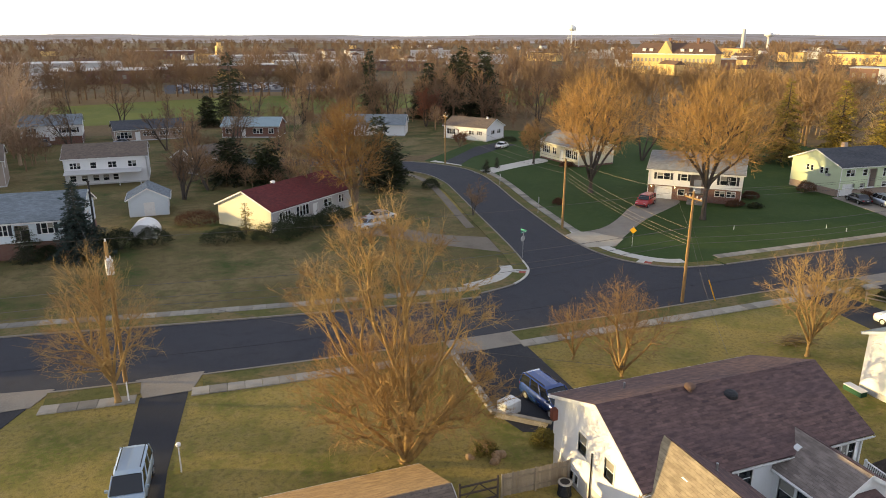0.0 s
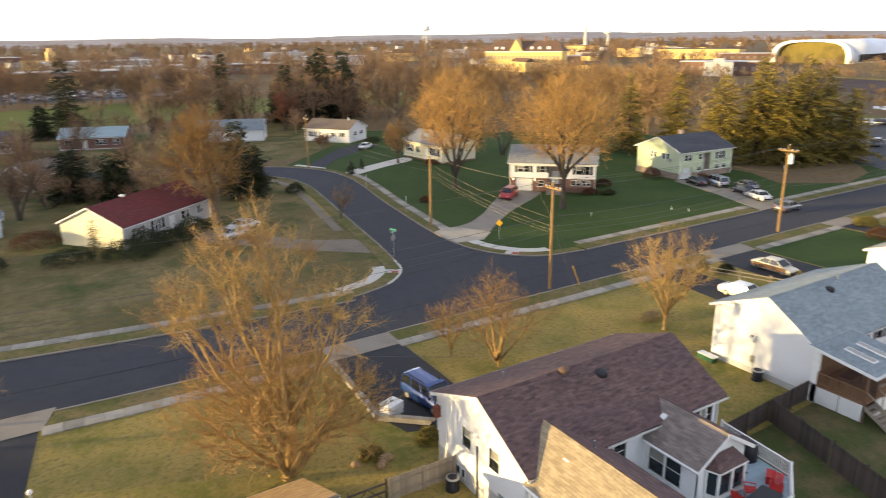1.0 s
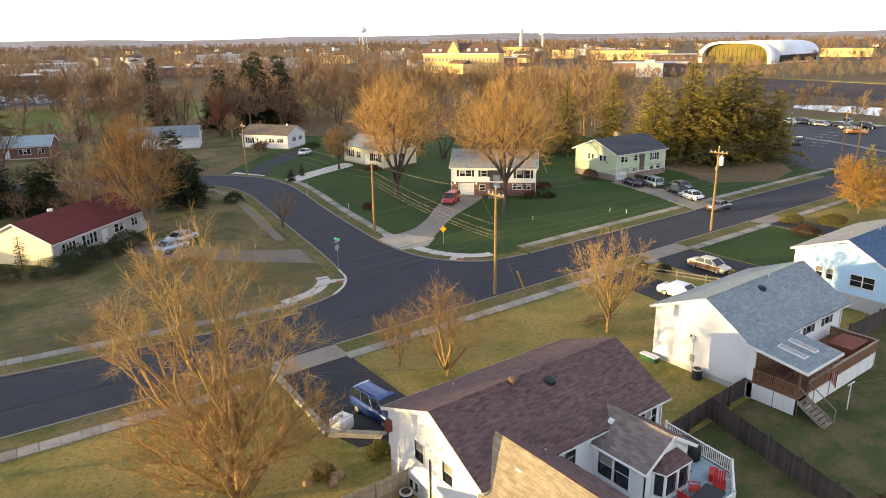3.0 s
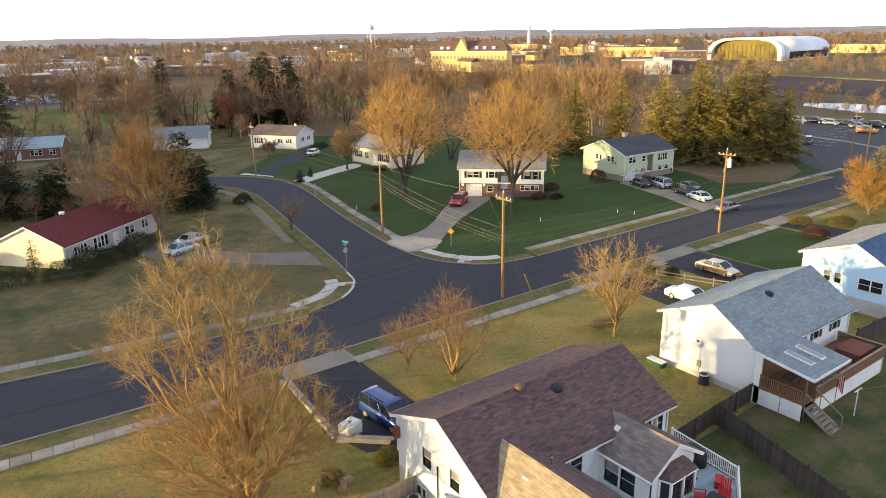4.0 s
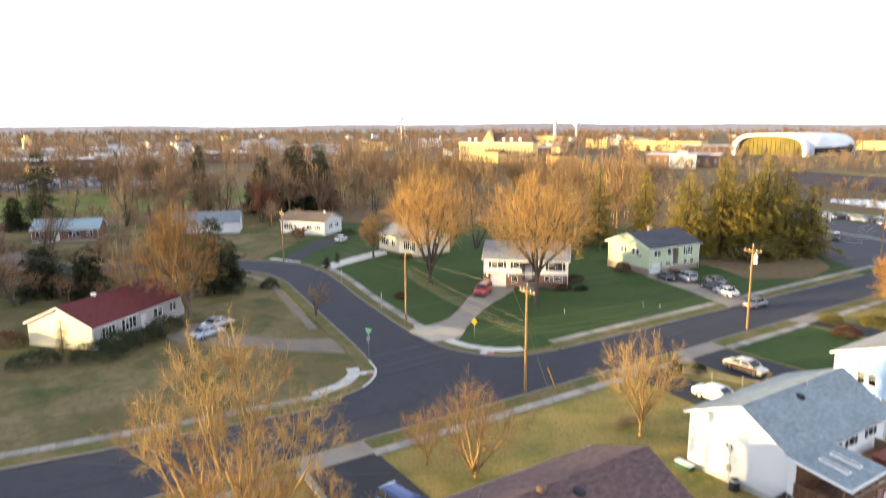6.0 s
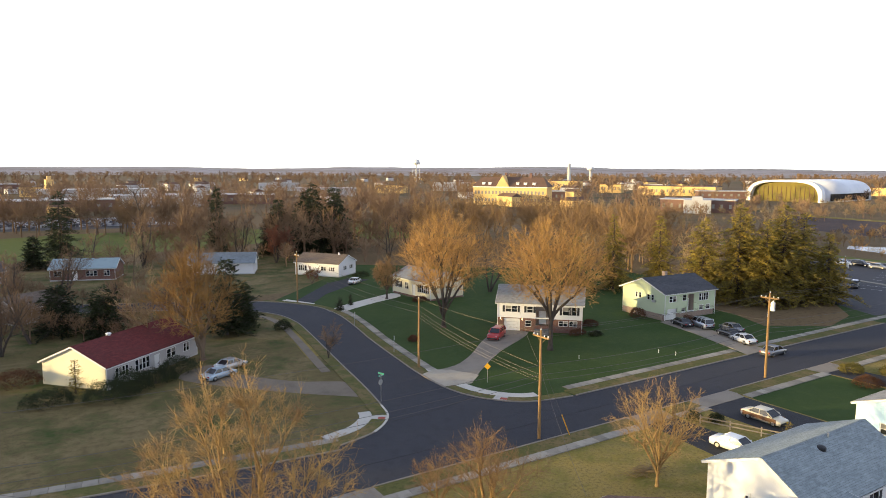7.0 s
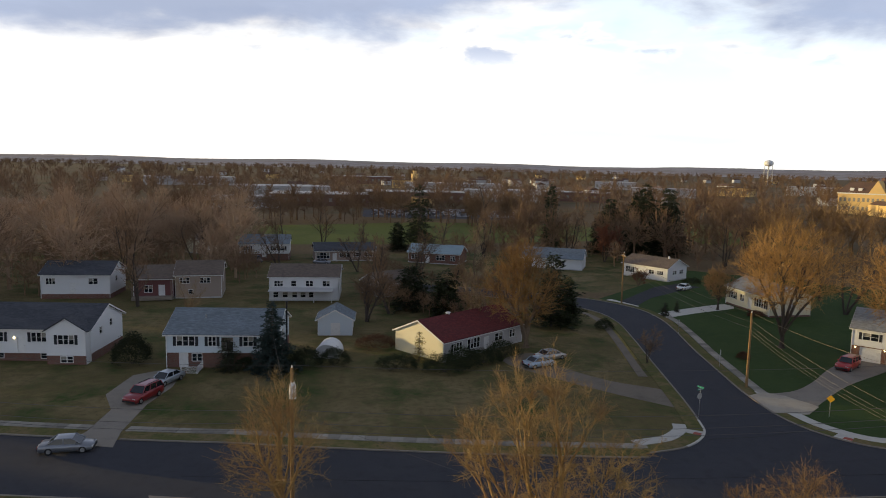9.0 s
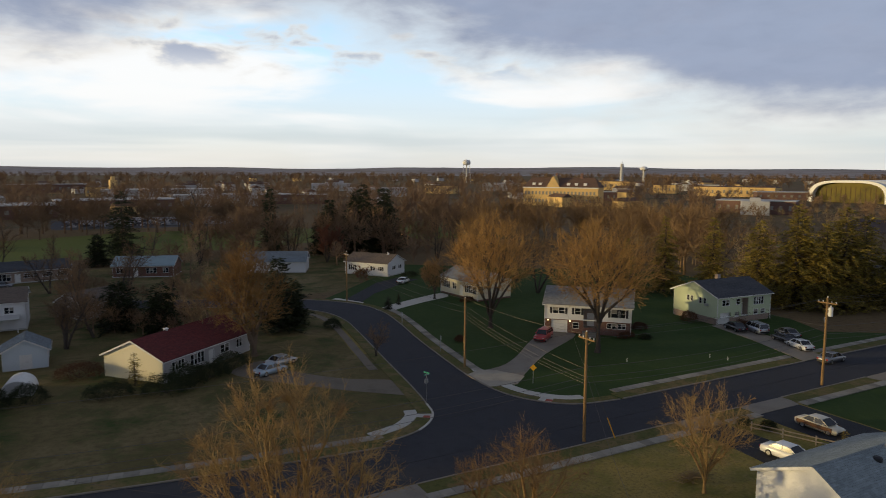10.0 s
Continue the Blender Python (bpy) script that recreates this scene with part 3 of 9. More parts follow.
def smooth_line(pts, per=6):
    """A rounder line through a few points."""
    out = []
    n = len(pts)
    for i in range(n - 1):
        p0, p1, p2, p3 = (Vector(pts[max(0, min(n - 1, i + k))]) for k in (-1, 0, 1, 2))
        for j in range(per):
            u = j / per
            q = 0.5 * ((2 * p1) + (p2 - p0) * u + (2 * p0 - 5 * p1 + 4 * p2 - p3) * u * u + (3 * p1 - p0 - 3 * p2 + p3) * u ** 3)
            out.append((q.x, q.y))
    out.append(tuple(pts[-1]))
    return out


W_KERB = smooth_line([(-17.5, 8.9), (-13.2, 10.2), (-10.0, 13.2), (-8.8, 17.0), (-7.4, 24.0), (-5.3, 37.0), (-2.4, 54.5), (-1.3, 64.0), (-2.6, 72.5), (-9, 80), (-24, 88), (-45, 96)])
E_KERB = smooth_line([(12.0, 7.8), (6.2, 9.0), (2.6, 12.6), (1.0, 17.5), (1.1, 24.5), (1.9, 31.0), (4.0, 44.5), (6.4, 57.0), (7.6, 66.5), (6.6, 75.0), (1.0, 83.5), (-9, 90.0), (-24, 97), (-45, 105)])

# lawns
sheet("lawn_south", along(-110, 112, -0.05) + [(112, -130), (-110, -130)], 0.02, "turf_straw", "dormant straw-coloured lawn with green patches")
sheet("lawn_west", [(-150, 34)] + along(-110, -18, ROAD_W + 0.05) + W_KERB[2:] + [(-60, 112), (-60, 150), (-150, 150)], 0.02, "turf", "patchy brown and green winter lawn of the back yards")
sheet("lawn_east", E_KERB[:61] + [(9, 92), (40, 125), (95, 80), (95, 30), (112, 7.9)], 0.02, "turf_green", "deep green mown lawn round the corner house")
sheet("lawn_north", [(-60, 105), (1, 92), (9, 92), (40, 125), (20, 165), (-60, 150)], 0.02, "turf", "shaded patchy lawn at the street's bend")
sheet("sports_field", [(-95, 172), (-30, 178), (22, 190), (60, 205), (52, 262), (-20, 268), (-110, 232)], 0.03, "turf_field_lit", "open green playing field beyond the houses")
sheet("park_lawn", [(75, 190), (110, 178), (150, 260), (100, 280)], 0.03, "turf_field_lit", "sunlit green park strip between trees")

# needle litter; its part towards the street darkens lawn for shade
sheet("litter_under_spruces", [(71, 27), (66.5, 18), (76, 11.6), (88, 14.5), (96, 21), (104, 37), (96, 46), (82, 50), (72, 46)], 0.026, "wood_floor", "brown needle litter under the spruces, darkening the shaded lawn beside them")
sheet("lawn_back_yards", [(-27, -41), (-19, -34.5), (-12.5, -31), (-10.2, -27.9), (0, -27.6), (60, -27.6), (60, -90), (-27, -90)], 0.024, "turf_back", "dark green and brown back lawns beyond the fence")
sheet("lawn_hedges", [(29.4, -3.4), (46.8, -3.4), (46.8, -17), (29.4, -17)], 0.024, "turf_green", "green front lawn beside the wagon's driveway")

sheet("mulch_bed", [(-33.5, -21.4), (-29.9, -21.3), (-29.5, -25.5), (-29.3, -30.5), (-33.5, -30.5)], 0.028, "mulch", "dark brown bark mulch in the fenced side yard")

# main street
road = solid("road_main", ribbon(along(-170, 190, ROAD_W), along(-170, 190, 0), 0.0, 0.03), "asphalt", "dark asphalt residential street with faint patches", kind="structure")
side_l = W_KERB
side_r = [E_KERB[min(len(E_KERB) - 1, round(i * (len(E_KERB) - 1) / (len(W_KERB) - 1)))] for i in range(len(W_KERB))]
solid("road_side", ribbon(side_l, side_r, 0.0, 0.034), "asphalt", "dark asphalt side street bending out of sight", kind="structure")

solid("road_junction", Shape().prism([(-20, 6.6), (13, 6.6), (13, 7.85), (9, 8.5), (-14, 9.9), (-17.4, 8.95), (-20, 8.1)], 0.0, 0.037), "asphalt", "dark asphalt where the two streets meet", kind="structure")

M["tar"] = noise_mix(material("tar_seam", (0.018, 0.018, 0.02), 0.7, 0.3), [(4, 3, 0.5, 0.8, (0.03, 0.03, 0.034))])
M["asphalt_worn"] = noise_mix(material("asphalt_worn", (0.062, 0.062, 0.07), 0.9, 0.2), [(1.5, 4, 0.45, 0.7, (0.05, 0.05, 0.058))], 0.3, 50)
for seam, wide_by, mat in (([(-10.1, 12.0), (-4.1, 12.5), (1.2, 13.8)], 0.1, "tar"), ([(-6.9, 24.0), (-3.0, 23.4), (1.0, 24.2)], 0.05, "asphalt_worn"), ([(-8.4, 20.0), (-4.0, 19.2), (0.8, 19.6)], 0.05, "asphalt_worn"), ([(-60, 6.1), (-40, 4.2), (-20, 3.6), (10, 3.5), (60, 3.6)], 0.035, "tar"), ([(-3.0, 20), (-1.6, 32), (0.4, 46), (2.6, 60)], 0.04, "tar")):
    solid("road_seam", ribbon(offset_line(smooth_line(seam, 5), wide_by), offset_line(smooth_line(seam, 5), -wide_by), 0.03, 0.043), mat, "thin sealed seam in the asphalt", kind="structure")


def kerb(line, name="kerb"):
    solid(name, ribbon(offset_line(line, 0.09), offset_line(line, -0.09), 0.0, 0.14), "drive_concrete", "worn concrete kerb with a grassy edge", kind="structure")


S_GAPS = [(-61, -55.2), (-48.9, -44.6), (-25.2, -18.9), (11.6, 17.0), (22.0, 29.5), (46.5, 52.5), (88, 94)]
N_GAPS = [(-72.6, -67.8), (46.5, 52.0), (86.5, 100)]


def spans(x0, x1, gaps):
    out, x = [], x0
    for a, b in gaps:
        if b <= x0 or a >= x1:
            continue
        out.append((x, a))
        x = b
    out.append((x, x1))
    return out


for a, b in spans(-165, 185, S_GAPS):
    kerb(along(a, b, -0.02))
    solid("verge_south", ribbon(along(a, b, -0.12), along(a, b, -2.0), 0.0, 0.10), "turf_verge", "narrow strip of tired grass between kerb and pavement", kind="structure")
for a, b in spans(-165, -18, N_GAPS):
    kerb(along(a, b, ROAD_W + 0.02))
    solid("verge_north", ribbon(along(a, b, ROAD_W + 2.0), along(a, b, ROAD_W + 0.12), 0.0, 0.10), "turf_verge", "narrow strip of tired grass between kerb and pavement", kind="structure")
for a, b in spans(12.5, 185, N_GAPS):
    kerb(along(a, b, ROAD_W + 0.02))
    solid("verge_north", ribbon(along(a, b, ROAD_W + 2.1), along(a, b, ROAD_W + 0.12), 0.0, 0.10), "turf_verge", "narrow strip of tired grass between kerb and pavement", kind="structure")
kerb(W_KERB)
kerb(E_KERB)


def pavement(name, line, half, label, mat="concrete", size=1.25, skip=()):
    """Slabs laid along a line, each an object of its own with an open joint."""
    road_ob = thing(name, label, "pavement", kind="structure")
    s = Shape()
    e = 0.02
    w, h, d = size / 2 - 0.012, half, 0.11
    s.add([(-w, -h, 0), (w, -h, 0), (w, h, 0), (-w, h, 0), (-w, -h, d - e), (w, -h, d - e), (w, h, d - e), (-w, h, d - e),
           (-w + e, -h + e, d), (w - e, -h + e, d), (w - e, h - e, d), (-w + e, h - e, d)],
          [(0, 3, 2, 1), (8, 9, 10, 11)] + [(i, (i + 1) % 4, 4 + (i + 1) % 4, 4 + i) for i in range(4)] + [(4 + i, 4 + (i + 1) % 4, 8 + (i + 1) % 4, 8 + i) for i in range(4)])
    me = s.mesh("slab")
    me.materials.append(M[mat])
    acc = 0.0
    for (x0, y0), (x1, y1) in zip(line[:-1], line[1:]):
        seg = math.hypot(x1 - x0, y1 - y0)
        while acc < seg:
            u = acc / seg
            x, y = x0 + (x1 - x0) * u, y0 + (y1 - y0) * u
            if not any(a < x < b for a, b in skip):
                part("slab", me, mat, road_ob, m=pose(x, y, random.uniform(-0.008, 0.008), 0, 0, math.degrees(math.atan2(y1 - y0, x1 - x0))))
            acc += size
        acc -= seg
    return road_ob


def slab_area(name, poly, z, mat, label):
    s = Shape().prism(poly, 0.0, z)
    return solid(name, s, mat, label, kind="structure")


# driveways
slab_area("driveway_near", [(-48.9, -2.0), (-45.6, -2.0), (-47.0, -12), (-47.6, -22), (-50.6, -22), (-49.6, -12)], 0.05, "asphalt_new", "narrow dark asphalt driveway between straw lawns")
slab_area("apron_near", [(-49.3, 0.9), (-48.7, -2.2), (-45.4, -2.2), (-44.4, 0.7)], 0.09, "drive_concrete", "flared concrete driveway apron")
slab_area("apron_far_west", [(-61.5, 2.6), (-60, -0.9), (-56.0, -0.9), (-54.8, 1.5)], 0.09, "drive_concrete", "flared concrete driveway apron")
slab_area("driveway_far_west", [(-60, -0.9), (-56.2, -0.9), (-58.6, -6), (-60.5, -16), (-64.5, -16), (-62, -6)], 0.05, "asphalt_new", "dark asphalt driveway")
slab_area("driveway_van", [(-25.2, -2.4), (-18.9, -2.4), (-19.2, -18.0), (-25.2, -15.5), (-25.9, -12.9)], 0.05, "asphalt_new", "dark sealed asphalt driveway beside a low block wall")
slab_area("apron_van", [(-25.8, -0.6), (-25.2, -3.3), (-18.9, -3.3), (-18.4, -0.65)], 0.09, "drive_concrete", "wide concrete driveway apron with joints")
slab_area("driveway_grey_house", [(12.2, -3.2), (16.4, -3.2), (16.8, -17), (10.8, -17)], 0.05, "asphalt_new", "dark asphalt driveway beside the grey-roofed house")
slab_area("apron_grey_house", [(11.2, -0.65), (12.2, -3.3), (16.4, -3.3), (17.4, -0.65)], 0.09, "drive_concrete", "concrete driveway apron")
slab_area("driveway_wagon", [(21.6, -3.2), (29.0, -3.2), (29.0, -18), (21.0, -18)], 0.05, "asphalt_new", "dark asphalt driveway with a parked wagon")
slab_area("apron_wagon", [(21.4, -0.65), (22.0, -3.3), (29, -3.3), (30, -0.65)], 0.09, "drive_concrete", "concrete driveway apron")
slab_area("driveway_hedge", [(47.2, -3.2), (52, -3.2), (53, -20), (48, -20)], 0.05, "asphalt_new", "dark asphalt driveway beside clipped hedges")
slab_area("apron_hedge", [(46.3, -0.65), (47.2, -3.3), (52, -3.3), (52.8, -0.65)], 0.09, "drive_concrete", "concrete driveway apron")
slab_area("driveway_green_house", [(46.6, 7.9), (52.2, 7.9), (58.2, 29.5), (53.4, 29.5), (51.0, 20)], 0.09, "drive_concrete", "pale concrete driveway with four parked cars")
slab_area("driveway_corner_house", smooth_line([(2.2, 19.0), (4.6, 18.6), (8.0, 21.4), (16.5, 28.2), (28.3, 35.6), (24.8, 39.2), (18.5, 35.0), (12.5, 29.5), (7.2, 25.9), (1.3, 25.2)], 4), 0.09, "drive_concrete", "curved brown-grey concrete driveway leading to a garage")
slab_area("driveway_blue_house", [(-72.6, 13.4), (-67.8, 12.4), (-68.4, 16.3), (-68.4, 24), (-67.4, 30.0), (-67.8, 36.4), (-71.0, 36.4), (-73.4, 34.6), (-74.0, 27.4), (-71.6, 22.4), (-71.7, 16.4)], 0.06, "drive_concrete", "concrete driveway widening into a parking bay")
slab_area("apron_corner_house", [(1.1, 24.6), (1.0, 18.9), (4.7, 18.3), (7.4, 20.6), (5.6, 24.4), (3.6, 25.8)], 0.118, "apron_pale", "pale concrete apron where the curved driveway meets the street")
slab_area("driveway_red_roof", smooth_line([(-8.4, 20.0), (-8.0, 26.6), (-14, 31), (-19.5, 38.5), (-21, 44), (-26, 40), (-21, 32.5), (-14.5, 25.5)], 4), 0.05, "old_concrete", "worn grey-brown concrete driveway of the red-roofed house")
slab_area("driveway_far_white", [(4.2, 80.2), (6.6, 76.4), (14, 86), (26, 96), (31, 99), (28, 104), (20, 99)], 0.05, "asphalt_new", "dark asphalt driveway at the bend")
slab_area("driveway_lit_house", smooth_line([(7.4, 69.6), (8.2, 66.4), (12, 68.6), (19, 72.2), (26.6, 75.6), (26.6, 79.5), (20, 76.8), (12, 72.8)], 3), 0.06, "concrete_new", "pale new concrete driveway")
slab_area("apron_far_white", [(2.4, 82.8), (6.4, 76.0), (8.0, 77.4), (4.8, 84.5)], 0.09, "concrete_new", "pale concrete driveway apron")
sheet("side_path_bed", [(-8.4, 40), (-5.6, 41), (-4.0, 52), (-3.2, 58), (-5.2, 58), (-7.2, 47)], 0.024, "turf_straw", "brown trodden strip by the side street")

pavement("pavement_south", along(-82, 92, -2.6, 1.0), 0.6, "row of concrete pavement slabs, some newer and paler", skip=[(-61.5, -55.5), (-48.8, -45.3), (-25.3, -18.8), (12, 16.6), (21.8, 29.2), (47, 52.2)])
pavement("pavement_north_west", along(-92, -17.5, ROAD_W + 2.7, 1.0), 0.6, "row of concrete pavement slabs crossing brown lawns", skip=[(-72, -68.2)])
pavement("pavement_north_east", along(14.0, 96, ROAD_W + 2.75, 1.0), 0.62, "row of pale concrete pavement slabs along a green lawn", skip=[(47.5, 52.6)])
E_WALK = offset_line(E_KERB, -2.3)
pavement("pavement_side", E_WALK[26:50], 0.6, "row of pale concrete pavement slabs beside the side street")
solid("pavement_corner", ribbon(offset_line(E_KERB, -1.5)[4:27], offset_line(E_KERB, -2.9)[4:27], 0.0, 0.115), "concrete_new", "pale concrete corner pavement curving round the junction", kind="structure")
solid("ramp_corner_east", ribbon(offset_line(E_KERB, 0.0)[9:12], offset_line(E_KERB, -1.6)[9:12], 0.0, 0.12), "concrete_new", "pale concrete kerb ramp", kind="structure")
solid("ramp_tactile_east", ribbon(offset_line(E_KERB, -0.25)[9:11], offset_line(E_KERB, -1.0)[9:11], 0.0, 0.125), "ramp_red", "brick-red tactile ramp plate", kind="structure")
solid("verge_corner_east", ribbon(offset_line(E_KERB, -0.1)[0:62], offset_line(E_KERB, -1.55)[0:62], 0.0, 0.10), "turf_verge", "grass strip round the corner", kind="structure")
solid("verge_corner_west", ribbon(offset_line(W_KERB, 1.7)[0:46], offset_line(W_KERB, 0.1)[0:46], 0.0, 0.10), "turf_verge", "dry grass strip round the corner", kind="structure")
solid("pavement_corner_west", ribbon(offset_line(W_KERB, 3.1)[0:17], offset_line(W_KERB, 1.75)[0:17], 0.0, 0.115), "concrete_new", "new white concrete path curving round the corner", kind="structure")
solid("ramp_corner_west", ribbon(offset_line(W_KERB, 1.8)[11:14], offset_line(W_KERB, 0.0)[11:14], 0.0, 0.12), "concrete_new", "pale concrete kerb ramp", kind="structure")
solid("ramp_tactile_west", ribbon(offset_line(W_KERB, 1.0)[11:13], offset_line(W_KERB, 0.25)[11:13], 0.0, 0.125), "ramp_red", "brick-red tactile ramp plate", kind="structure")
solid("path_side_west", ribbon(offset_line(W_KERB, 3.4)[28:50], offset_line(W_KERB, 2.2)[28:50], 0.0, 0.06), "old_concrete", "old grey pavement half grown over", kind="structure")
solid("kerb_new_corner", ribbon(offset_line(W_KERB, 0.12)[6:19], offset_line(W_KERB, -0.1)[6:19], 0.0, 0.15), "concrete_new", "new white concrete kerb at the corner", kind="structure")

# parking lot in the east, the cross road beyond it, a pond and a brown field
sheet("parking_lot", [(92, 12.0), (112, 9), (170, 14), (172, 62), (140, 66), (108, 42)], 0.035, "lot", "broad grey asphalt parking lot")
solid("lot_divider", ribbon([(122, 9), (130, 26), (134, 44)], [(123.4, 9), (131.4, 26), (135.4, 44)], 0.0, 0.16), "concrete", "low concrete divider along the parking lot", kind="structure")
solid("kerb_cross_road", ribbon([(170, -30), (170.5, 20), (172.5, 62), (178, 120)], [(171, -30), (171.5, 20), (173.5, 62), (179, 120)], 0.0, 0.18), "concrete", "concrete kerb of the cross road", kind="structure")
sheet("verge_cross_road", [(171, -30), (171.5, 20), (173.5, 62), (179, 120), (186, 120), (180, 62), (178, 20), (178, -30)], 0.03, "turf_field_lit", "grass strip beside the cross road")
sheet("pond", [(196, 34), (204, 28), (214, 29), (222, 36), (224, 52), (221, 68), (213, 78), (204, 74), (199, 60)], 0.03, "water", "still pond reflecting the pale sky")
sheet("brown_field", [(240, 20), (252, 70), (272, 136), (360, 190), (345, 95), (330, 10)], 0.03, "ploughed", "dark brown bare field beyond the pond")
solid("field_track", ribbon([(330, 0), (345, 92), (362, 190)], [(340, 0), (355, 92), (372, 190)], 0.0, 0.2), "turf_straw", "pale straw-coloured bank behind the brown field", kind="structure")
for i in range(9):
    solid("lot_line", Shape().box(-2.3, -0.05, 0, 2.3, 0.05, 0.006), "white_paint", "painted white parking line", kind="structure", m=at(122 + i * 5.2, 27 + i * 1.6, 0.035, 102))

# ---- houses ----


def panel(w, h, holes=(), t=0.16, base=0.0, gable=None):
    """A wall in its own x (along) and y (up), outer face at z = 0, with openings through it; gable: (apex x, apex y, right height)."""
    s = Shape()
    xs = sorted({0.0, w, *(a for hx in holes for a in (hx[0], hx[0] + hx[2]))})
    ys = sorted({base, h, *(a for hx in holes for a in (hx[1], hx[1] + hx[3]))})
    nx, ny = len(xs) - 1, len(ys) - 1

    def full(i, j):
        if not (0 <= i < nx and 0 <= j < ny):
            return False
        cx, cy = (xs[i] + xs[i + 1]) / 2, (ys[j] + ys[j + 1]) / 2
        return not any(a < cx < a + c and b < cy < b + d for a, b, c, d in holes)

    key = {}

    def vert(i, j, k):
        if (i, j, k) not in key:
            key[(i, j, k)] = len(s.v)
            s.v.append((xs[i], ys[j], -t if k else 0.0))
        return key[(i, j, k)]

    for i in range(nx):
        for j in range(ny):
            if not full(i, j):
                continue
            c = [(i, j), (i + 1, j), (i + 1, j + 1), (i, j + 1)]
            s.f.append(tuple(vert(*p, 0) for p in c))
            s.f.append(tuple(vert(*p, 1) for p in reversed(c)))
            for (a, b), (di, dj) in zip(zip(c, c[1:] + c[:1]), ((0, -1), (1, 0), (0, 1), (-1, 0))):
                if not full(i + di, j + dj) and not (gable and j + dj == ny):
                    s.f.append((vert(*a, 0), vert(*a, 1), vert(*b, 1), vert(*b, 0)))
    if gable:
        ax, ay, hr = gable[:3]
        loop = [[vert(i, ny, k) for i in range(nx + 1)] for k in (0, 1)]
        extra = ([(w, hr)] if hr > h + 1e-3 else []) + [(ax, ay)] + ([(0, gable[3])] if len(gable) > 3 and gable[3] > h + 1e-3 else [])
        for k in (0, 1):
            for p in extra:
                loop[k].append(len(s.v))
                s.v.append((p[0], p[1], -t if k else 0.0))
        s.f.append(tuple(loop[0]))
        s.f.append(tuple(reversed(loop[1])))
        m = len(loop[0])
        for i in range(nx, m):
            j = (i + 1) % m
            s.f.append((loop[0][i], loop[1][i], loop[1][j], loop[0][j]))
    return s


RX = pose(0, 0, 0, 90, 0, 0)


def window(parent, m, x, z, w, h, kind="w", shutters=""):
    """A window in a wall's own x and y: frame, sill, meeting rails and panes set back in the opening."""
    b = 0.07
    n = {"w": 1, "blind": 1, "w2": 2, "w3": 3, "w4": 4, "slide": 2}.get(kind, 1)
    gaps = []
    for i in range(n):
        g0, g1 = w * i / n + (0.045 if i else 0), w * (i + 1) / n - (0.045 if i < n - 1 else 0)
        gaps.append((b + g0, b, g1 - g0, h))
    f = panel(w + 2 * b, h + 2 * b, gaps, 0.135)
    f.v = [(p[0] + x - b, p[1] + z - b, p[2] + 0.035) for p in f.v]
    ob = part("window", f, "trim", parent, m=m)
    for i in range(n):
        x0, x1 = x + w * i / n + (0.045 if i else 0), x + w * (i + 1) / n - (0.045 if i < n - 1 else 0)
        if kind == "slide":
            part("pane", Shape().box(x0, z, -0.09, x1, z + h, -0.07), "glass", ob)
        else:
            part("pane", Shape().box(x0, z, -0.09, x1, z + h / 2 - 0.02, -0.075), "glass", ob)
            part("pane", Shape().box(x0, z + h / 2 + 0.02, -0.08, x1, z + h, -0.06), "glass_blind" if kind == "blind" or (i + int(x * 7)) % 3 == 0 else "glass", ob)
            part("rail", Shape().box(x0, z + h / 2 - 0.02, -0.09, x1, z + h / 2 + 0.02, -0.04), "trim", ob)
    if shutters:
        for sx in (x - b - 0.42, x + w + b + 0.04):
            # louvred leaf: one profile of slats carried across the width
            prof = [(z - 0.03, 0.004), (z - 0.03, 0.035), (z + 0.05, 0.035)]
            for k in range(int(h / 0.12)):
                prof += [(z + 0.06 + k * 0.12, 0.02), (z + 0.15 + k * 0.12, 0.042)]
            prof += [(z + h + 0.03, 0.035), (z + h + 0.03, 0.004)]
            q = len(prof)
            s = Shape().add([(sx, a, d) for a, d in prof] + [(sx + 0.38, a, d) for a, d in prof], [(i, i + 1, q + i + 1, q + i) for i in range(q - 1)] + [tuple(range(q)), tuple(range(2 * q - 1, q - 1, -1)), (0, q, 2 * q - 1, q - 1)])
            part("shutter", s, shutters, ob)
    return ob


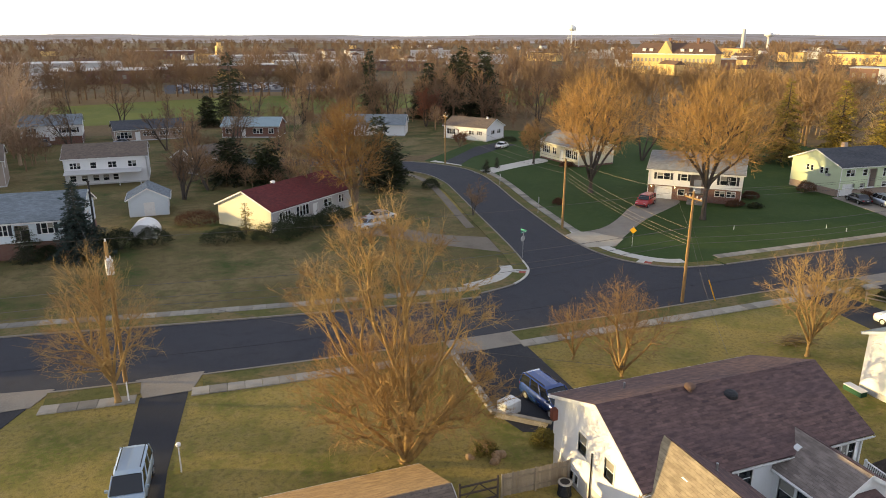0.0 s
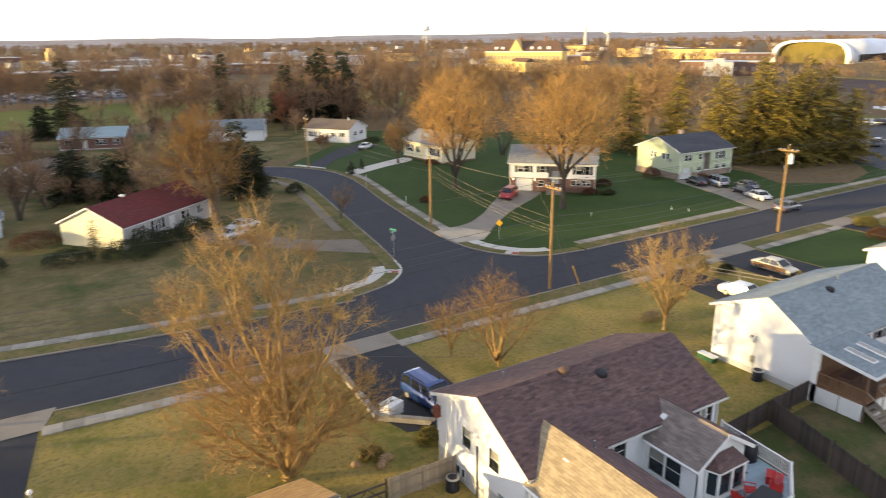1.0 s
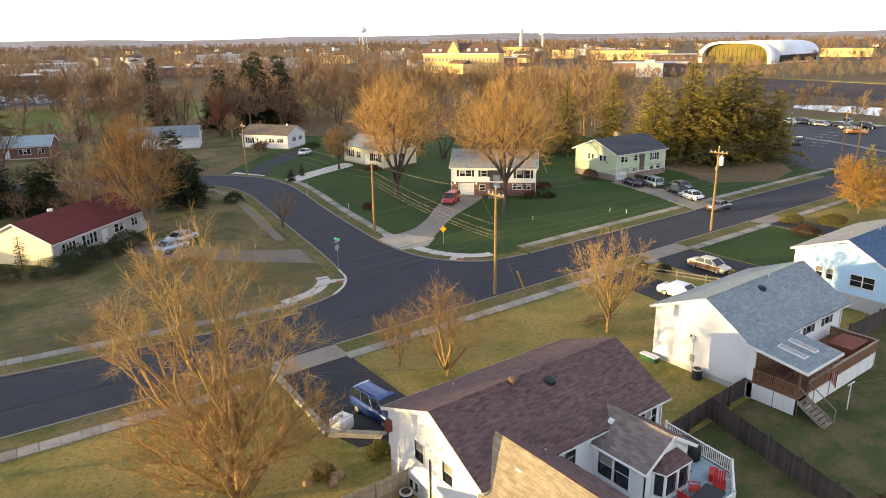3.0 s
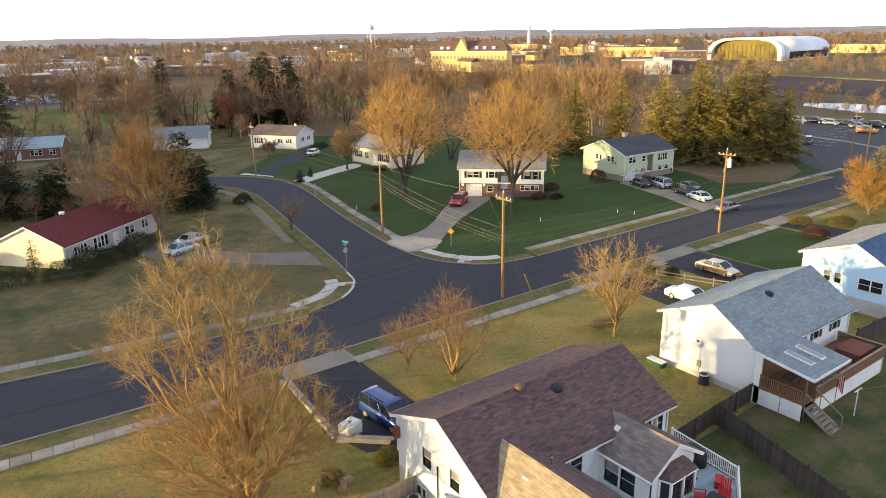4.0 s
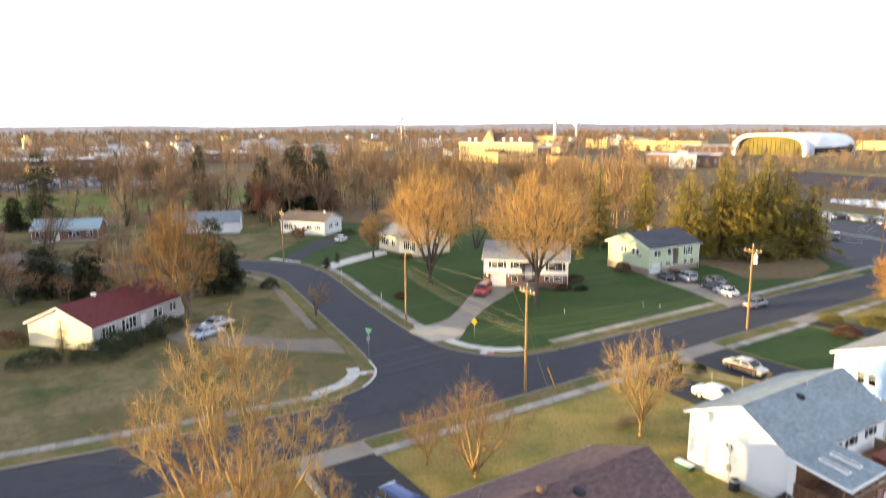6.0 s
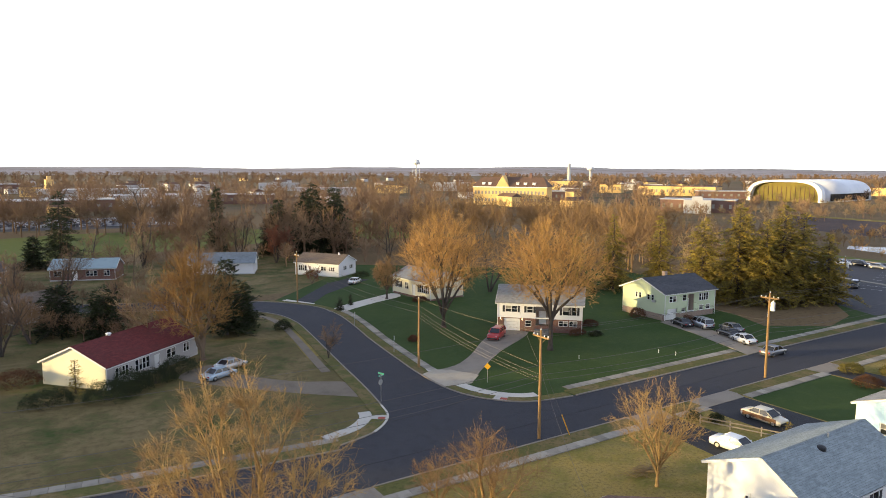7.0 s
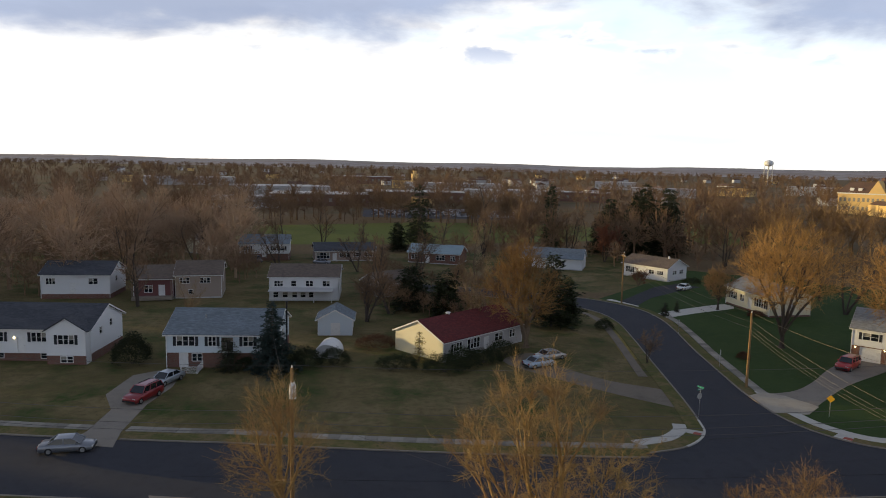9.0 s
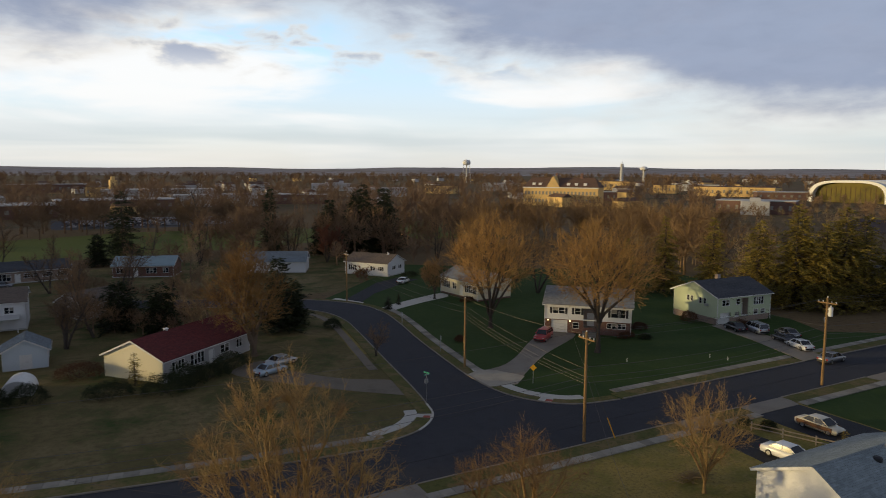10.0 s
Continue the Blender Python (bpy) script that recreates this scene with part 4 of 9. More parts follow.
def door(parent, m, x, z, w, h, kind="door", mat="trim"):
    f = Shape().box(x - 0.08, z, -0.12, x, z + h + 0.08, 0.03).box(x + w, z, -0.12, x + w + 0.08, z + h + 0.08, 0.03).box(x, z + h, -0.12, x + w, z + h + 0.08, 0.03)
    ob = part("garage_door" if kind == "garage" else "door", f, "trim", parent, m=m)
    if kind == "garage":
        for k in range(4):
            part("door_panel", Shape().box(x, z + h * k / 4 + 0.012, -0.1, x + w, z + h * (k + 1) / 4 - 0.012, -0.06), mat, ob)
    elif kind == "glassdoor":
        for k in range(2):
            part("pane", Shape().box(x + w * k / 2 + 0.05, z + 0.08, -0.09, x + w * (k + 1) / 2 - 0.05, z + h - 0.06, -0.07), "glass", ob)
        part("rail", Shape().box(x + w / 2 - 0.05, z, -0.1, x + w / 2 + 0.05, z + h, -0.05).box(x, z, -0.1, x + w, z + 0.08, -0.05), "trim", ob)
    else:
        part("leaf", Shape().box(x, z, -0.1, x + w, z + h, -0.06).box(x + 0.15, z + h * 0.55, -0.06, x + w - 0.15, z + h - 0.2, -0.045), mat, ob)
        part("handle", Shape().tube((x + w - 0.1, z + 1.0, -0.06), (x + w - 0.1, z + 1.0, 0.0), 0.03, 0.03, 6), "chrome", ob)
    return ob


def gable_roof(parent, W, D, he, hb, hr, ry, ov, mats, ovx=0.3, th=0.13):
    """Two roof slopes with gutters, fascia and rake boards; the ridge runs along x at y = ry."""
    for side in (0, 1):
        run, z0 = (ry, he) if side == 0 else (D - ry, hb)
        slope = math.atan2(hr - z0, run)
        L = (run + ov) / math.cos(slope) + 0.02
        if side == 0:
            m = Matrix.Translation((-ovx, -ov, z0 - ov * math.tan(slope) + 0.06)) @ Matrix.Rotation(slope, 4, "X")
        else:
            m = Matrix.Translation((W + ovx, D + ov, z0 - ov * math.tan(slope) + 0.06)) @ Matrix.Rotation(math.pi, 4, "Z") @ Matrix.Rotation(slope, 4, "X")
        r = part("roof", Shape().box(0, 0, 0, W + 2 * ovx, L, th), mats[side], parent, m=m)
        g = Shape().box(0.02, -0.13, -0.07, W + 2 * ovx - 0.02, -0.11, th - 0.02).box(0.02, -0.11, -0.09, W + 2 * ovx - 0.02, -0.003, -0.07)
        part("gutter", g, "trim", r)
        part("rake_board", Shape().box(-0.035, 0, -0.09, -0.004, L, th - 0.03), "trim", r)
        part("rake_board", Shape().box(W + 2 * ovx + 0.004, 0, -0.09, W + 2 * ovx + 0.035, L, th - 0.03), "trim", r)
        part("soffit", Shape().box(0.05, 0.05, -0.03, W + 2 * ovx - 0.05, ov / math.cos(slope) + 0.1, -0.004), "trim", r)
    cap = Shape()
    n = int((W + 2 * ovx) / 0.3)
    for i in range(n):
        x0 = -ovx + i * (W + 2 * ovx) / n
        x1 = x0 + (W + 2 * ovx) / n - 0.01
        zt = hr + 0.06 + th + 0.012
        cap.add([(x0, ry - 0.17, zt - 0.07), (x1, ry - 0.17, zt - 0.075), (x1, ry, zt), (x0, ry, zt + 0.015), (x1, ry + 0.17, zt - 0.075), (x0, ry + 0.17, zt - 0.07)], [(0, 1, 2, 3), (3, 2, 4, 5)])
    tagged(part("ridge_cap", cap, mats[0], parent), kind="stuff")


def house(label, m, W, D, he, hr, roof="roof_dark", wall="siding_white", lower=None, hl=0.0, openings=None, over=0.0, hb=None, ry=None, ov=0.35, back_roof=None, name="house", plinth=0.25):
    """A gabled house: front along local x facing -y, ridge along x. openings: side -> rows of (x, z, w, h, kind[, shutters])."""
    ob = thing(name, label, "house", m)
    hb = he if hb is None else hb
    ry = D / 2 if ry is None else ry
    openings = openings or {}
    frames = {"front": RX, "back": Matrix.Translation((W, D, 0)) @ Matrix.Rotation(math.pi, 4, "Z") @ RX,
              "left": Matrix.Translation((0, D, 0)) @ Matrix.Rotation(-math.pi / 2, 4, "Z") @ RX,
              "right": Matrix.Translation((W, 0, 0)) @ Matrix.Rotation(math.pi / 2, 4, "Z") @ RX}
    for side, fm in frames.items():
        w = W if side in ("front", "back") else D
        rows = openings.get(side, ())
        holes = [r[:4] for r in rows]
        top = {"front": he, "back": hb}.get(side, min(he, hb))
        gable = None
        if side == "left":
            gable = (D - ry, hr, he, hb)
        if side == "right":
            gable = (ry, hr, hb, he)
        shift = Matrix.Translation((0, 0, over)) if side == "front" and over else Matrix.Identity(4)
        if side in ("left", "right"):
            fm = fm @ Matrix.Translation((0, 0, -0.004))
        if lower and hl > 0:
            lo = [h for h in holes if h[1] < hl - 0.05]
            up = [h for h in holes if h[1] >= hl - 0.05]
            lp = [(a, b, c, min(d, hl - b)) for a, b, c, d in lo]
            part("foundation_wall", panel(w, hl, lp), lower, ob, m=fm)
            ext = [(a, hl, c, b + d - hl) for a, b, c, d in lo if b + d > hl + 0.02]
            part("wall", panel(w, top, up + ext, base=hl, gable=gable), wall, ob, m=fm @ shift)
            if side == "front" and over:
                part("overhang", Shape().box(0, hl - 0.02, -0.16, W, hl + 0.12, over - 0.004), "trim", ob, m=fm)
                for cx in (0.002, W - 0.1):
                    part("cheek", Shape().box(cx, hl + 0.1, -0.15, cx + 0.098, top, over - 0.16), wall, ob, m=fm)
        else:
            part("wall", panel(w, top, holes, gable=gable), wall, ob, m=fm)
            if plinth:
                part("plinth", Shape().box(-0.02, 0, -0.1, w + 0.02, plinth, 0.02), "block", ob, m=fm)
        for r in rows:
            x, z, ww, hh, kind = r[:5]
            mm = fm @ shift if (lower and z >= hl - 0.05) or not lower else fm
            extra = r[5] if len(r) > 5 else ""
            if kind == "recess":
                part("entry_back", Shape().box(x - 0.1, z - 0.05, -1.25, x + ww + 0.1, z + hh + 0.05, -1.15), "siding_tan", ob, m=mm)
                part("entry_side", Shape().box(x - 0.1, z - 0.05, -1.15, x - 0.005, z + hh, -0.17), "siding_tan", ob, m=mm)
                part("entry_side", Shape().box(x + ww + 0.005, z - 0.05, -1.15, x + ww + 0.1, z + hh, -0.17), "siding_tan", ob, m=mm)
                part("entry_floor", Shape().box(x - 0.1, z - 0.12, -1.15, x + ww + 0.1, z - 0.005, 0.0), "concrete", ob, m=mm)
                door(ob, mm @ Matrix.Translation((0, 0, -1.07)), x + ww / 2 - 0.48, z, 0.96, 2.1, "door", extra if len(r) > 5 else "trim")
            elif kind in ("door", "garage", "glassdoor"):
                door(ob, mm, x, z, ww, hh, kind, extra or "trim")
            else:
                window(ob, mm, x, z, ww, hh, kind, extra)
        if side in ("front", "back"):
            for cx in (0.05, w - 0.13):
                part("downspout", Shape().box(cx, 0.1, 0.01 + (over if side == "front" else 0) * 0, cx + 0.08, top - 0.1, 0.09) if not (over and side == "front") else Shape().box(cx, 0.1, over + 0.01, cx + 0.08, top - 0.1, over + 0.09), "trim", ob, m=fm)
    part("floor_slab", Shape().box(0.1, 0.1, 0.0, W - 0.1, D - 0.1, 0.15), "block", ob)
    gable_roof(ob, W, D, he, hb, hr, ry, ov + over, (roof, back_roof or roof))
    return ob


def roof_vent(parent, x, y, z, kind="pipe"):
    """Small things on a roof: a vent pipe, a round turbine, a box vent, a skylight."""
    if kind == "pipe":
        part("vent_pipe", Shape().tube((x, y, z - 0.1), (x, y, z + 0.45), 0.06, 0.06, 8).tube((x, y, z - 0.05), (x, y, z + 0.06), 0.14, 0.08, 8), "metal", parent)
    elif kind == "turbine":
        s = Shape().tube((x, y, z - 0.1), (x, y, z + 0.2), 0.16, 0.16, 12)
        for r0, r1, a, b in ((0.2, 0.3, 0.18, 0.28), (0.3, 0.3, 0.28, 0.42), (0.3, 0.15, 0.42, 0.52)):
            s.tube((x, y, z + a), (x, y, z + b), r0, r1, 12)
        part("turbine_vent", s, "far_roof", parent, "round turbine roof vent")
    elif kind == "dome":
        s = Shape()
        for r0, r1, a, b in ((0.42, 0.42, -0.1, 0.1), (0.42, 0.36, 0.1, 0.18), (0.36, 0.18, 0.18, 0.24)):
            s.tube((x, y, z + a), (x, y, z + b), r0, r1, 14)
        part("dome_vent", s, "black", parent, "round black roof fan cover")
    elif kind == "box":
        part("box_vent", Shape().box(x - 0.18, y - 0.18, z - 0.1, x + 0.18, y + 0.18, z + 0.14).box(x - 0.22, y - 0.22, z + 0.14, x + 0.22, y + 0.22, z + 0.17), "metal_white", parent)


def railing(parent, a, b, z, h=0.95, mat="trim", gap=0.13, post=True, thick=0.04):
    """A balustrade between two points: posts, top and bottom rails, separate balusters."""
    a, b = Vector((*a, z)), Vector((*b, z))
    d = b - a
    L = d.length
    m = Matrix.Translation(a) @ Matrix.Rotation(math.atan2(d.y, d.x), 4, "Z")
    r = part("railing", Shape().box(0, -0.05, h - 0.05, L, 0.05, h).box(0, -0.03, 0.1, L, 0.03, 0.16), mat, parent, m=m)
    me = Shape().box(-thick / 2, -thick / 2, 0.16, thick / 2, thick / 2, h - 0.05).mesh("baluster")
    me.materials.append(M[mat])
    n = int(L / gap)
    for i in range(1, n):
        part("baluster", me, mat, r, m=Matrix.Translation((L * i / n, 0, 0)))
    if post:
        for x in (0, L):
            part("post", Shape().box(x - 0.055, -0.055, -0.1, x + 0.055, 0.055, h + 0.08), mat, r)
    return r


# the near house with the brown roof: its back faces the deck
H1_X0, H1_Y0 = -25.1, -27.75
h1 = house("white-sided two-storey house with a dark brown shingle roof and back deck", at(H1_X0, H1_Y0), 14.5, 8.4, 4.1, 6.3, "roof_brown", "siding_white", "block", 1.2, {
    "front": [(4.9, 2.3, 1.9, 1.35, "w2"), (12.4, 2.3, 1.6, 1.2, "w3")],
    "left": [(2.6, 2.6, 0.85, 1.2, "blind"), (5.2, 2.6, 0.85, 1.2, "blind"), (1.9, 0.35, 0.9, 0.6, "slide")],
    "right": [(2.5, 2.6, 0.9, 1.2, "w"), (5.5, 2.6, 0.9, 1.2, "w")],
    "back": [(2.0, 2.6, 1.8, 1.3, "w2", "shutter_black"), (6.8, 0.3, 1.0, 2.1, "door"), (10.5, 2.6, 1.8, 1.3, "w2", "shutter_black")],
}, hb=4.6, ry=4.0)
roof_vent(h1, 5.5, 3.75, 6.25, "turbine")
roof_vent(h1, 7.8, 3.15, 5.95, "dome")
roof_vent(h1, 3.2, 6.4, 5.5, "pipe")
# upper floor standing out over the lower one at the street side
part("overhang", Shape().box(0, 8.4, 2.1, 14.5, 8.58, 4.5), "siding_white", h1)
# back wing under its own gable, ridge running away from the main roof
WING = (-0.1, -6.8, 5.2, 6.8)
wx, wy, ww, wl_ = WING


def back_wing(parent, x, y, w, l, he, hr, roofs, wall, holes_end=(), holes_left=(), holes_right=(), reach=3.0):
    """A wing towards -y whose ridge runs along y, reaching back over the main roof."""
    part("wall", panel(w, he, [h[:4] for h in holes_end], gable=(w / 2, hr, 0)), wall, parent, m=Matrix.Translation((x, y, 0)) @ RX)
    for h in holes_end:
        window(parent, Matrix.Translation((x, y, 0)) @ RX, *h[:5])
    fl = Matrix.Translation((x, y + l, 0)) @ Matrix.Rotation(-math.pi / 2, 4, "Z") @ RX
    fr = Matrix.Translation((x + w, y, 0)) @ Matrix.Rotation(math.pi / 2, 4, "Z") @ RX
    for fm, holes in ((fl, holes_left), (fr, holes_right)):
        fm = fm @ Matrix.Translation((0, 0, -0.004))
        part("wall", panel(l, he, [h[:4] for h in holes]), wall, parent, m=fm)
        for h in holes:
            window(parent, fm, *h[:5])
    sl = math.atan2(hr - he, w / 2)
    L = (w / 2 + 0.25) / math.cos(sl) + 0.02
    for k in (0, 1):
        if k == 0:
            m = Matrix.Translation((x - 0.25, y + l + reach, he - 0.25 * math.tan(sl) + 0.06)) @ Matrix.Rotation(-math.pi / 2, 4, "Z") @ Matrix.Rotation(sl, 4, "X")
        else:
            m = Matrix.Translation((x + w + 0.25, y - 0.3, he - 0.25 * math.tan(sl) + 0.06)) @ Matrix.Rotation(math.pi / 2, 4, "Z") @ Matrix.Rotation(sl, 4, "X")
        ln = l + reach + 0.3
        # the end over the main roof is cut to the valley
        cut = reach + 0.2
        if k == 0:
            poly = [(cut, 0), (ln, 0), (ln, L), (0.4, L)]
        else:
            poly = [(0, 0), (ln - cut, 0), (ln - 0.4, L), (0, L)]
        r = part("roof", Shape().prism(poly, 0, 0.12), roofs[k], parent, m=m)
        e0, e1 = (cut, ln) if k == 0 else (0, ln - cut)
        part("gutter", Shape().box(e0, -0.12, -0.06, e1, -0.004, 0.09), "trim", r)
        xr = ln + 0.004 if k == 0 else -0.034
        part("rake_board", Shape().box(xr, 0, -0.1, xr + 0.03, L, 0.1), "trim", r)


# west slope coloured sunlit tan, east slope in the plain brown
back_wing(h1, wx, wy, ww, wl_, 3.7, 5.2, ("roof_tan_lit", "roof_brown"), "siding_white", [(1.6, 1.5, 1.2, 1.2, "w2")], [(1.0, 1.5, 0.7, 1.1, "w"), (2.5, 1.5, 0.7, 1.1, "w")], reach=2.2)
part("skylight", Shape().box(-0.2, -0.2, 0, 0.2, 0.2, 0.16), "metal_white", h1, m=Matrix.Translation((1.75, -1.0, 4.78)) @ Matrix.Rotation(-0.515, 4, "Y"))
roof_vent(h1, 3.5, -0.9, 4.75, "pipe")
for dx, dy in ((-0.2, -0.16), (-0.2, -0.42)):
    part("downspout", Shape().box(dx - 0.05, dy - 0.05, 0.0, dx + 0.05, dy + 0.05, 3.5).box(dx - 0.05, dy - 0.05, 0.0, dx - 0.3, dy + 0.05, 0.08), "trim", h1)
part("drain_pipe", Shape().tube((-0.07, 4.3, 0.1), (-0.07, 4.3, 3.3), 0.045, 0.045, 8), "black", h1)
part("hatch", Shape().box(-0.06, 1.1, 0.1, -0.004, 2.3, 1.5), "metal", h1, "grey sheet-metal hatch")
# small rust-red framed box under the eave, unlit
part("wall_lamp", Shape().box(-0.34, 8.1, 3.2, -0.02, 8.45, 3.9), "deck_rust", h1, "rust-red framed box at the eave")
part("conduit", Shape().tube((-0.05, 7.4, 0.3), (-0.05, 7.4, 2.6), 0.03, 0.03, 6), "metal_white", h1)
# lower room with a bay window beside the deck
# again a paler sunward slope against the plain brown one
back_wing(h1, 8.3, -3.5, 4.0, 3.6, 3.35, 4.6, ("roof_taupe_lit", "roof_brown"), "siding_white", [(0.85, 1.55, 2.4, 1.35, "w2")], [(0.5, 1.5, 1.0, 1.5, "w"), (1.65, 1.5, 1.0, 1.5, "w")], reach=1.9)
part("skylight", Shape().box(-0.17, -0.17, 0, 0.17, 0.17, 0.15), "metal_white", h1, m=Matrix.Translation((9.5, -0.2, 4.2)) @ Matrix.Rotation(-0.559, 4, "Y"))
bay = Shape().prism([(9.3, -3.52), (9.6, -4.2), (11.7, -4.2), (12.0, -3.52)], 1.3, 1.55)
bayp = part("bay_window", bay, "trim", h1, "white bay window with a small hipped roof", m=Matrix.Translation((-0.35, 0, 0)))
part("head_board", Shape().prism([(9.2, -3.52), (9.5, -4.3), (11.8, -4.3), (12.1, -3.52)], 2.95, 3.05), "trim", bayp)
part("bay_roof", Shape().add([(9.2, -3.52, 3.054), (9.5, -4.3, 3.054), (11.8, -4.3, 3.054), (12.1, -3.52, 3.054), (9.9, -3.52, 3.65), (11.4, -3.52, 3.65)], [(0, 1, 4), (1, 2, 5, 4), (2, 3, 5), (0, 3, 2, 1), (0, 4, 5, 3)]), "roof_brown", bayp)
for px, py in ((9.33, -3.6), (9.6, -4.18), (10.65, -4.2), (11.7, -4.18), (11.97, -3.6)):
    part("post", Shape().box(px - 0.06, py - 0.04, 1.551, px + 0.06, py + 0.08, 2.949), "trim", bayp)
part("pane", Shape().prism([(9.42, -3.62), (9.64, -4.12), (9.67, -4.10), (9.45, -3.60)], 1.55, 2.95), "glass", bayp)
part("pane", Shape().box(9.68, -4.14, 1.55, 10.58, -4.11, 2.95), "glass", bayp)
part("pane", Shape().box(10.72, -4.14, 1.55, 11.62, -4.11, 2.95), "glass", bayp)
part("pane", Shape().prism([(11.66, -4.12), (11.88, -3.62), (11.85, -3.60), (11.63, -4.10)], 1.55, 2.95), "glass", bayp)

# deck of blue-grey boards with white balustrade
deck = thing("deck", "blue-grey painted timber deck with a white balustrade behind the house", "deck", at(H1_X0, H1_Y0))
DZ = 1.15
for i in range(46):
    y = -6.6 + i * 0.145
    if y > -0.2:
        break
    x0 = 4.95 if y < -3.5 else 13.05
    x1 = 14.5 + (y + 4.9) * 0.1 if y > -4.9 else 14.5 - (-4.9 - y) * 1.53
    bd = Shape().box(x0, y, DZ, x1, y + 0.137, DZ + 0.035)
    part("board", bd, "deck_blue", deck)
for i in range(24):
    y = -3.5 + i * 0.145
    part("board", Shape().box(5.0, y, DZ, 8.28, y + 0.137, DZ + 0.035), "deck_blue", deck)
railing(deck, (15.0, -0.1), (14.5, -4.9), DZ + 0.03)
railing(deck, (14.5, -4.9), (11.9, -6.6), DZ + 0.03)
railing(deck, (11.9, -6.6), (6.3, -6.6), DZ + 0.03)
part("joist", Shape().box(5.2, -6.6, DZ - 0.2, 11.9, -6.54, DZ - 0.004), "trim", deck)
part("joist", Shape().box(14.42, -4.8, DZ - 0.2, 14.48, 0, DZ - 0.004), "trim", deck)
for px, py in ((5.2, -6.5), (9, -6.5), (11.8, -6.5), (14.4, -4.9), (14.4, -2)):
    part("post", Shape().box(px - 0.07, py - 0.07, 0, px + 0.07, py + 0.07, DZ), "timber", deck)

# ---- the next house with the grey roof ----
H2 = (0.65, -27.15)
h2 = house("white-sided two-storey house with a pale grey shingle roof and screened porch", at(*H2), 13.85, 8.2, 3.9, 6.3, "roof_grey", "siding_white", "block", 0.5, {
    "front": [(8.0, 2.6, 0.8, 1.2, "w", "shutter_black"), (11.0, 2.6, 0.8, 1.2, "w", "shutter_black"), (5.2, 1.3, 1.7, 2.1, "glassdoor")],
    "left": [(3.2, 2.7, 0.5, 0.4, "slide")],
    "back": [(2.0, 2.6, 1.8, 1.3, "w2", "shutter_black"), (6.8, 0.3, 1.0, 2.1, "door"), (10.5, 2.6, 1.8, 1.3, "w2", "shutter_black")],
}, hb=4.5, ry=3.8)
roof_vent(h2, 6.2, 3.1, 5.95, "dome")
roof_vent(h2, 8.0, 3.5, 6.2, "pipe")
part("conduit", Shape().tube((-0.05, 4.6, 0.4), (-0.05, 4.6, 3.4), 0.035, 0.035, 6), "metal_white", h2)
part("meter_box", Shape().box(-0.14, 4.45, 1.0, -0.006, 4.75, 1.5), "metal", h2)
part("window_cooler", Shape().box(-0.4, 4.5, 2.65, -0.1, 4.98, 2.98), "metal_white", h2)
porch = part("porch_roof", Shape().box(0, 0, 0, 5.0, 4.6, 0.12), "roof_grey", h2, m=Matrix.Translation((-0.45, -4.2, 3.5)) @ Matrix.Rotation(0.13, 4, "X"))
part("gutter", Shape().box(-0.05, -0.1, -0.1, 5.05, -0.004, 0.1), "trim", porch)
part("rake_board", Shape().box(-0.06, 0, -0.1, -0.004, 4.6, 0.1), "trim", porch)
part("rake_board", Shape().box(5.004, 0, -0.1, 5.06, 4.6, 0.1), "trim", porch)
for x in (1.5, 3.0):
    part("skylight", Shape().box(x, 1.0, 0.121, x + 0.55, 3.0, 0.22), "trim", porch)
    part("skylight_pane", Shape().box(x + 0.06, 1.06, 0.2, x + 0.49, 2.94, 0.232), "glass_blind", porch)
part("porch_back", Shape().box(-0.02, -0.06, 1.42, 4.5, -0.012, 3.7), "rail_brown", h2)
part("corner_board", Shape().box(-0.3, -0.5, 0.0, -0.16, 0.0, 3.9), "white_paint", h2)
for px, py in ((-0.3, -3.75), (4.3, -3.75), (2.0, -3.75)):
    part("porch_post", Shape().box(px, py, 0.0, px + 0.13, py + 0.13, 3.55), "rail_brown", h2)
part("porch_floor", Shape().box(-0.3, -3.7, 1.3, 12.05, -0.02, 1.42), "rail_brown", h2)
for x0, x1 in ((-0.3, -0.24),):
    for y0, y1 in ((-3.72, -2.1), (-2.04, -0.1)):
        part("porch_skirt", Shape().box(x0, y0, 0.08, x1, y1, 1.29), "white_paint", h2)
for k in range(4):
    part("porch_skirt", Shape().box(1.3 + k * 2.6, -3.74, 0.08, 3.84 + k * 2.6, -3.68, 1.29), "white_paint", h2)
part("porch_skirt", Shape().box(12.0, -3.68, 0.08, 12.06, -0.05, 1.29), "white_paint", h2)
railing(h2, (-0.25, -0.5), (-0.25, -3.7), 1.42, 0.95, "rail_brown")
for k in range(5):
    part("rail_board", Shape().box(1.3, -3.72, 1.44 + k * 0.16, 12.05, -3.69, 1.58 + k * 0.16), "rail_brown", h2)
    part("rail_board", Shape().box(12.0, -3.68, 1.44 + k * 0.16, 12.03, -0.1, 1.58 + k * 0.16), "rail_brown", h2)
for k in range(6):
    part("rail_post", Shape().box(1.3 + k * 2.12, -3.685, 1.42, 1.4 + k * 2.12, -3.58, 2.36), "rail_brown", h2)
part("rail_cap", Shape().box(1.3, -3.78, 2.24, 12.1, -3.62, 2.29), "timber", h2)
part("rail_cap", Shape().box(11.94, -3.61, 2.24, 12.1, -0.1, 2.29), "timber", h2)
hot = thing("deck_box", "large rust-brown timber box in the deck's corner", "box", at(H2[0] + 8.7, H2[1] - 3.2, 1.425))
part("body", Shape().box(0, 0, 0, 2.7, 1.8, 0.72), "deck_rust", hot)
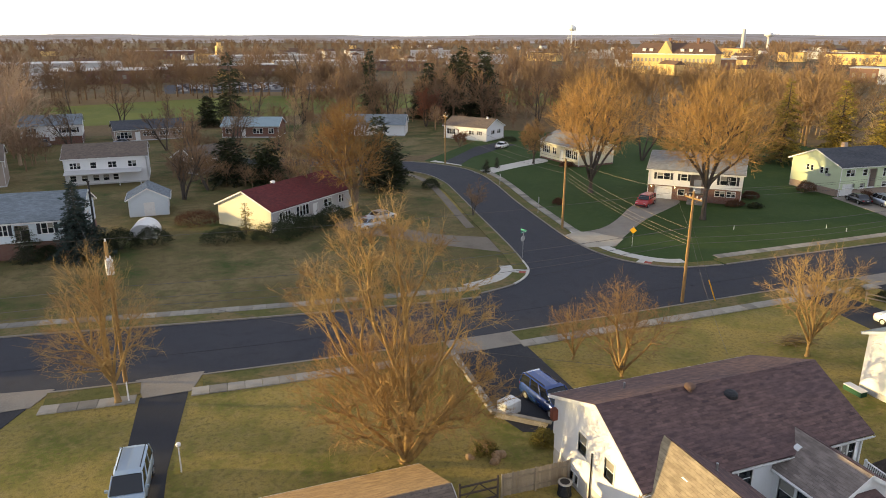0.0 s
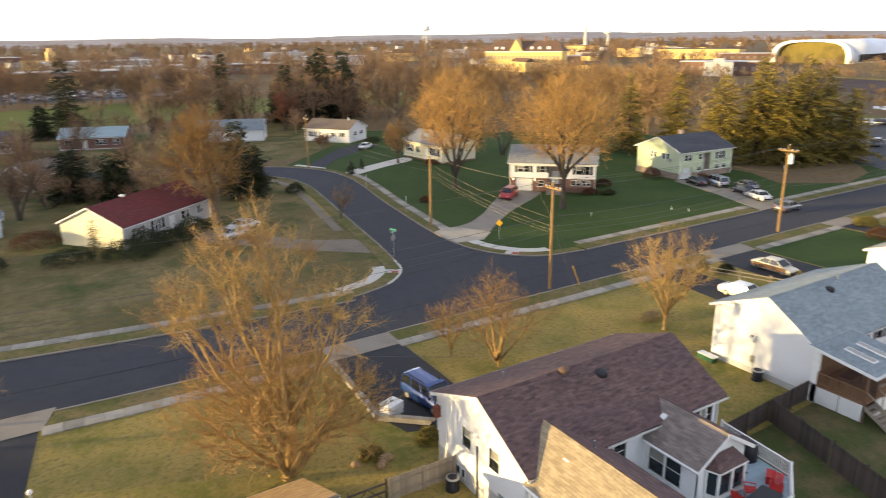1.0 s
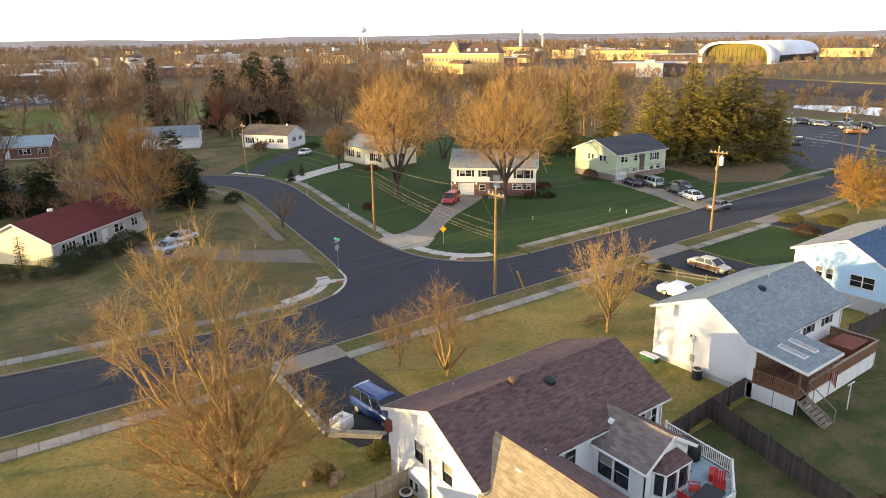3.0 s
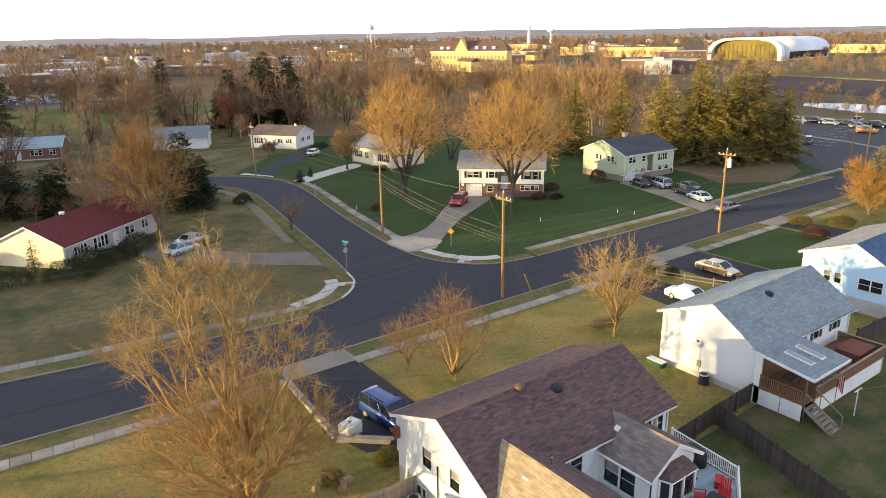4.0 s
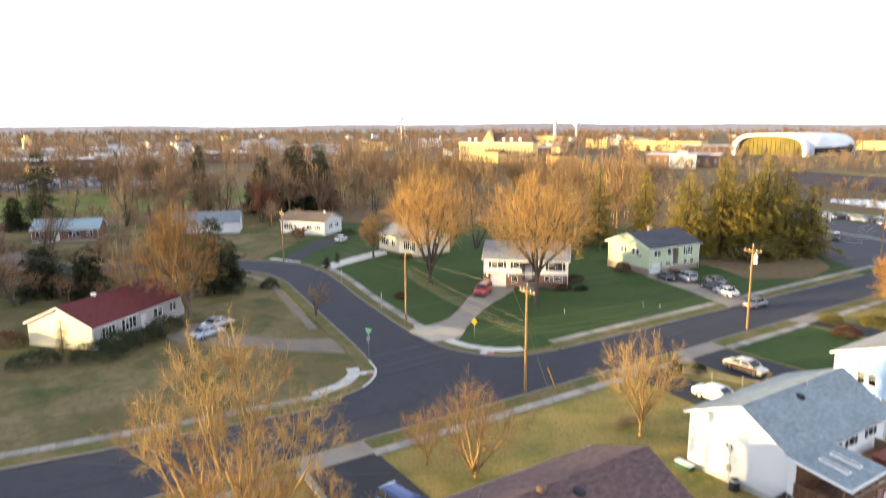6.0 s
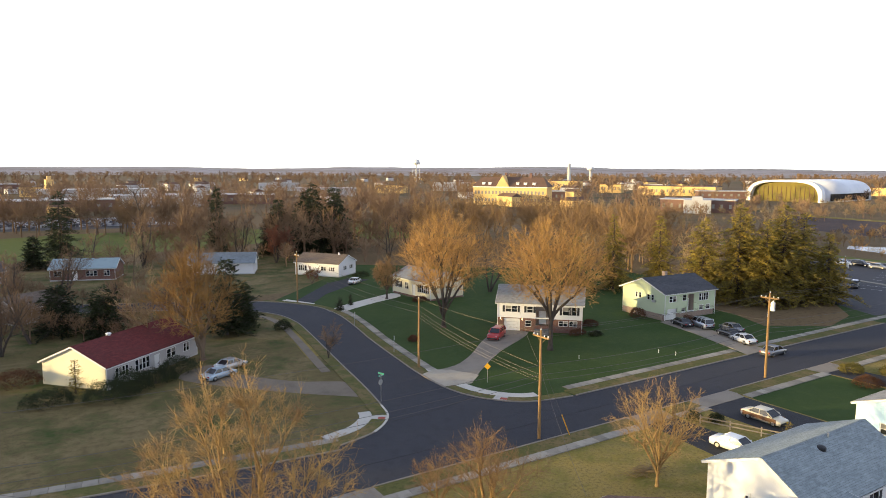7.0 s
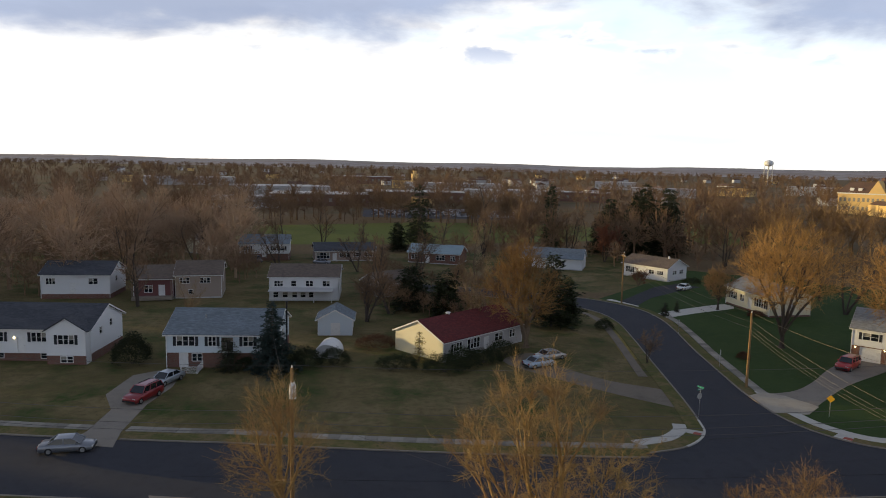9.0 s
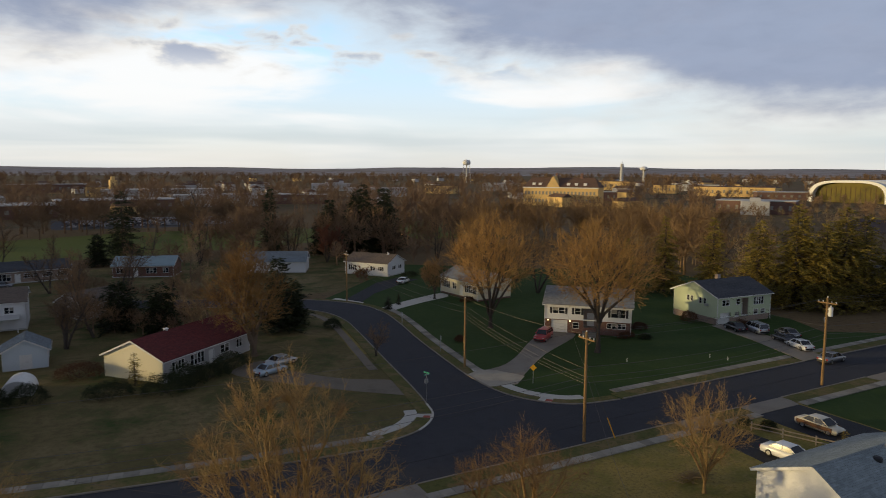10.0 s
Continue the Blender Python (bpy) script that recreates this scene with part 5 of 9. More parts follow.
part("lid", Shape().box(-0.05, -0.05, 0.725, 2.75, 1.85, 0.82), "deck_rust", hot)
tarp = thing("patio_chair", "white plastic chair tipped against the deck box", "chair", at(H2[0] + 7.3, H2[1] - 2.6, 1.43, 30))
part("seat", Shape().box(-0.3, -0.3, 0.38, 0.3, 0.3, 0.42), "white_paint", tarp)
part("backrest", Shape().box(-0.3, 0.26, 0.425, 0.3, 0.3, 0.9), "white_paint", tarp)
for x in (-0.28, 0.24):
    for y in (-0.28, 0.24):
        part("leg", Shape().box(x, y, 0, x + 0.04, y + 0.04, 0.38), "white_paint", tarp)
ptab = thing("porch_table", "dark wooden table in the shade of the porch", "table", at(H2[0] + 1.6, H2[1] - 1.7, 1.42, 5))
part("tabletop", Shape().box(-0.9, -0.45, 0.7, 0.9, 0.45, 0.75), "deck_brown", ptab)
for x in (-0.82, 0.76):
    for y in (-0.4, 0.34):
        part("leg", Shape().box(x, y, 0, x + 0.06, y + 0.06, 0.7), "deck_brown", ptab)
stair = thing("deck_stair", "weathered timber steps down from the porch to the lawn", "stair", at(H2[0] - 0.25, H2[1] - 3.75))
for k in range(7):
    part("tread", Shape().box(0, -0.28 * (k + 1), 1.3 - 0.18 * (k + 1), 1.2, -0.28 * k, 1.34 - 0.18 * (k + 1)), "timber", stair)
for x in (-0.05, 1.2):
    part("stringer", Shape().add([(x, 0, 1.3), (x + 0.05, 0, 1.3), (x + 0.05, -2.1, 0.02), (x, -2.1, 0.02), (x, 0, 1.02), (x + 0.05, 0, 1.02), (x + 0.05, -1.75, 0.0), (x, -1.75, 0.0)], [(0, 1, 2, 3), (4, 7, 6, 5), (0, 4, 5, 1), (3, 2, 6, 7), (0, 3, 7, 4), (1, 5, 6, 2)]), "timber", stair)
    part("handrail", Shape().tube((x + 0.02, 0, 2.3), (x + 0.02, -2.0, 1.0), 0.04, 0.04, 6).tube((x + 0.02, -2.0, 0), (x + 0.02, -2.0, 1.05), 0.045, 0.045, 6), "timber", stair)

# ---- the pale blue house beyond ----
h8 = house("pale blue and white house with a dark blue shingle roof", at(23.8, -27.6), 14.0, 9.2, 4.1, 6.5, "roof_blue", "siding_blue", "block", 1.4, {
    "front": [(2.0, 2.3, 1.6, 1.2, "w2"), (7.0, 1.5, 1.7, 2.0, "glassdoor")],
    "left": [(2.2, 2.4, 0.6, 1.0, "blind"), (3.2, 2.4, 0.6, 1.0, "blind"), (5.4, 2.3, 2.1, 1.1, "w2")],
    "back": [(2.0, 2.5, 1.8, 1.3, "w2"), (9.0, 2.5, 1.8, 1.3, "w2")],
}, hb=4.75, ry=4.4, back_roof="roof_lightgrey")
roof_vent(h8, 6.0, 4.2, 6.4, "pipe")
railing(h8, (2.0, -3.0), (2.0, -0.2), 1.0, 0.9)
part("landing", Shape().box(1.9, -3.1, 0.9, 4.5, 0, 1.0).box(2.0, -3.0, 0, 2.15, -2.85, 0.9).box(4.3, -3.0, 0, 4.45, -2.85, 0.9), "trim", h8)

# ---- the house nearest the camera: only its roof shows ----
# street slope gets the gold copy to look sunlit, the other stays brown
h0 = house("low house with a brown shingle roof, street slope coloured sunlit gold", at(-50.4, -29.25), 16.2, 8.6, 2.7, 4.46, "roof_brownlight", "siding_white", "block", 0.5, {
    "back": [(3.0, 1.2, 1.8, 1.1, "w2"), (9.5, 1.2, 1.8, 1.1, "w2")], "right": [(3, 1.2, 0.9, 1.1, "w")]}, hb=2.7, ry=4.3, back_roof="roof_gold_lit")
roof_vent(h0, 8.6, 6.6, 3.7, "pipe")
roof_vent(h0, 12.6, 3.1, 4.0, "box")

# ---- the corner house ----
SH = "shutter_black"
h3 = house("white bi-level house with brick base, garage and black shutters", at(25.2, 40.0, 0, -44.5), 14.0, 8.8, 5.0, 6.95, "roof_lightgrey", "siding_white", "brick", 2.35, {
    "front": [(1.2, 0.0, 2.5, 2.05, "garage", "trim"), (4.7, 0.9, 0.9, 0.9, "w"), (1.4, 3.3, 1.9, 1.0, "w2", SH), (5.0, 3.3, 0.9, 1.0, "w", SH), (6.4, 1.15, 2.1, 3.2, "recess", "trim"), (10.8, 3.1, 1.1, 1.3, "w", SH), (12.2, 3.1, 0.8, 1.3, "w", SH), (10.2, 1.2, 1.4, 0.8, "w2"), (11.9, 1.2, 1.2, 0.8, "w2")],
    "left": [(3.5, 3.3, 0.9, 1.1, "w")], "right": [(3.5, 3.3, 0.9, 1.1, "w")]}, over=0.35)
part("entry_steps", Shape().box(6.3, -1.6, 0, 8.6, -0.35, 0.6).box(6.3, -2.0, 0, 8.6, -1.6, 0.4).box(6.3, -2.4, 0, 8.6, -2.0, 0.2), "concrete", h3)
for x in (0.6, 4.2):
    part("porch_lamp", Shape().tube((x, -0.38, 2.0), (x, -0.38, 2.2), 0.07, 0.09, 8), "lamp_glow", h3)
part("chimney", Shape().box(10.6, 4.9, 5.5, 11.4, 5.7, 7.9), "brick", h3)

h4 = house("pale green bi-level house with a dark grey roof and brick base", at(54.6, 30.0, 0, -3.5), 13.2, 10.0, 5.0, 6.95, "roof_dark", "siding_green", "brick_tan", 1.15, {
    "front": [(0.8, 0.0, 2.5, 2.05, "garage", "trim"), (4.4, 1.0, 1.1, 1.0, "w"), (1.2, 3.3, 1.7, 1.0, "w2"), (4.6, 3.3, 0.9, 1.0, "w"), (5.9, 1.15, 1.7, 3.2, "recess", "trim"), (8.9, 3.0, 2.4, 1.3, "w4"), (9.0, 1.2, 1.0, 0.9, "w"), (10.8, 1.2, 1.0, 0.9, "w")],
    "left": [(3.3, 3.4, 0.5, 0.9, "w"), (4.2, 3.4, 0.5, 0.9, "w"), (6.2, 3.3, 0.6, 1.0, "w"), (7.2, 3.3, 0.6, 1.0, "w")]}, over=0.35)
part("air_conditioner", Shape().box(-0.45, 1.6, 3.1, 0.0, 2.2, 3.5), "metal", h4)
part("chimney", Shape().box(6.0, 5.4, 6.0, 6.7, 6.1, 7.8), "brick_tan", h4)

h5 = house("long cream ranch house with a dark red shingle roof", at(-34.4, 39.3, 0, 40.5), 17.5, 9.6, 2.9, 5.0, "roof_red", "siding_shade_grey", None, 0, {
    "front": [(1.6, 1.2, 2.2, 1.1, "w4"), (5.0, 1.0, 2.6, 1.4, "w4"), (8.6, 0.1, 0.95, 2.05, "door"), (11.0, 1.2, 1.8, 1.1, "w2"), (14.5, 1.2, 1.2, 1.1, "w2")],
    "left": [(6.4, 1.2, 0.9, 1.1, "w")]})
# cream panel over the grey gives the gable its sunlit tone
part("end_wall", panel(9.6, 2.88, (), t=0.03, gable=(4.8, 4.95, 0)), "siding_cream", h5, m=Matrix.Translation((-0.035, 9.6, 0)) @ Matrix.Rotation(-math.pi / 2, 4, "Z") @ RX)
part("vent_hood", Shape().tube((6.0, 4.9, 4.9), (6.0, 4.9, 5.35), 0.3, 0.3, 10).tube((6.0, 4.9, 5.35), (6.0, 4.9, 5.45), 0.4, 0.3, 10), "metal_white", h5)

h6 = house("white ranch house with a grey-brown roof at the bend", at(18.8, 116.5, 0, -55), 12.8, 8.4, 3.3, 5.1, "roof_brownlight", "siding_white", None, 0, {
    "front": [(1.0, 1.2, 2.4, 1.3, "w4"), (5.0, 0.1, 1.0, 2.05, "door"), (7.6, 1.5, 1.4, 0.9, "w2"), (9.9, 1.5, 1.6, 0.9, "w3")],
    "right": [(2.2, 1.6, 1.6, 0.9, "w2"), (5.2, 1.6, 1.6, 0.9, "w2")]})
part("dish", Shape().tube((10.5, 4.1, 5.2), (10.45, 3.9, 5.75), 0.35, 0.1, 12), "metal_white", h6)
h7 = house("cream ranch house lit by the low sun", at(27.7, 81.0, 0, -84), 13.6, 8.6, 3.7, 5.5, "roof_lightgrey", "siding_cream", "brick", 0.35, {
    "front": [(1.6, 1.5, 1.4, 1.3, "w2", SH), (4.6, 1.5, 1.2, 1.3, "w2"), (7.2, 0.5, 1.0, 2.1, "door"), (9.6, 1.4, 2.8, 1.5, "w4", SH)],
    "right": [(4.0, 1.6, 1.2, 1.1, "w2")]})
part("chimney", Shape().box(5.0, 4.8, 4.8, 5.8, 5.6, 6.9), "brick", h7)

# ---- houses behind, west ----
g3 = house("pale blue-white bi-level house with a slate-grey roof", at(-70.3, 38.0, 0, -2), 14.0, 9.8, 4.7, 6.7, "roof_slate", "siding_paleblue", "brick", 2.1, {
    "front": [(1.6, 0.05, 1.0, 2.0, "door"), (3.2, 0.9, 1.2, 0.95, "w2"), (4.4 - 3.0, 3.0, 2.2, 1.25, "w3", SH), (5.4, 3.0, 0.9, 1.2, "w2", SH), (7.0, 1.1, 1.5, 3.0, "recess", "black"), (9.8, 3.0, 1.2, 1.2, "w2", SH)],
    "right": [(4.0, 3.1, 1.0, 1.1, "w")]}, over=0.4)
part("flue", Shape().tube((14.35, 5.6, 0.3), (14.35, 5.6, 7.6), 0.13, 0.13, 8).tube((14.35, 5.6, 7.6), (14.35, 5.6, 7.75), 0.2, 0.2, 8), "black", g3)
roof_vent(g3, 4.3, 2.6, 6.0, "pipe")
railing(g3, (4.6, -2.8), (4.6, -0.4), 0.0, 0.95)
railing(g3, (2.6, -2.8), (4.6, -2.8), 0.0, 0.95)
g4 = house("white split-level house with a dark roof and front gable", at(-97.0, 41.8, 0, -3.5), 16.4, 9.4, 4.6, 6.7, "roof_dark", "siding_white", "brick", 1.15, {
    "front": [(1.0, 2.7, 1.2, 1.2, "w2", SH), (4.2, 2.7, 1.0, 1.2, "w", SH), (7.0, 1.15, 1.0, 2.1, "door"), (8.8, 2.7, 1.9, 1.2, "w3", SH), (4.0, 0.4, 1.0, 0.65, "w"), (9.8, 0.4, 1.0, 0.65, "w")],
    "right": [(2.2, 3.2, 0.8, 0.9, "w"), (5.4, 3.6, 0.7, 0.9, "w")]}, over=0.3)
part("wall", panel(5.0, 4.5, [(1.5, 2.7, 2.0, 1.2)], base=1.2, gable=(2.5, 6.1, 0)), "siding_white", g4, m=Matrix.Translation((11.3, -1.5, 0)) @ RX)
window(g4, Matrix.Translation((11.3, -1.5, 0)) @ RX, 1.5, 2.7, 2.0, 1.2, "w3", SH)
part("foundation_wall", panel(5.0, 1.2, [(1.8, 0.3, 1.5, 0.8)]), "brick", g4, m=Matrix.Translation((11.3, -1.5, 0)) @ RX)
window(g4, Matrix.Translation((11.3, -1.5, 0)) @ RX, 1.8, 0.3, 1.5, 0.8, "w2")
part("wall", Shape().box(11.3, -1.48, 0, 11.45, 0.4, 4.5).box(16.15, -1.48, 0, 16.3, 0.4, 4.5), "siding_white", g4)
for k in (0, 1):
    sl = math.atan2(1.6, 2.5)
    L = 2.8 / math.cos(sl)
    if k == 0:
        m = Matrix.Translation((11.0, 2.6, 4.5 - 0.15)) @ Matrix.Rotation(-math.pi / 2, 4, "Z") @ Matrix.Rotation(sl, 4, "X")
        poly = [(2.6, 0), (4.3, 0), (4.3, L), (0, L)]
    else:
        m = Matrix.Translation((16.6, -1.7, 4.5 - 0.15)) @ Matrix.Rotation(math.pi / 2, 4, "Z") @ Matrix.Rotation(sl, 4, "X")
        poly = [(0, 0), (1.7, 0), (4.3, L), (0, L)]
    part("roof", Shape().prism(poly, 0, 0.13), "roof_dark", g4, m=m)
part("porch_lamp", Shape().tube((6.6, -0.35, 3.1), (6.6, -0.35, 3.3), 0.1, 0.1, 8), "lamp_glow", g4)

g1 = house("white two-storey house with a brown roof and a long lean-to porch", at(-64.0, 81.8), 13.3, 10.0, 4.7, 6.4, "roof_brownlight", "siding_white", None, 0, {
    "front": [(1.0, 2.9, 1.6, 1.0, "w3"), (4.2, 2.9, 0.9, 1.0, "w"), (7.0, 2.9, 1.3, 1.0, "w2"), (10.2, 2.9, 1.3, 1.0, "w2"), (0.8, 0.7, 0.9, 1.0, "w"), (2.6, 0.7, 0.9, 1.0, "w"), (4.4, 0.7, 0.9, 1.0, "w"), (6.0, 0.7, 0.9, 1.0, "w"), (7.6, 0.7, 0.9, 1.0, "w")],
    "right": [(3.0, 2.9, 1.4, 1.0, "w2")]})
part("porch_roof", Shape().box(0, 0, 0, 12.2, 2.4, 0.08), "far_white", g1, m=Matrix.Translation((0.1, -2.3, 2.2)) @ Matrix.Rotation(0.16, 4, "X"))
for x in (8.6, 12.0):
    part("porch_post", Shape().box(x, -2.2, 0, x + 0.12, -2.08, 2.25), "trim", g1)
g2 = house("pale bi-level house with a grey-blue roof near the field", at(-80.0, 136.5, 0, 4), 13.0, 9.0, 4.7, 6.5, "roof_slate", "siding_white", "brick", 1.9, {
    "front": [(1.0, 2.8, 1.8, 1.1, "w3", SH), (5.9, 0.9, 1.0, 2.1, "door"), (8.6, 2.8, 1.0, 1.1, "w", SH), (10.8, 2.8, 1.0, 1.1, "w", SH)], "right": [(3.0, 2.9, 1.4, 1.0, "w2")]}, over=0.3)
g7 = house("long low brick ranch house with a dark roof", at(-60.0, 136.0, 0, 9), 16.6, 8.5, 2.9, 4.6, "roof_dark", "brick_tan", None, 0, {
    "front": [(0.5, 0.8, 3.4, 1.5, "w4"), (4.8, 0.1, 1.0, 2.1, "door"), (6.6, 1.2, 2.6, 1.0, "w4"), (10.4, 1.2, 2.0, 1.0, "w3"), (13.6, 1.2, 2.0, 1.0, "w3")]})
g8 = house("low brick house with a teal-grey metal roof", at(-34.8, 136.0, 0, -20), 14.5, 8.5, 2.9, 4.7, "roof_teal", "brick", None, 0, {
    "front": [(1.0, 1.1, 1.6, 1.2, "w2"), (5.0, 0.1, 1.0, 2.1, "door"), (8.0, 1.1, 2.4, 1.2, "w3"), (12.0, 1.1, 1.2, 1.2, "w2")]})
g9 = house("white ranch house with a blue-grey roof among trees", at(-4.6, 129.0, 0, -23), 16.0, 9.0, 2.9, 5.0, "roof_slate", "siding_white", None, 0, {
    "front": [(1.0, 1.1, 1.6, 1.2, "w2"), (6.0, 0.1, 1.0, 2.1, "door"), (9.0, 1.1, 2.4, 1.2, "w3")], "right": [(3.5, 1.2, 1.2, 1.2, "w2")]})
g5 = house("white bi-level house with a dark roof half behind trees", at(-106.4, 83.0, 0, 2), 12.5, 9.0, 4.6, 6.5, "roof_dark", "siding_white", "brick", 0.9, {
    "front": [(1.0, 2.8, 1.6, 1.1, "w3"), (5.2, 0.9, 1.0, 2.1, "door"), (8.6, 2.8, 1.6, 1.1, "w2")], "right": [(3.0, 2.9, 1.0, 1.0, "w")]})
g6 = house("brown-tan house with a dark roof", at(-82.0, 83.6, 0, 8), 8.6, 9.5, 4.6, 6.6, "roof_brownlight", "siding_tan", None, 0, {
    "front": [(0.8, 3.0, 1.8, 1.0, "w3"), (4.6, 3.0, 1.8, 1.0, "w3"), (2.4, 0.9, 0.9, 0.8, "w")], "right": [(3.0, 2.9, 1.4, 1.0, "w2")]})
g6b = house("dark red side wing with a covered porch", at(-89.4, 82.4, 0, 8), 7.2, 8.5, 4.0, 5.9, "roof_brownlight", "siding_red", None, 0, {
    "front": [(2.0, 1.4, 1.4, 1.3, "w2"), (4.6, 0.6, 1.0, 2.1, "door")]})
part("porch_floor", Shape().box(0, -2.2, 0.2, 7.2, 0, 0.7).box(0.1, -2.1, 0.7, 0.22, -1.98, 3.8).box(7.0, -2.1, 0.7, 7.12, -1.98, 3.8), "timber", g6b)
house("small white gabled garage", at(-93.5, 150.0, 0, 66), 8.0, 5.5, 3.2, 5.2, "roof_brownlight", "siding_cream", name="garage_building", openings={"front": [(2.5, 0, 2.6, 2.1, "garage", "trim")]})
house("grey house roof behind trees", at(-42.5, 85.0, 0, 35), 9.0, 7.0, 2.8, 4.6, "roof_brownlight", "siding_tan", openings={"front": [(2.0, 1.2, 1.4, 1.0, "w2"), (5.0, 1.2, 1.4, 1.0, "w2")]})

# shed with its gable to the front, and a round-topped white store
shed = house("pale grey garden shed with a gabled grey roof", at(-47.2, 54.5, 0, 90), 5.4, 5.2, 2.6, 4.0, "roof_slate", "siding_paleblue", name="shed", plinth=0.1, openings={"left": [(2.0, 0.05, 1.3, 1.9, "door", "trim")]})
arc = [(1.7 * math.cos(a), 1.7 * math.sin(a) + 0.3) for a in [math.pi * i / 14 for i in range(15)]]
ring = lambda y, k=1.0: [(x * k, y, z * k) for x, z in [(1.7, 0)] + arc + [(-1.7, 0)]]
dome = thing("storage_dome", "white round-topped corrugated garden store", "shed", at(-50.3, 41.8, 0, -8))
rings = []
for i in range(41):
    rings.append(ring(i * 0.1, 1.0 if i % 2 else 0.985))
part("shell", Shape().loft(rings), "white_paint", dome, smooth=False)
part("end_panel", Shape().loft([ring(-0.03, 0.95), ring(-0.002, 0.95)]), "far_white", dome)

# ---- trees ----


def unit(a):
    return a / np.maximum(np.linalg.norm(a, axis=1, keepdims=True), 1e-9)


def tubes_mesh(name, p0, p1, r0, r1, sides):
    """One mesh of many tapered twigs."""
    n = len(p0)
    d = unit(p1 - p0)
    ref = np.where(np.abs(d[:, 2:3]) > 0.9, np.array([[1.0, 0, 0]]), np.array([[0, 0, 1.0]]))
    u = unit(np.cross(d, ref))
    w = np.cross(d, u)
    a = 2 * np.pi * np.arange(sides) / sides
    off = u[:, None, :] * np.cos(a)[None, :, None] + w[:, None, :] * np.sin(a)[None, :, None]
    v = np.concatenate([p0[:, None, :] + off * r0[:, None, None], p1[:, None, :] + off * r1[:, None, None]], axis=1).reshape(-1, 3)
    i = np.arange(sides)
    j = (i + 1) % sides
    quad = np.stack([i, j, sides + j, sides + i], axis=1)
    f = (quad[None] + (np.arange(n) * 2 * sides)[:, None, None]).reshape(-1, 4)
    return v, f


def raw_mesh(name, v, f, mats, index=None, smooth=True):
    me = bpy.data.meshes.new(name)
    k = f.shape[1]
    me.vertices.add(len(v))
    me.vertices.foreach_set("co", v.astype(np.float32).ravel())
    me.loops.add(len(f) * k)
    me.loops.foreach_set("vertex_index", f.astype(np.int32).ravel())
    me.polygons.add(len(f))
    me.polygons.foreach_set("loop_start", np.arange(0, len(f) * k, k, dtype=np.int32))
    if smooth:
        me.polygons.foreach_set("use_smooth", np.ones(len(f), dtype=bool))
    me.update(calc_edges=True)
    for mname in mats:
        me.materials.append(M[mname])
    return me


def grow(rng, stems, levels, up=0.15, wander=0.16):
    """Branches level by level. stems: rows of start, direction, length, radius. levels: (children, from, length ratio, angle, radius ratio, segments, lift)."""
    start, way, length, rad = stems
    out = []
    for li in range(len(levels) + 1):
        segs = levels[li - 1][5] if li else 7
        lift = levels[li - 1][6] if li else up
        n = len(start)
        pts = [start]
        d = unit(way)
        for k in range(segs):
            d = unit(d + rng.normal(0, wander * (0.6 if li == 0 else 1.0), (n, 3)) + np.array([0, 0, lift / segs]))
            pts.append(pts[-1] + d * (length / segs)[:, None])
        pts = np.stack(pts, axis=1)
        tip = 0.35 if li == 0 else 0.3
        rr = rad[:, None] * (1 - (1 - tip) * np.linspace(0, 1, segs + 1)[None])
        out.append((pts, rr))
        if li == len(levels):
            break
        c, s0, ratio, angle, rratio, _, _ = levels[li]
        c = max(1, c)
        s = s0 + (1 - s0) * (np.arange(c)[None] + rng.random((n, c))) / c
        s = np.minimum(s, 0.999)
        seg = np.floor(s * segs).astype(int)
        fr = s * segs - seg
        rows = np.arange(n)[:, None]
        p = pts[rows, seg] * (1 - fr)[..., None] + pts[rows, seg + 1] * fr[..., None]
        dd = unit((pts[rows, seg + 1] - pts[rows, seg]).reshape(-1, 3))
        az = rng.random(n * c) * 2 * np.pi
        ref = np.where(np.abs(dd[:, 2:3]) > 0.9, np.array([[1.0, 0, 0]]), np.array([[0, 0, 1.0]]))
        u = unit(np.cross(dd, ref))
        w = np.cross(dd, u)
        ang = np.radians(angle) * rng.uniform(0.6, 1.3, n * c)
        side = u * np.cos(az)[:, None] + w * np.sin(az)[:, None]
        way = dd * np.cos(ang)[:, None] + side * np.sin(ang)[:, None]
        start = p.reshape(-1, 3)
        length = (length[:, None] * ratio * (1.15 - 0.55 * s) * rng.uniform(0.7, 1.25, (n, c))).reshape(-1)
        r_here = rr[rows, seg] * (1 - fr) + rr[rows, seg + 1] * fr
        rad = np.maximum((r_here * rratio).reshape(-1), 0.004)
    return out


def ribbons(p0, p1, ra, rb):
    """Finest twigs as slim leaf-like blades, each turned its own way."""
    n = len(p0)
    turn = np.stack([np.sin(np.arange(n) * 2.4), np.cos(np.arange(n) * 1.7), np.sin(np.arange(n) * 0.9 + 1)], axis=1)
    u = unit(np.cross(p1 - p0, turn))
    v = np.stack([p0 - u * ra[:, None], p0 + u * ra[:, None], p1 + u * rb[:, None], p1 - u * rb[:, None]], axis=1).reshape(-1, 3)
    return v, np.arange(4 * n).reshape(-1, 4)


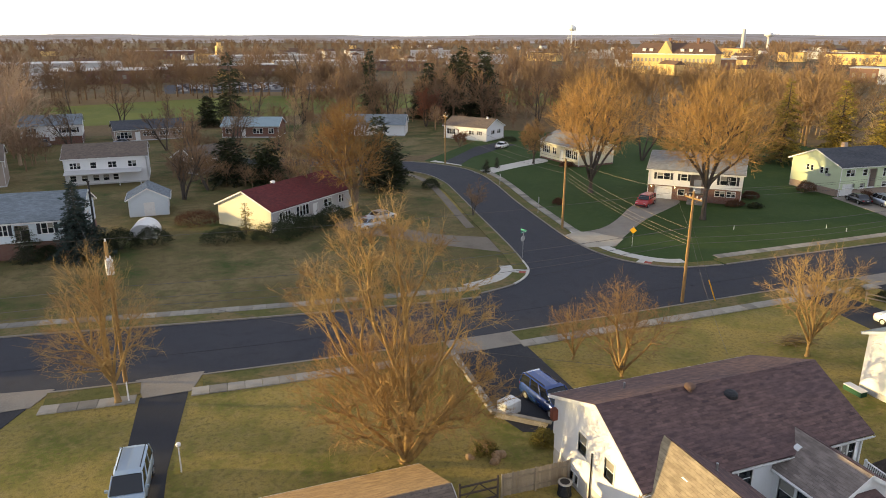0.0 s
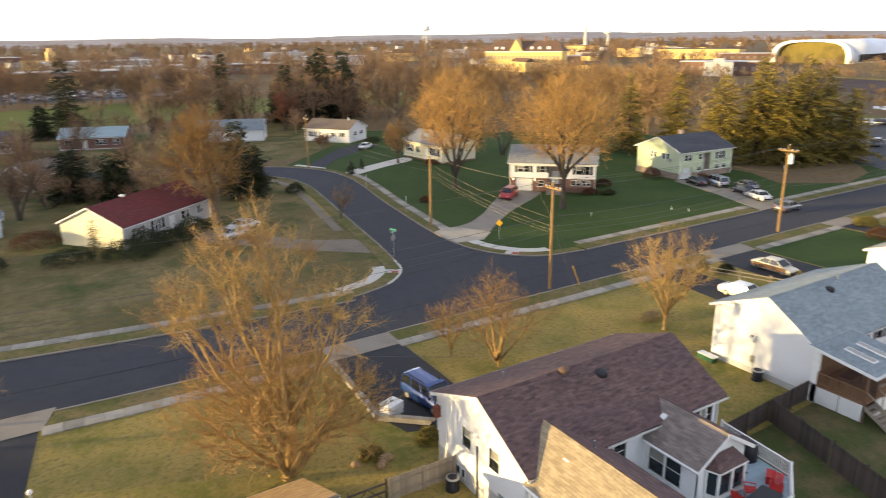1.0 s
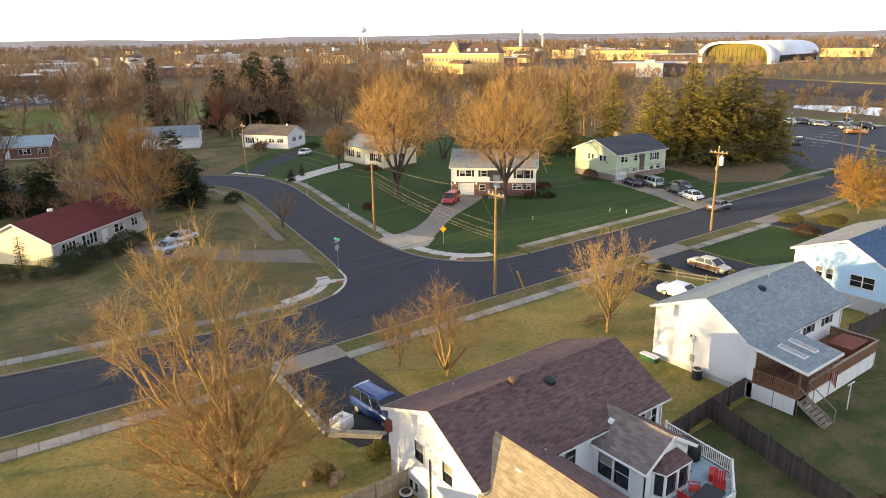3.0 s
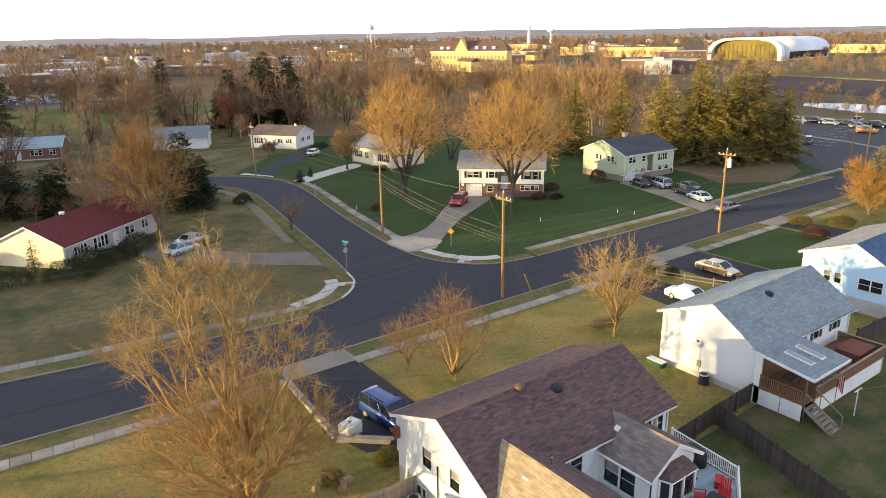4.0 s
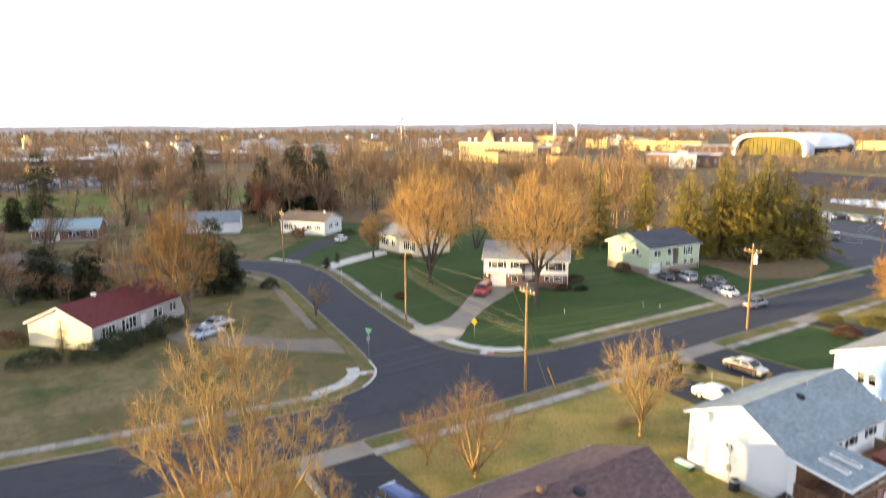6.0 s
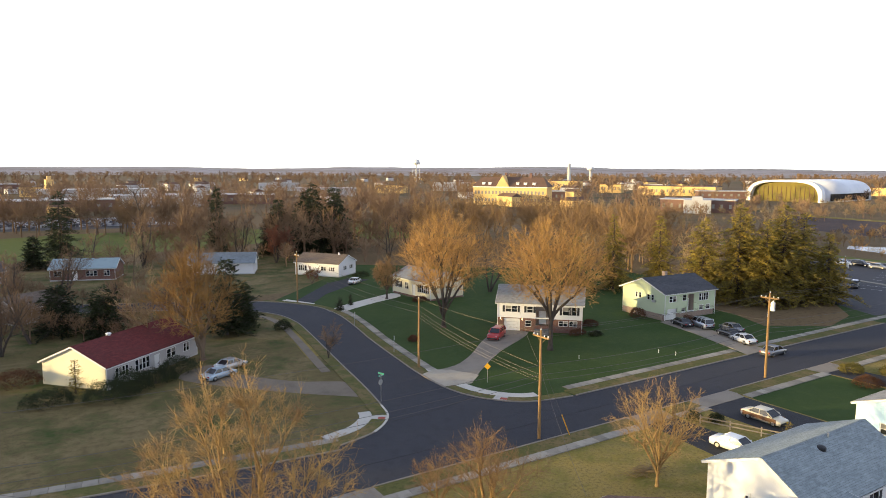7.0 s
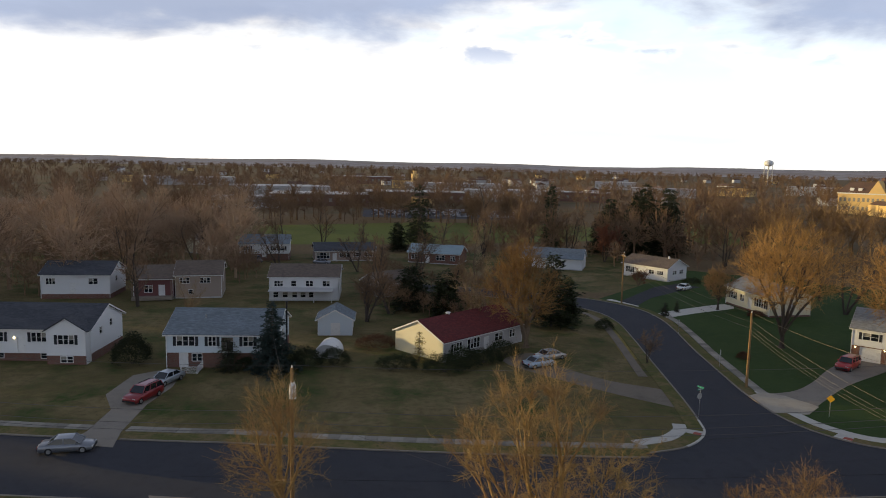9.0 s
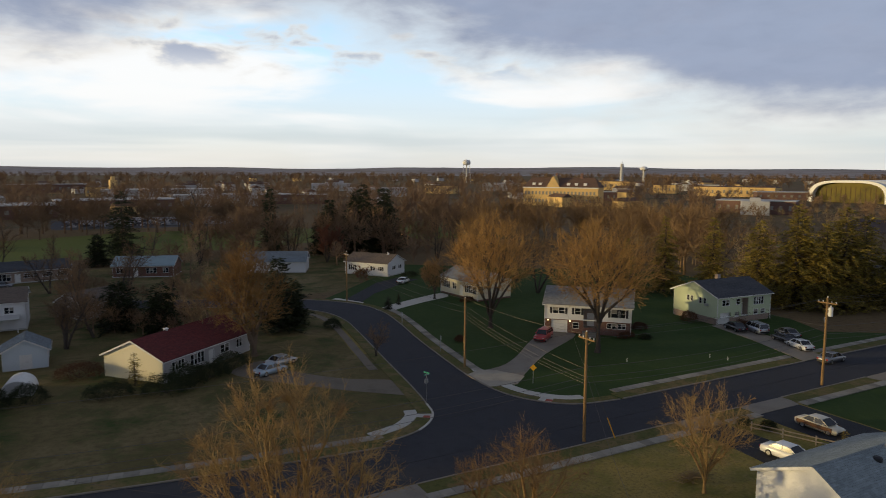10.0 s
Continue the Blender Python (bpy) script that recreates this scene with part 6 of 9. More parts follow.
def branch_mesh(name, level_list, sides, mat, min_r=0.0):
    vs, fs, k = [], [], 0
    for (pts, rr), sd in zip(level_list, sides):
        p0, p1 = pts[:, :-1].reshape(-1, 3), pts[:, 1:].reshape(-1, 3)
        r0, r1 = np.maximum(rr[:, :-1].reshape(-1), min_r), np.maximum(rr[:, 1:].reshape(-1), min_r)
        v, f = ribbons(p0, p1, r0, r1) if sd == 1 else tubes_mesh(name, p0, p1, r0, r1, sd)
        vs.append(v)
        fs.append(f + k)
        k += len(v)
    return raw_mesh(name, np.concatenate(vs), np.concatenate(fs), [mat])


def stems_of(rng, n, height, radius, spread, base=0.0, lean=0.0):
    az = 2 * np.pi * (np.arange(n) + rng.random(n) * 0.7) / max(n, 1)
    sp = np.radians(spread) * rng.uniform(0.5, 1.15, n) if n > 1 else np.array([np.radians(lean)])
    way = np.stack([np.cos(az) * np.sin(sp), np.sin(az) * np.sin(sp), np.cos(sp)], axis=1)
    start = np.stack([np.cos(az) * radius * (0.8 if n > 1 else 0), np.sin(az) * radius * (0.8 if n > 1 else 0), np.full(n, base)], axis=1)
    return start, way, height * rng.uniform(0.85, 1.1, n), np.full(n, radius) * rng.uniform(0.8, 1.1, n)


def bare_tree(label, m, seed, height, stems=1, radius=0.25, spread=25, levels=None, twig="twig_tan", bark="bark", min_r=0.012, split=2, up=0.2, wander=0.16, group="", name="tree"):
    rng = np.random.default_rng(seed)
    ob = thing(name, label, "tree", m, group)
    first = stems_of(rng, stems, height, radius, spread)
    lv = grow(rng, first, levels, up, wander)
    sides = [9, 6, 4, 3, 3, 3][:len(lv)]
    sides[-1] = 1
    if min_r > 0.015:
        sides[-2] = 1 if len(lv) > 3 else 3
    part("trunk", branch_mesh("trunk", lv[:1], sides[:1], bark), bark, ob)
    tagged(part("branching", branch_mesh("branching", lv[1:split], sides[1:split], bark, min_r), bark, ob), kind="stuff")
    tagged(part("crown", branch_mesh("crown", lv[split:], sides[split:], twig, min_r), twig, ob), kind="stuff")
    return ob


def split_points(rng, p, k):
    """Sort points into k neighbouring groups."""
    c = p[rng.choice(len(p), k, replace=False)]
    for _ in range(4):
        g = ((p[:, None, :] - c[None]) ** 2).sum(2).argmin(1)
        c = np.stack([p[g == i].mean(0) if (g == i).any() else c[i] for i in range(k)])
    return [p[g == i] for i in range(k) if (g == i).any()]


def fill_outline(rng, lobes, n, floor=0.0, hollow=0.42):
    """Points inside a crown made of rounded lobes (x, y, z, rx, ry, rz, share), more of them near its surface."""
    out = []
    for x, y, z, rx, ry, rz, share in lobes:
        k = int(n * share)
        d = unit(rng.normal(0, 1, (k, 3)))
        bumps = 1 + 0.10 * np.sin(d[:, 0] * 4.1 + x + 1.3) * np.sin(d[:, 1] * 3.7 + 0.6) + 0.07 * np.sin(d[:, 2] * 7 + d[:, 0] * 6)
        out.append(d * (rng.random(k) ** hollow * bumps * rng.normal(1, 0.05, k))[:, None] * np.array([rx, ry, rz]) + np.array([x, y, z]))
    p = np.concatenate(out)
    return p[p[:, 2] > floor]


def reach(rng, root, way, tips, forks, parts, r_tip, wander=0.05, hold=0.42, bits=3):
    """Limbs that fork again and again from a root until each carries one tip. One list of (p0, p1, r0, r1) a level."""
    levels = [[] for _ in range(len(forks) + 1)]
    todo = [(np.array(root, float), unit(np.array([way], float))[0], tips, 0, r_tip * len(tips) ** 0.5)]
    ends = []
    while todo:
        p, d, pts, lv, rad = todo.pop()
        last = lv == len(forks) or len(pts) <= 3
        groups = [q[None] for q in pts] if last else split_points(rng, pts, min(forks[lv], len(pts)))
        for g in groups:
            c = g.mean(0)
            e = c if last else p + (c - p) * parts[lv] * rng.uniform(0.85, 1.15)
            span = np.linalg.norm(e - p)
            m = p + d * span * (hold if lv == 0 else 0.4) + rng.normal(0, wander * span, 3)
            r0, r1 = min(rad, r_tip * len(g) ** 0.5 * 1.2), r_tip * len(g) ** 0.5 * (0.6 if last else 0.95)
            k = bits if last else bits + 2
            u = np.linspace(0, 1, k + 1)[:, None]
            line = p * (1 - u) ** 2 + m * 2 * u * (1 - u) + e * u ** 2
            line[1:-1] += rng.normal(0, wander * 0.35 * span / k, (k - 1, 3))
            rr = r0 + (r1 - r0) * u[:, 0]
            levels[len(forks) if last else lv].append((line, rr))
            nd = unit((line[-1] - line[-2])[None])[0]
            if last:
                ends.append((line[0], line[-1]))
            else:
                todo.append((e, nd, g, lv + 1, r1))
    return levels, (np.array([a for a, _ in ends]), np.array([b for _, b in ends]))


def twiglets(rng, ends, per, length, lift=0.15, stray=0.6):
    """Short fine twigs along the outermost branches."""
    a, b = (np.repeat(x, per, axis=0) for x in ends)
    u = rng.uniform(0.25, 1.0, len(a))[:, None]
    d = unit(unit(b - a) * 0.8 + rng.normal(0, stray, a.shape) + np.array([0, 0, lift]))
    p = a + (b - a) * u
    return p, p + d * (length * rng.uniform(0.45, 1.25, len(a)))[:, None]


def rows_of(lines):
    p0 = np.concatenate([l[:-1] for l, _ in lines])
    p1 = np.concatenate([l[1:] for l, _ in lines])
    return p0, p1, np.concatenate([r[:-1] for _, r in lines]), np.concatenate([r[1:] for _, r in lines])


def outline_tree(label, m, seed, trunk, crowns, twig="twig_tan", bark="bark", name="tree", group=""):
    """A bare tree. trunk: height, radius, lean. crowns: dicts with lobes, tips, forks, parts, r_tip, per, length, fine (radius of twigs)."""
    rng = np.random.default_rng(seed)
    ob = thing(name, label, "tree", m, group)
    h, r, lean = trunk
    u = np.linspace(0, 1, 7)[:, None]
    line = np.concatenate([lean * u ** 2 + rng.normal(0, 0.02, u.shape), rng.normal(0, 0.02, u.shape), h * u], axis=1)
    line[0] = 0
    rr = r * (1.0 - 0.28 * u[:, 0]) + 0.45 * r * (1 - u[:, 0]) ** 6
    tv, tf = tubes_mesh("trunk", *rows_of([(line, rr)]), 10)
    part("trunk", raw_mesh("trunk", tv, tf, [bark]), bark, ob)
    big, fines = [[], [], 0], {}

    def store(box, v, f):
        box[0].append(v); box[1].append(f + box[2]); box[2] += len(v)
    for c in crowns:
        fine = fines.setdefault(c.get("twig", twig), [[], [], 0])
        tips = fill_outline(rng, c["lobes"], c["tips"], c.get("floor", 0.0), c.get("hollow", 0.42))
        start = line[-1] * c.get("start", 0.97)
        levels, ends = reach(rng, start, c.get("way", (0, 0, 1)), tips, c["forks"], c["parts"], c["r_tip"], c.get("wander", 0.05), c.get("hold", 0.42))
        for k, lines in enumerate(levels):
            if not lines:
                continue
            p0, p1, r0, r1 = rows_of(lines)
            r0, r1 = np.maximum(r0, c["fine"]), np.maximum(r1, c["fine"])
            if k < 2:
                store(big, *tubes_mesh("b", p0, p1, r0, r1, 6 if k == 0 else 4))
            else:
                store(fine, *(tubes_mesh("b", p0, p1, r0, r1, 3) if k == 2 else ribbons(p0, p1, r0, r1)))
        a, b = twiglets(rng, ends, c["per"], c["length"], c.get("lift", 0.15), c.get("stray", 0.6))
        store(fine, *ribbons(a, b, np.full(len(a), c["fine"]), np.full(len(a), c["fine"] * 0.45)))
    tagged(part("branching", raw_mesh("branching", np.concatenate(big[0]), np.concatenate(big[1]), [bark]), bark, ob), kind="stuff")
    for mat, fine in fines.items():
        tagged(part("crown", raw_mesh("crown", np.concatenate(fine[0]), np.concatenate(fine[1]), [mat]), mat, ob), kind="stuff")
    return ob


# (children, from, length ratio, angle, radius ratio, segments, lift)
MAPLE = [(9, 0.2, 0.55, 36, 0.5, 6, 0.5), (9, 0.15, 0.45, 38, 0.5, 4, 0.45), (8, 0.1, 0.42, 36, 0.55, 3, 0.4), (5, 0.1, 0.5, 34, 0.6, 2, 0.3)]
SMALL = [(9, 0.2, 0.55, 42, 0.5, 5, 0.3), (8, 0.15, 0.48, 42, 0.5, 4, 0.25), (7, 0.1, 0.48, 40, 0.6, 3, 0.2)]
MID = [(12, 0.25, 0.42, 46, 0.45, 5, 0.4), (9, 0.15, 0.45, 42, 0.5, 3, 0.35), (7, 0.1, 0.48, 40, 0.6, 2, 0.3)]

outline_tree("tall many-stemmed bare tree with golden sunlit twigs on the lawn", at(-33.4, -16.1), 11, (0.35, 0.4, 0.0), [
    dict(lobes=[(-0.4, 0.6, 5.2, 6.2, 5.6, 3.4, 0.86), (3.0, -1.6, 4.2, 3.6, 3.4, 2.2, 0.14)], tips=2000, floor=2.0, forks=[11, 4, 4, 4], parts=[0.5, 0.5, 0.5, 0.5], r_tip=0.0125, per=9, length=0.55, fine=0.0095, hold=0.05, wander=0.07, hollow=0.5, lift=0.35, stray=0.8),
    dict(lobes=[(-1.0, 0.6, 11.6, 4.6, 4.2, 4.2, 0.4), (-0.8, 0.3, 14.9, 3.4, 3.0, 2.6, 0.22), (-4.0, 3.0, 10.6, 3.4, 3.0, 2.6, 0.19), (2.6, -1.8, 10.8, 3.4, 3.0, 2.6, 0.19)], tips=520, floor=6.6, forks=[6, 4, 4, 3], parts=[0.6, 0.55, 0.5, 0.5], r_tip=0.0145, per=17, length=0.7, fine=0.0098, hold=0.6, wander=0.07, hollow=0.6, lift=0.2, stray=0.9, twig="twig_straw")], "twig_mixed", "bark_lit")
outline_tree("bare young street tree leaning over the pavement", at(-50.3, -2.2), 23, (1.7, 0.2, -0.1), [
    dict(lobes=[(-0.5, 0, 5.6, 4.4, 4.0, 3.6, 0.66), (-0.6, 0, 9.0, 2.8, 2.6, 2.9, 0.34)], tips=700, floor=2.2, forks=[7, 4, 4, 3], parts=[0.5, 0.5, 0.5, 0.5], r_tip=0.0125, per=8, length=0.7, fine=0.0095, hold=0.12, hollow=0.5, lift=0.3, wander=0.08, stray=0.75)], "twig_straw", "bark_lit")
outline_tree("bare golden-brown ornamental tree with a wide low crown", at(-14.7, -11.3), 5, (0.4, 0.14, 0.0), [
    dict(lobes=[(0, 0, 4.3, 4.8, 4.4, 2.4, 0.8), (-0.6, 0, 6.5, 2.8, 2.6, 1.9, 0.2)], tips=700, floor=1.8, forks=[7, 4, 4, 3], parts=[0.52, 0.5, 0.5, 0.5], r_tip=0.01, per=6, length=0.6, fine=0.009, hollow=0.5, lift=0.15, hold=0.05, wander=0.09, stray=0.8)], "twig_rust", "bark_lit")
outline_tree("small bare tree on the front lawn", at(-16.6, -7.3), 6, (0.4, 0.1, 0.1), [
    dict(lobes=[(-0.3, 0, 3.2, 2.5, 2.2, 1.8, 1.0)], tips=300, floor=1.2, forks=[6, 4, 4], parts=[0.5, 0.5, 0.5], r_tip=0.008, per=6, length=0.45, fine=0.008, hold=0.08, hollow=0.5, stray=0.8)], "twig_rust", "bark_lit")
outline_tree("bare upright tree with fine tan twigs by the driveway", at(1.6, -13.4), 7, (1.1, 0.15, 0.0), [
    dict(lobes=[(-0.2, 0, 6.0, 4.3, 4.0, 3.4, 1.0)], tips=650, floor=2.6, forks=[9, 4, 4, 3], parts=[0.55, 0.5, 0.5, 0.5], r_tip=0.0115, per=6, length=0.65, fine=0.0098, hollow=0.5, lift=0.3, hold=0.15, wander=0.07)], "twig_straw", "bark_lit")
outline_tree("large spreading bare maple glowing in low sun", at(18.6, 46.4), 31, (1.8, 0.4, 0.0), [
    dict(lobes=[(0, 0, 12.4, 8.0, 8.0, 7.2, 1.0)], tips=1500, floor=6.6, forks=[8, 4, 4, 4], parts=[0.58, 0.48, 0.5, 0.5], r_tip=0.0145, per=6, length=1.2, fine=0.0185, hold=0.22, wander=0.07, hollow=0.4, lift=0.35, stray=0.42)], "twig_gold", "bark_grey")
outline_tree("large bare maple with a dense golden crown before the corner house", at(24.0, 25.4), 32, (4.4, 0.36, 0.1), [
    dict(lobes=[(0.2, 0, 12.8, 8.8, 8.6, 7.0, 1.0)], tips=1650, floor=7.4, forks=[9, 4, 4, 4], parts=[0.58, 0.48, 0.5, 0.5], r_tip=0.0145, per=6, length=1.2, fine=0.0185, hold=0.22, wander=0.07, hollow=0.4, lift=0.35, stray=0.42)], "twig_gold", "bark_grey")
outline_tree("round bare tree with dense rust-brown twigs", at(22.6, 74.3), 33, (1.5, 0.24, 0.0), [
    dict(lobes=[(0, 0, 5.4, 3.2, 3.2, 3.4, 1.0)], tips=800, floor=2.0, forks=[7, 5, 4, 3], parts=[0.45, 0.5, 0.5, 0.5], r_tip=0.009, per=7, length=0.6, fine=0.016, hollow=0.4, lift=0.4, stray=0.4)], "twig_rust", "bark_grey")
outline_tree("tall bare tree with russet-brown crown by the red-roofed house", at(-21.2, 47.2), 34, (1.2, 0.42, 0.0), [
    dict(lobes=[(-0.8, 0, 8.6, 6.6, 6.2, 5.2, 0.7), (-1.4, 0, 13.0, 4.0, 4.0, 3.2, 0.3)], tips=1350, floor=2.2, forks=[8, 4, 4, 4], parts=[0.55, 0.5, 0.5, 0.5], r_tip=0.018, per=7, length=0.85, fine=0.02, wander=0.1, hollow=0.5, lift=0.35, stray=0.5)], "twig_russet", "bark")
bare_tree("bare brown tree beside the red-roofed house", at(-27.0, 53.0), 35, 12.0, 2, 0.2, 18, MID, "twig_tan", "bark", 0.02, 2, 0.45)
bare_tree("small leafless street tree", at(-5.9, 38.6), 36, 4.0, 2, 0.08, 14, SMALL, "twig_brown", "bark_grey", 0.012, 2, 0.4)
bare_tree("thin tan bare tree before the low brick house", at(-21.0, 104.0), 37, 12.0, 1, 0.2, 0, MID, "twig_tan", "bark", 0.025, 2, 0.2)
bare_tree("rust-coloured bare tree behind the bend", at(22.0, 140.0), 38, 9.0, 4, 0.2, 20, MAPLE, "twig_red", "bark_grey", 0.03, 2, 0.4)
bare_tree("broad dark bare oak at the field's edge", at(-4.9, 190.0), 39, 20.0, 1, 0.5, 0, MID, "twig_brown", "bark_grey", 0.03, 2, 0.2)
bare_tree("bare tree arching over a back yard", at(-86.5, 76.0), 40, 8.0, 2, 0.25, 25, MID, "twig_brown", "bark_grey", 0.02, 2, 0.3)
bare_tree("thin bare tree by the white house", at(-73.6, 62.0), 41, 6.0, 2, 0.1, 18, SMALL, "twig_tan", "bark", 0.014, 2, 0.4)


def foliage(rng, centres, sizes, per, droop=0.0, slim=0.5):
    """Small leaf-like triangles pairs scattered round centres."""
    n = len(centres)
    c = np.repeat(centres, per, axis=0) + rng.normal(0, 1, (n * per, 3)) * np.repeat(sizes, per)[:, None] * np.array([1, 1, 0.5])
    s = np.repeat(sizes, per) * rng.uniform(0.35, 0.75, n * per)
    a = unit(rng.normal(0, 1, (n * per, 3)) + np.array([0, 0, -droop]))
    b = unit(np.cross(a, rng.normal(0, 1, (n * per, 3))))
    v = np.stack([c - a * s[:, None], c + b * (s * slim)[:, None], c + a * s[:, None], c - b * (s * slim)[:, None]], axis=1).reshape(-1, 3)
    f = np.arange(len(v)).reshape(-1, 4)
    return v, f


def sprays(rng, centres, sizes, per, along):
    """Needled side shoots that fan out along a bough, their tips turned up."""
    n = len(centres) * per
    c = np.repeat(centres, per, axis=0) + rng.normal(0, 1, (n, 3)) * np.repeat(sizes, per)[:, None] * np.array([0.35, 0.35, 0.3])
    w = unit(np.repeat(along, per, axis=0))
    side = unit(np.cross(w, np.array([[0, 0, 1.0]])) + 1e-6) * rng.choice([-1.0, 1.0], n)[:, None]
    a = unit(w + side * rng.uniform(0.1, 1.0, n)[:, None] + rng.normal(0, 0.28, (n, 3)) + np.array([0, 0, 0.12]))
    s = np.repeat(sizes, per) * rng.uniform(0.55, 1.25, n)
    b = unit(np.cross(a, rng.normal(0, 0.55, (n, 3)) + np.array([0, 0, 1.0])))
    k = (s * 0.2)[:, None]
    v = np.stack([c, c + a * s[:, None] * 0.5 + b * k, c + a * s[:, None] * 1.25, c + a * s[:, None] * 0.5 - b * k], axis=1).reshape(-1, 3)
    return v, np.arange(len(v)).reshape(-1, 4)


def conifer_parts(seed, height, width, mat, rows=26, per=5, narrow=1.0, bare=0.06, clump=0.32):
    rng = np.random.default_rng(seed)
    cs, sz, dr, p0, p1, r0 = [], [], [], [], [], []
    for i in range(rows):
        u = bare + (1 - bare) * i / rows
        z = height * u
        reach = width / 2 * (1 - u) ** (0.8 * narrow) * rng.uniform(0.75, 1.2) + 0.12
        k = max(5, int(11 * (1 - u) + 4))
        for j in range(k):
            a = 2 * math.pi * (j + rng.random()) / k
            r = reach * rng.uniform(0.6, 1.2) * (1 + 0.22 * math.sin(2 * a + i * 0.55 + seed) + 0.12 * math.sin(5 * a - i * 0.9))
            zz = z + rng.normal(0, height / rows * 0.5)
            tip = np.array([math.cos(a) * r, math.sin(a) * r, zz - r * rng.uniform(0.02, 0.32)])
            root = np.array([0, 0, zz + 0.1 * r])
            p0.append(root); p1.append(tip); r0.append(0.02 + 0.012 * r)
            m = max(2, int(r / (clump * 0.9)))
            for q in range(m):
                w = 0.22 + 0.8 * (q + rng.random() * 0.6) / m
                cs.append(root + (tip - root) * min(w, 1.02) + rng.normal(0, 0.07, 3))
                dr.append((tip - root) / max(r, 0.1) + np.array([0, 0, 0.25]))
                sz.append(clump * (1.15 - 0.4 * w) * rng.uniform(0.7, 1.2))
    v, f = sprays(rng, np.array(cs), np.array(sz), per, np.array(dr))
    crown = raw_mesh("crown", v, f, [mat], smooth=False)
    p0, p1, r0 = np.array(p0), np.array(p1), np.array(r0)
    bv, bf = tubes_mesh("b", p0, p1, r0, r0 * 0.3, 3)
    tv, tf = tubes_mesh("t", np.array([[0, 0, 0.0], [0, 0, height * 0.5]]), np.array([[0, 0, height * 0.5], [0, 0, height * 0.97]]), np.array([height * 0.016, height * 0.010]), np.array([height * 0.010, 0.02]), 8)
    return crown, raw_mesh("limbs", bv, bf, ["bark_grey"]), raw_mesh("trunk", tv, tf, ["bark_grey"])


def conifer(label, m, seed, height, width, mat="needle", name="conifer", group="", **kw):
    crown, limbs, trunk = conifer_parts(seed, height, width, mat, **kw)
    ob = thing(name, label, "tree", m, group)
    part("trunk", trunk, "bark_grey", ob)
    tagged(part("branching", limbs, "bark_grey", ob), kind="stuff")
    tagged(part("crown", crown, mat, ob), kind="stuff")
    return ob


def shrub(label, m, seed, rx, ry, rz, mat="shrub", n=900, leaf=0.11, name="shrub", group=""):
    """A rounded bush: stems under a shell and filling of small leaves."""
    rng = np.random.default_rng(seed)
    d = unit(rng.normal(0, 1, (n, 3)))
    d[:, 2] = np.abs(d[:, 2]) * 1.0 - 0.25 * rng.random(n)
    lump = 1 + 0.16 * np.sin(d[:, 0] * 5 + seed) * np.cos(d[:, 1] * 4) + rng.normal(0, 0.06, n)
    c = d * (rng.uniform(0.55, 1.0, n) ** 0.4 * lump)[:, None] * np.array([rx, ry, rz]) + np.array([0, 0, rz * 0.35])
    c[:, 2] = np.maximum(c[:, 2], 0.05)
    v, f = foliage(rng, c, np.full(n, leaf), 5)
    v[:, 2] = np.maximum(v[:, 2], 0.0)
    ob = thing(name, label, "shrub", m, group)
    tagged(part("foliage", raw_mesh("foliage", v, f, [mat], smooth=False), mat, ob), kind="stuff")
    a = rng.random(7) * 6.283
    p0 = np.stack([0.1 * np.cos(a), 0.1 * np.sin(a), np.zeros(7)], 1)
    p1 = np.stack([rx * 0.6 * np.cos(a), ry * 0.6 * np.sin(a), np.full(7, rz * 0.8)], 1)
    sv, sf = tubes_mesh("s", p0, p1, np.full(7, 0.04), np.full(7, 0.012), 4)
    tagged(part("woody_base", raw_mesh("woody_base", sv, sf, ["bark_grey"]), "bark_grey", ob), kind="stuff")
    return ob


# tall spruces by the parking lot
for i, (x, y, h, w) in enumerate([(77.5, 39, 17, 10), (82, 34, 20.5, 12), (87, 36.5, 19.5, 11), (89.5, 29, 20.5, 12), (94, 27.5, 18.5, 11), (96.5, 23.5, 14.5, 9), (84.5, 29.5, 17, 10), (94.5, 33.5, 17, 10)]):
    conifer("tall dense spruce with sunlit gold in its needle colour", at(x, y), 60 + i, h, w * 1.2, "needle_sunlit", "spruce", "row of spruces by the parking lot", rows=30, narrow=0.8, clump=0.52, per=8)
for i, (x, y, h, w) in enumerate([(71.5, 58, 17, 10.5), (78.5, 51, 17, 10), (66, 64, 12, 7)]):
    conifer("tall pointed spruce behind the green house", at(x, y), 70 + i, h, w, "needle_sunlit", "spruce", "spruces behind the houses", rows=24, clump=0.46, per=9, narrow=0.9)
for i, (x, y, h, w) in enumerate([(39, 160, 20, 12), (44, 166, 22, 13), (32, 166, 17, 12), (49, 160, 21, 12), (28, 160, 13, 10), (14, 172, 21, 8), (42, 154, 15, 12), (53, 167, 19, 11), (35, 156, 14, 10)]):
    conifer("dark tall conifer behind the bend", at(x, y), 80 + i, h, w, "needle", "conifer", "dark conifers behind the bend", rows=26, clump=0.75, narrow=0.65, per=9)
for i, (x, y, h, w) in enumerate([(-30, 168, 21, 11), (-37, 160, 9, 7), (-14.0, 60.5, 12.5, 7.5), (-37, 75, 8, 9), (-31, 69, 8, 8), (-10.5, 63, 8, 5)]):
    conifer("broad dark pine among the houses", at(x, y), 95 + i, h, w, "needle", "pine", "", rows=22, clump=0.58, narrow=0.55, per=8, bare=0.1)
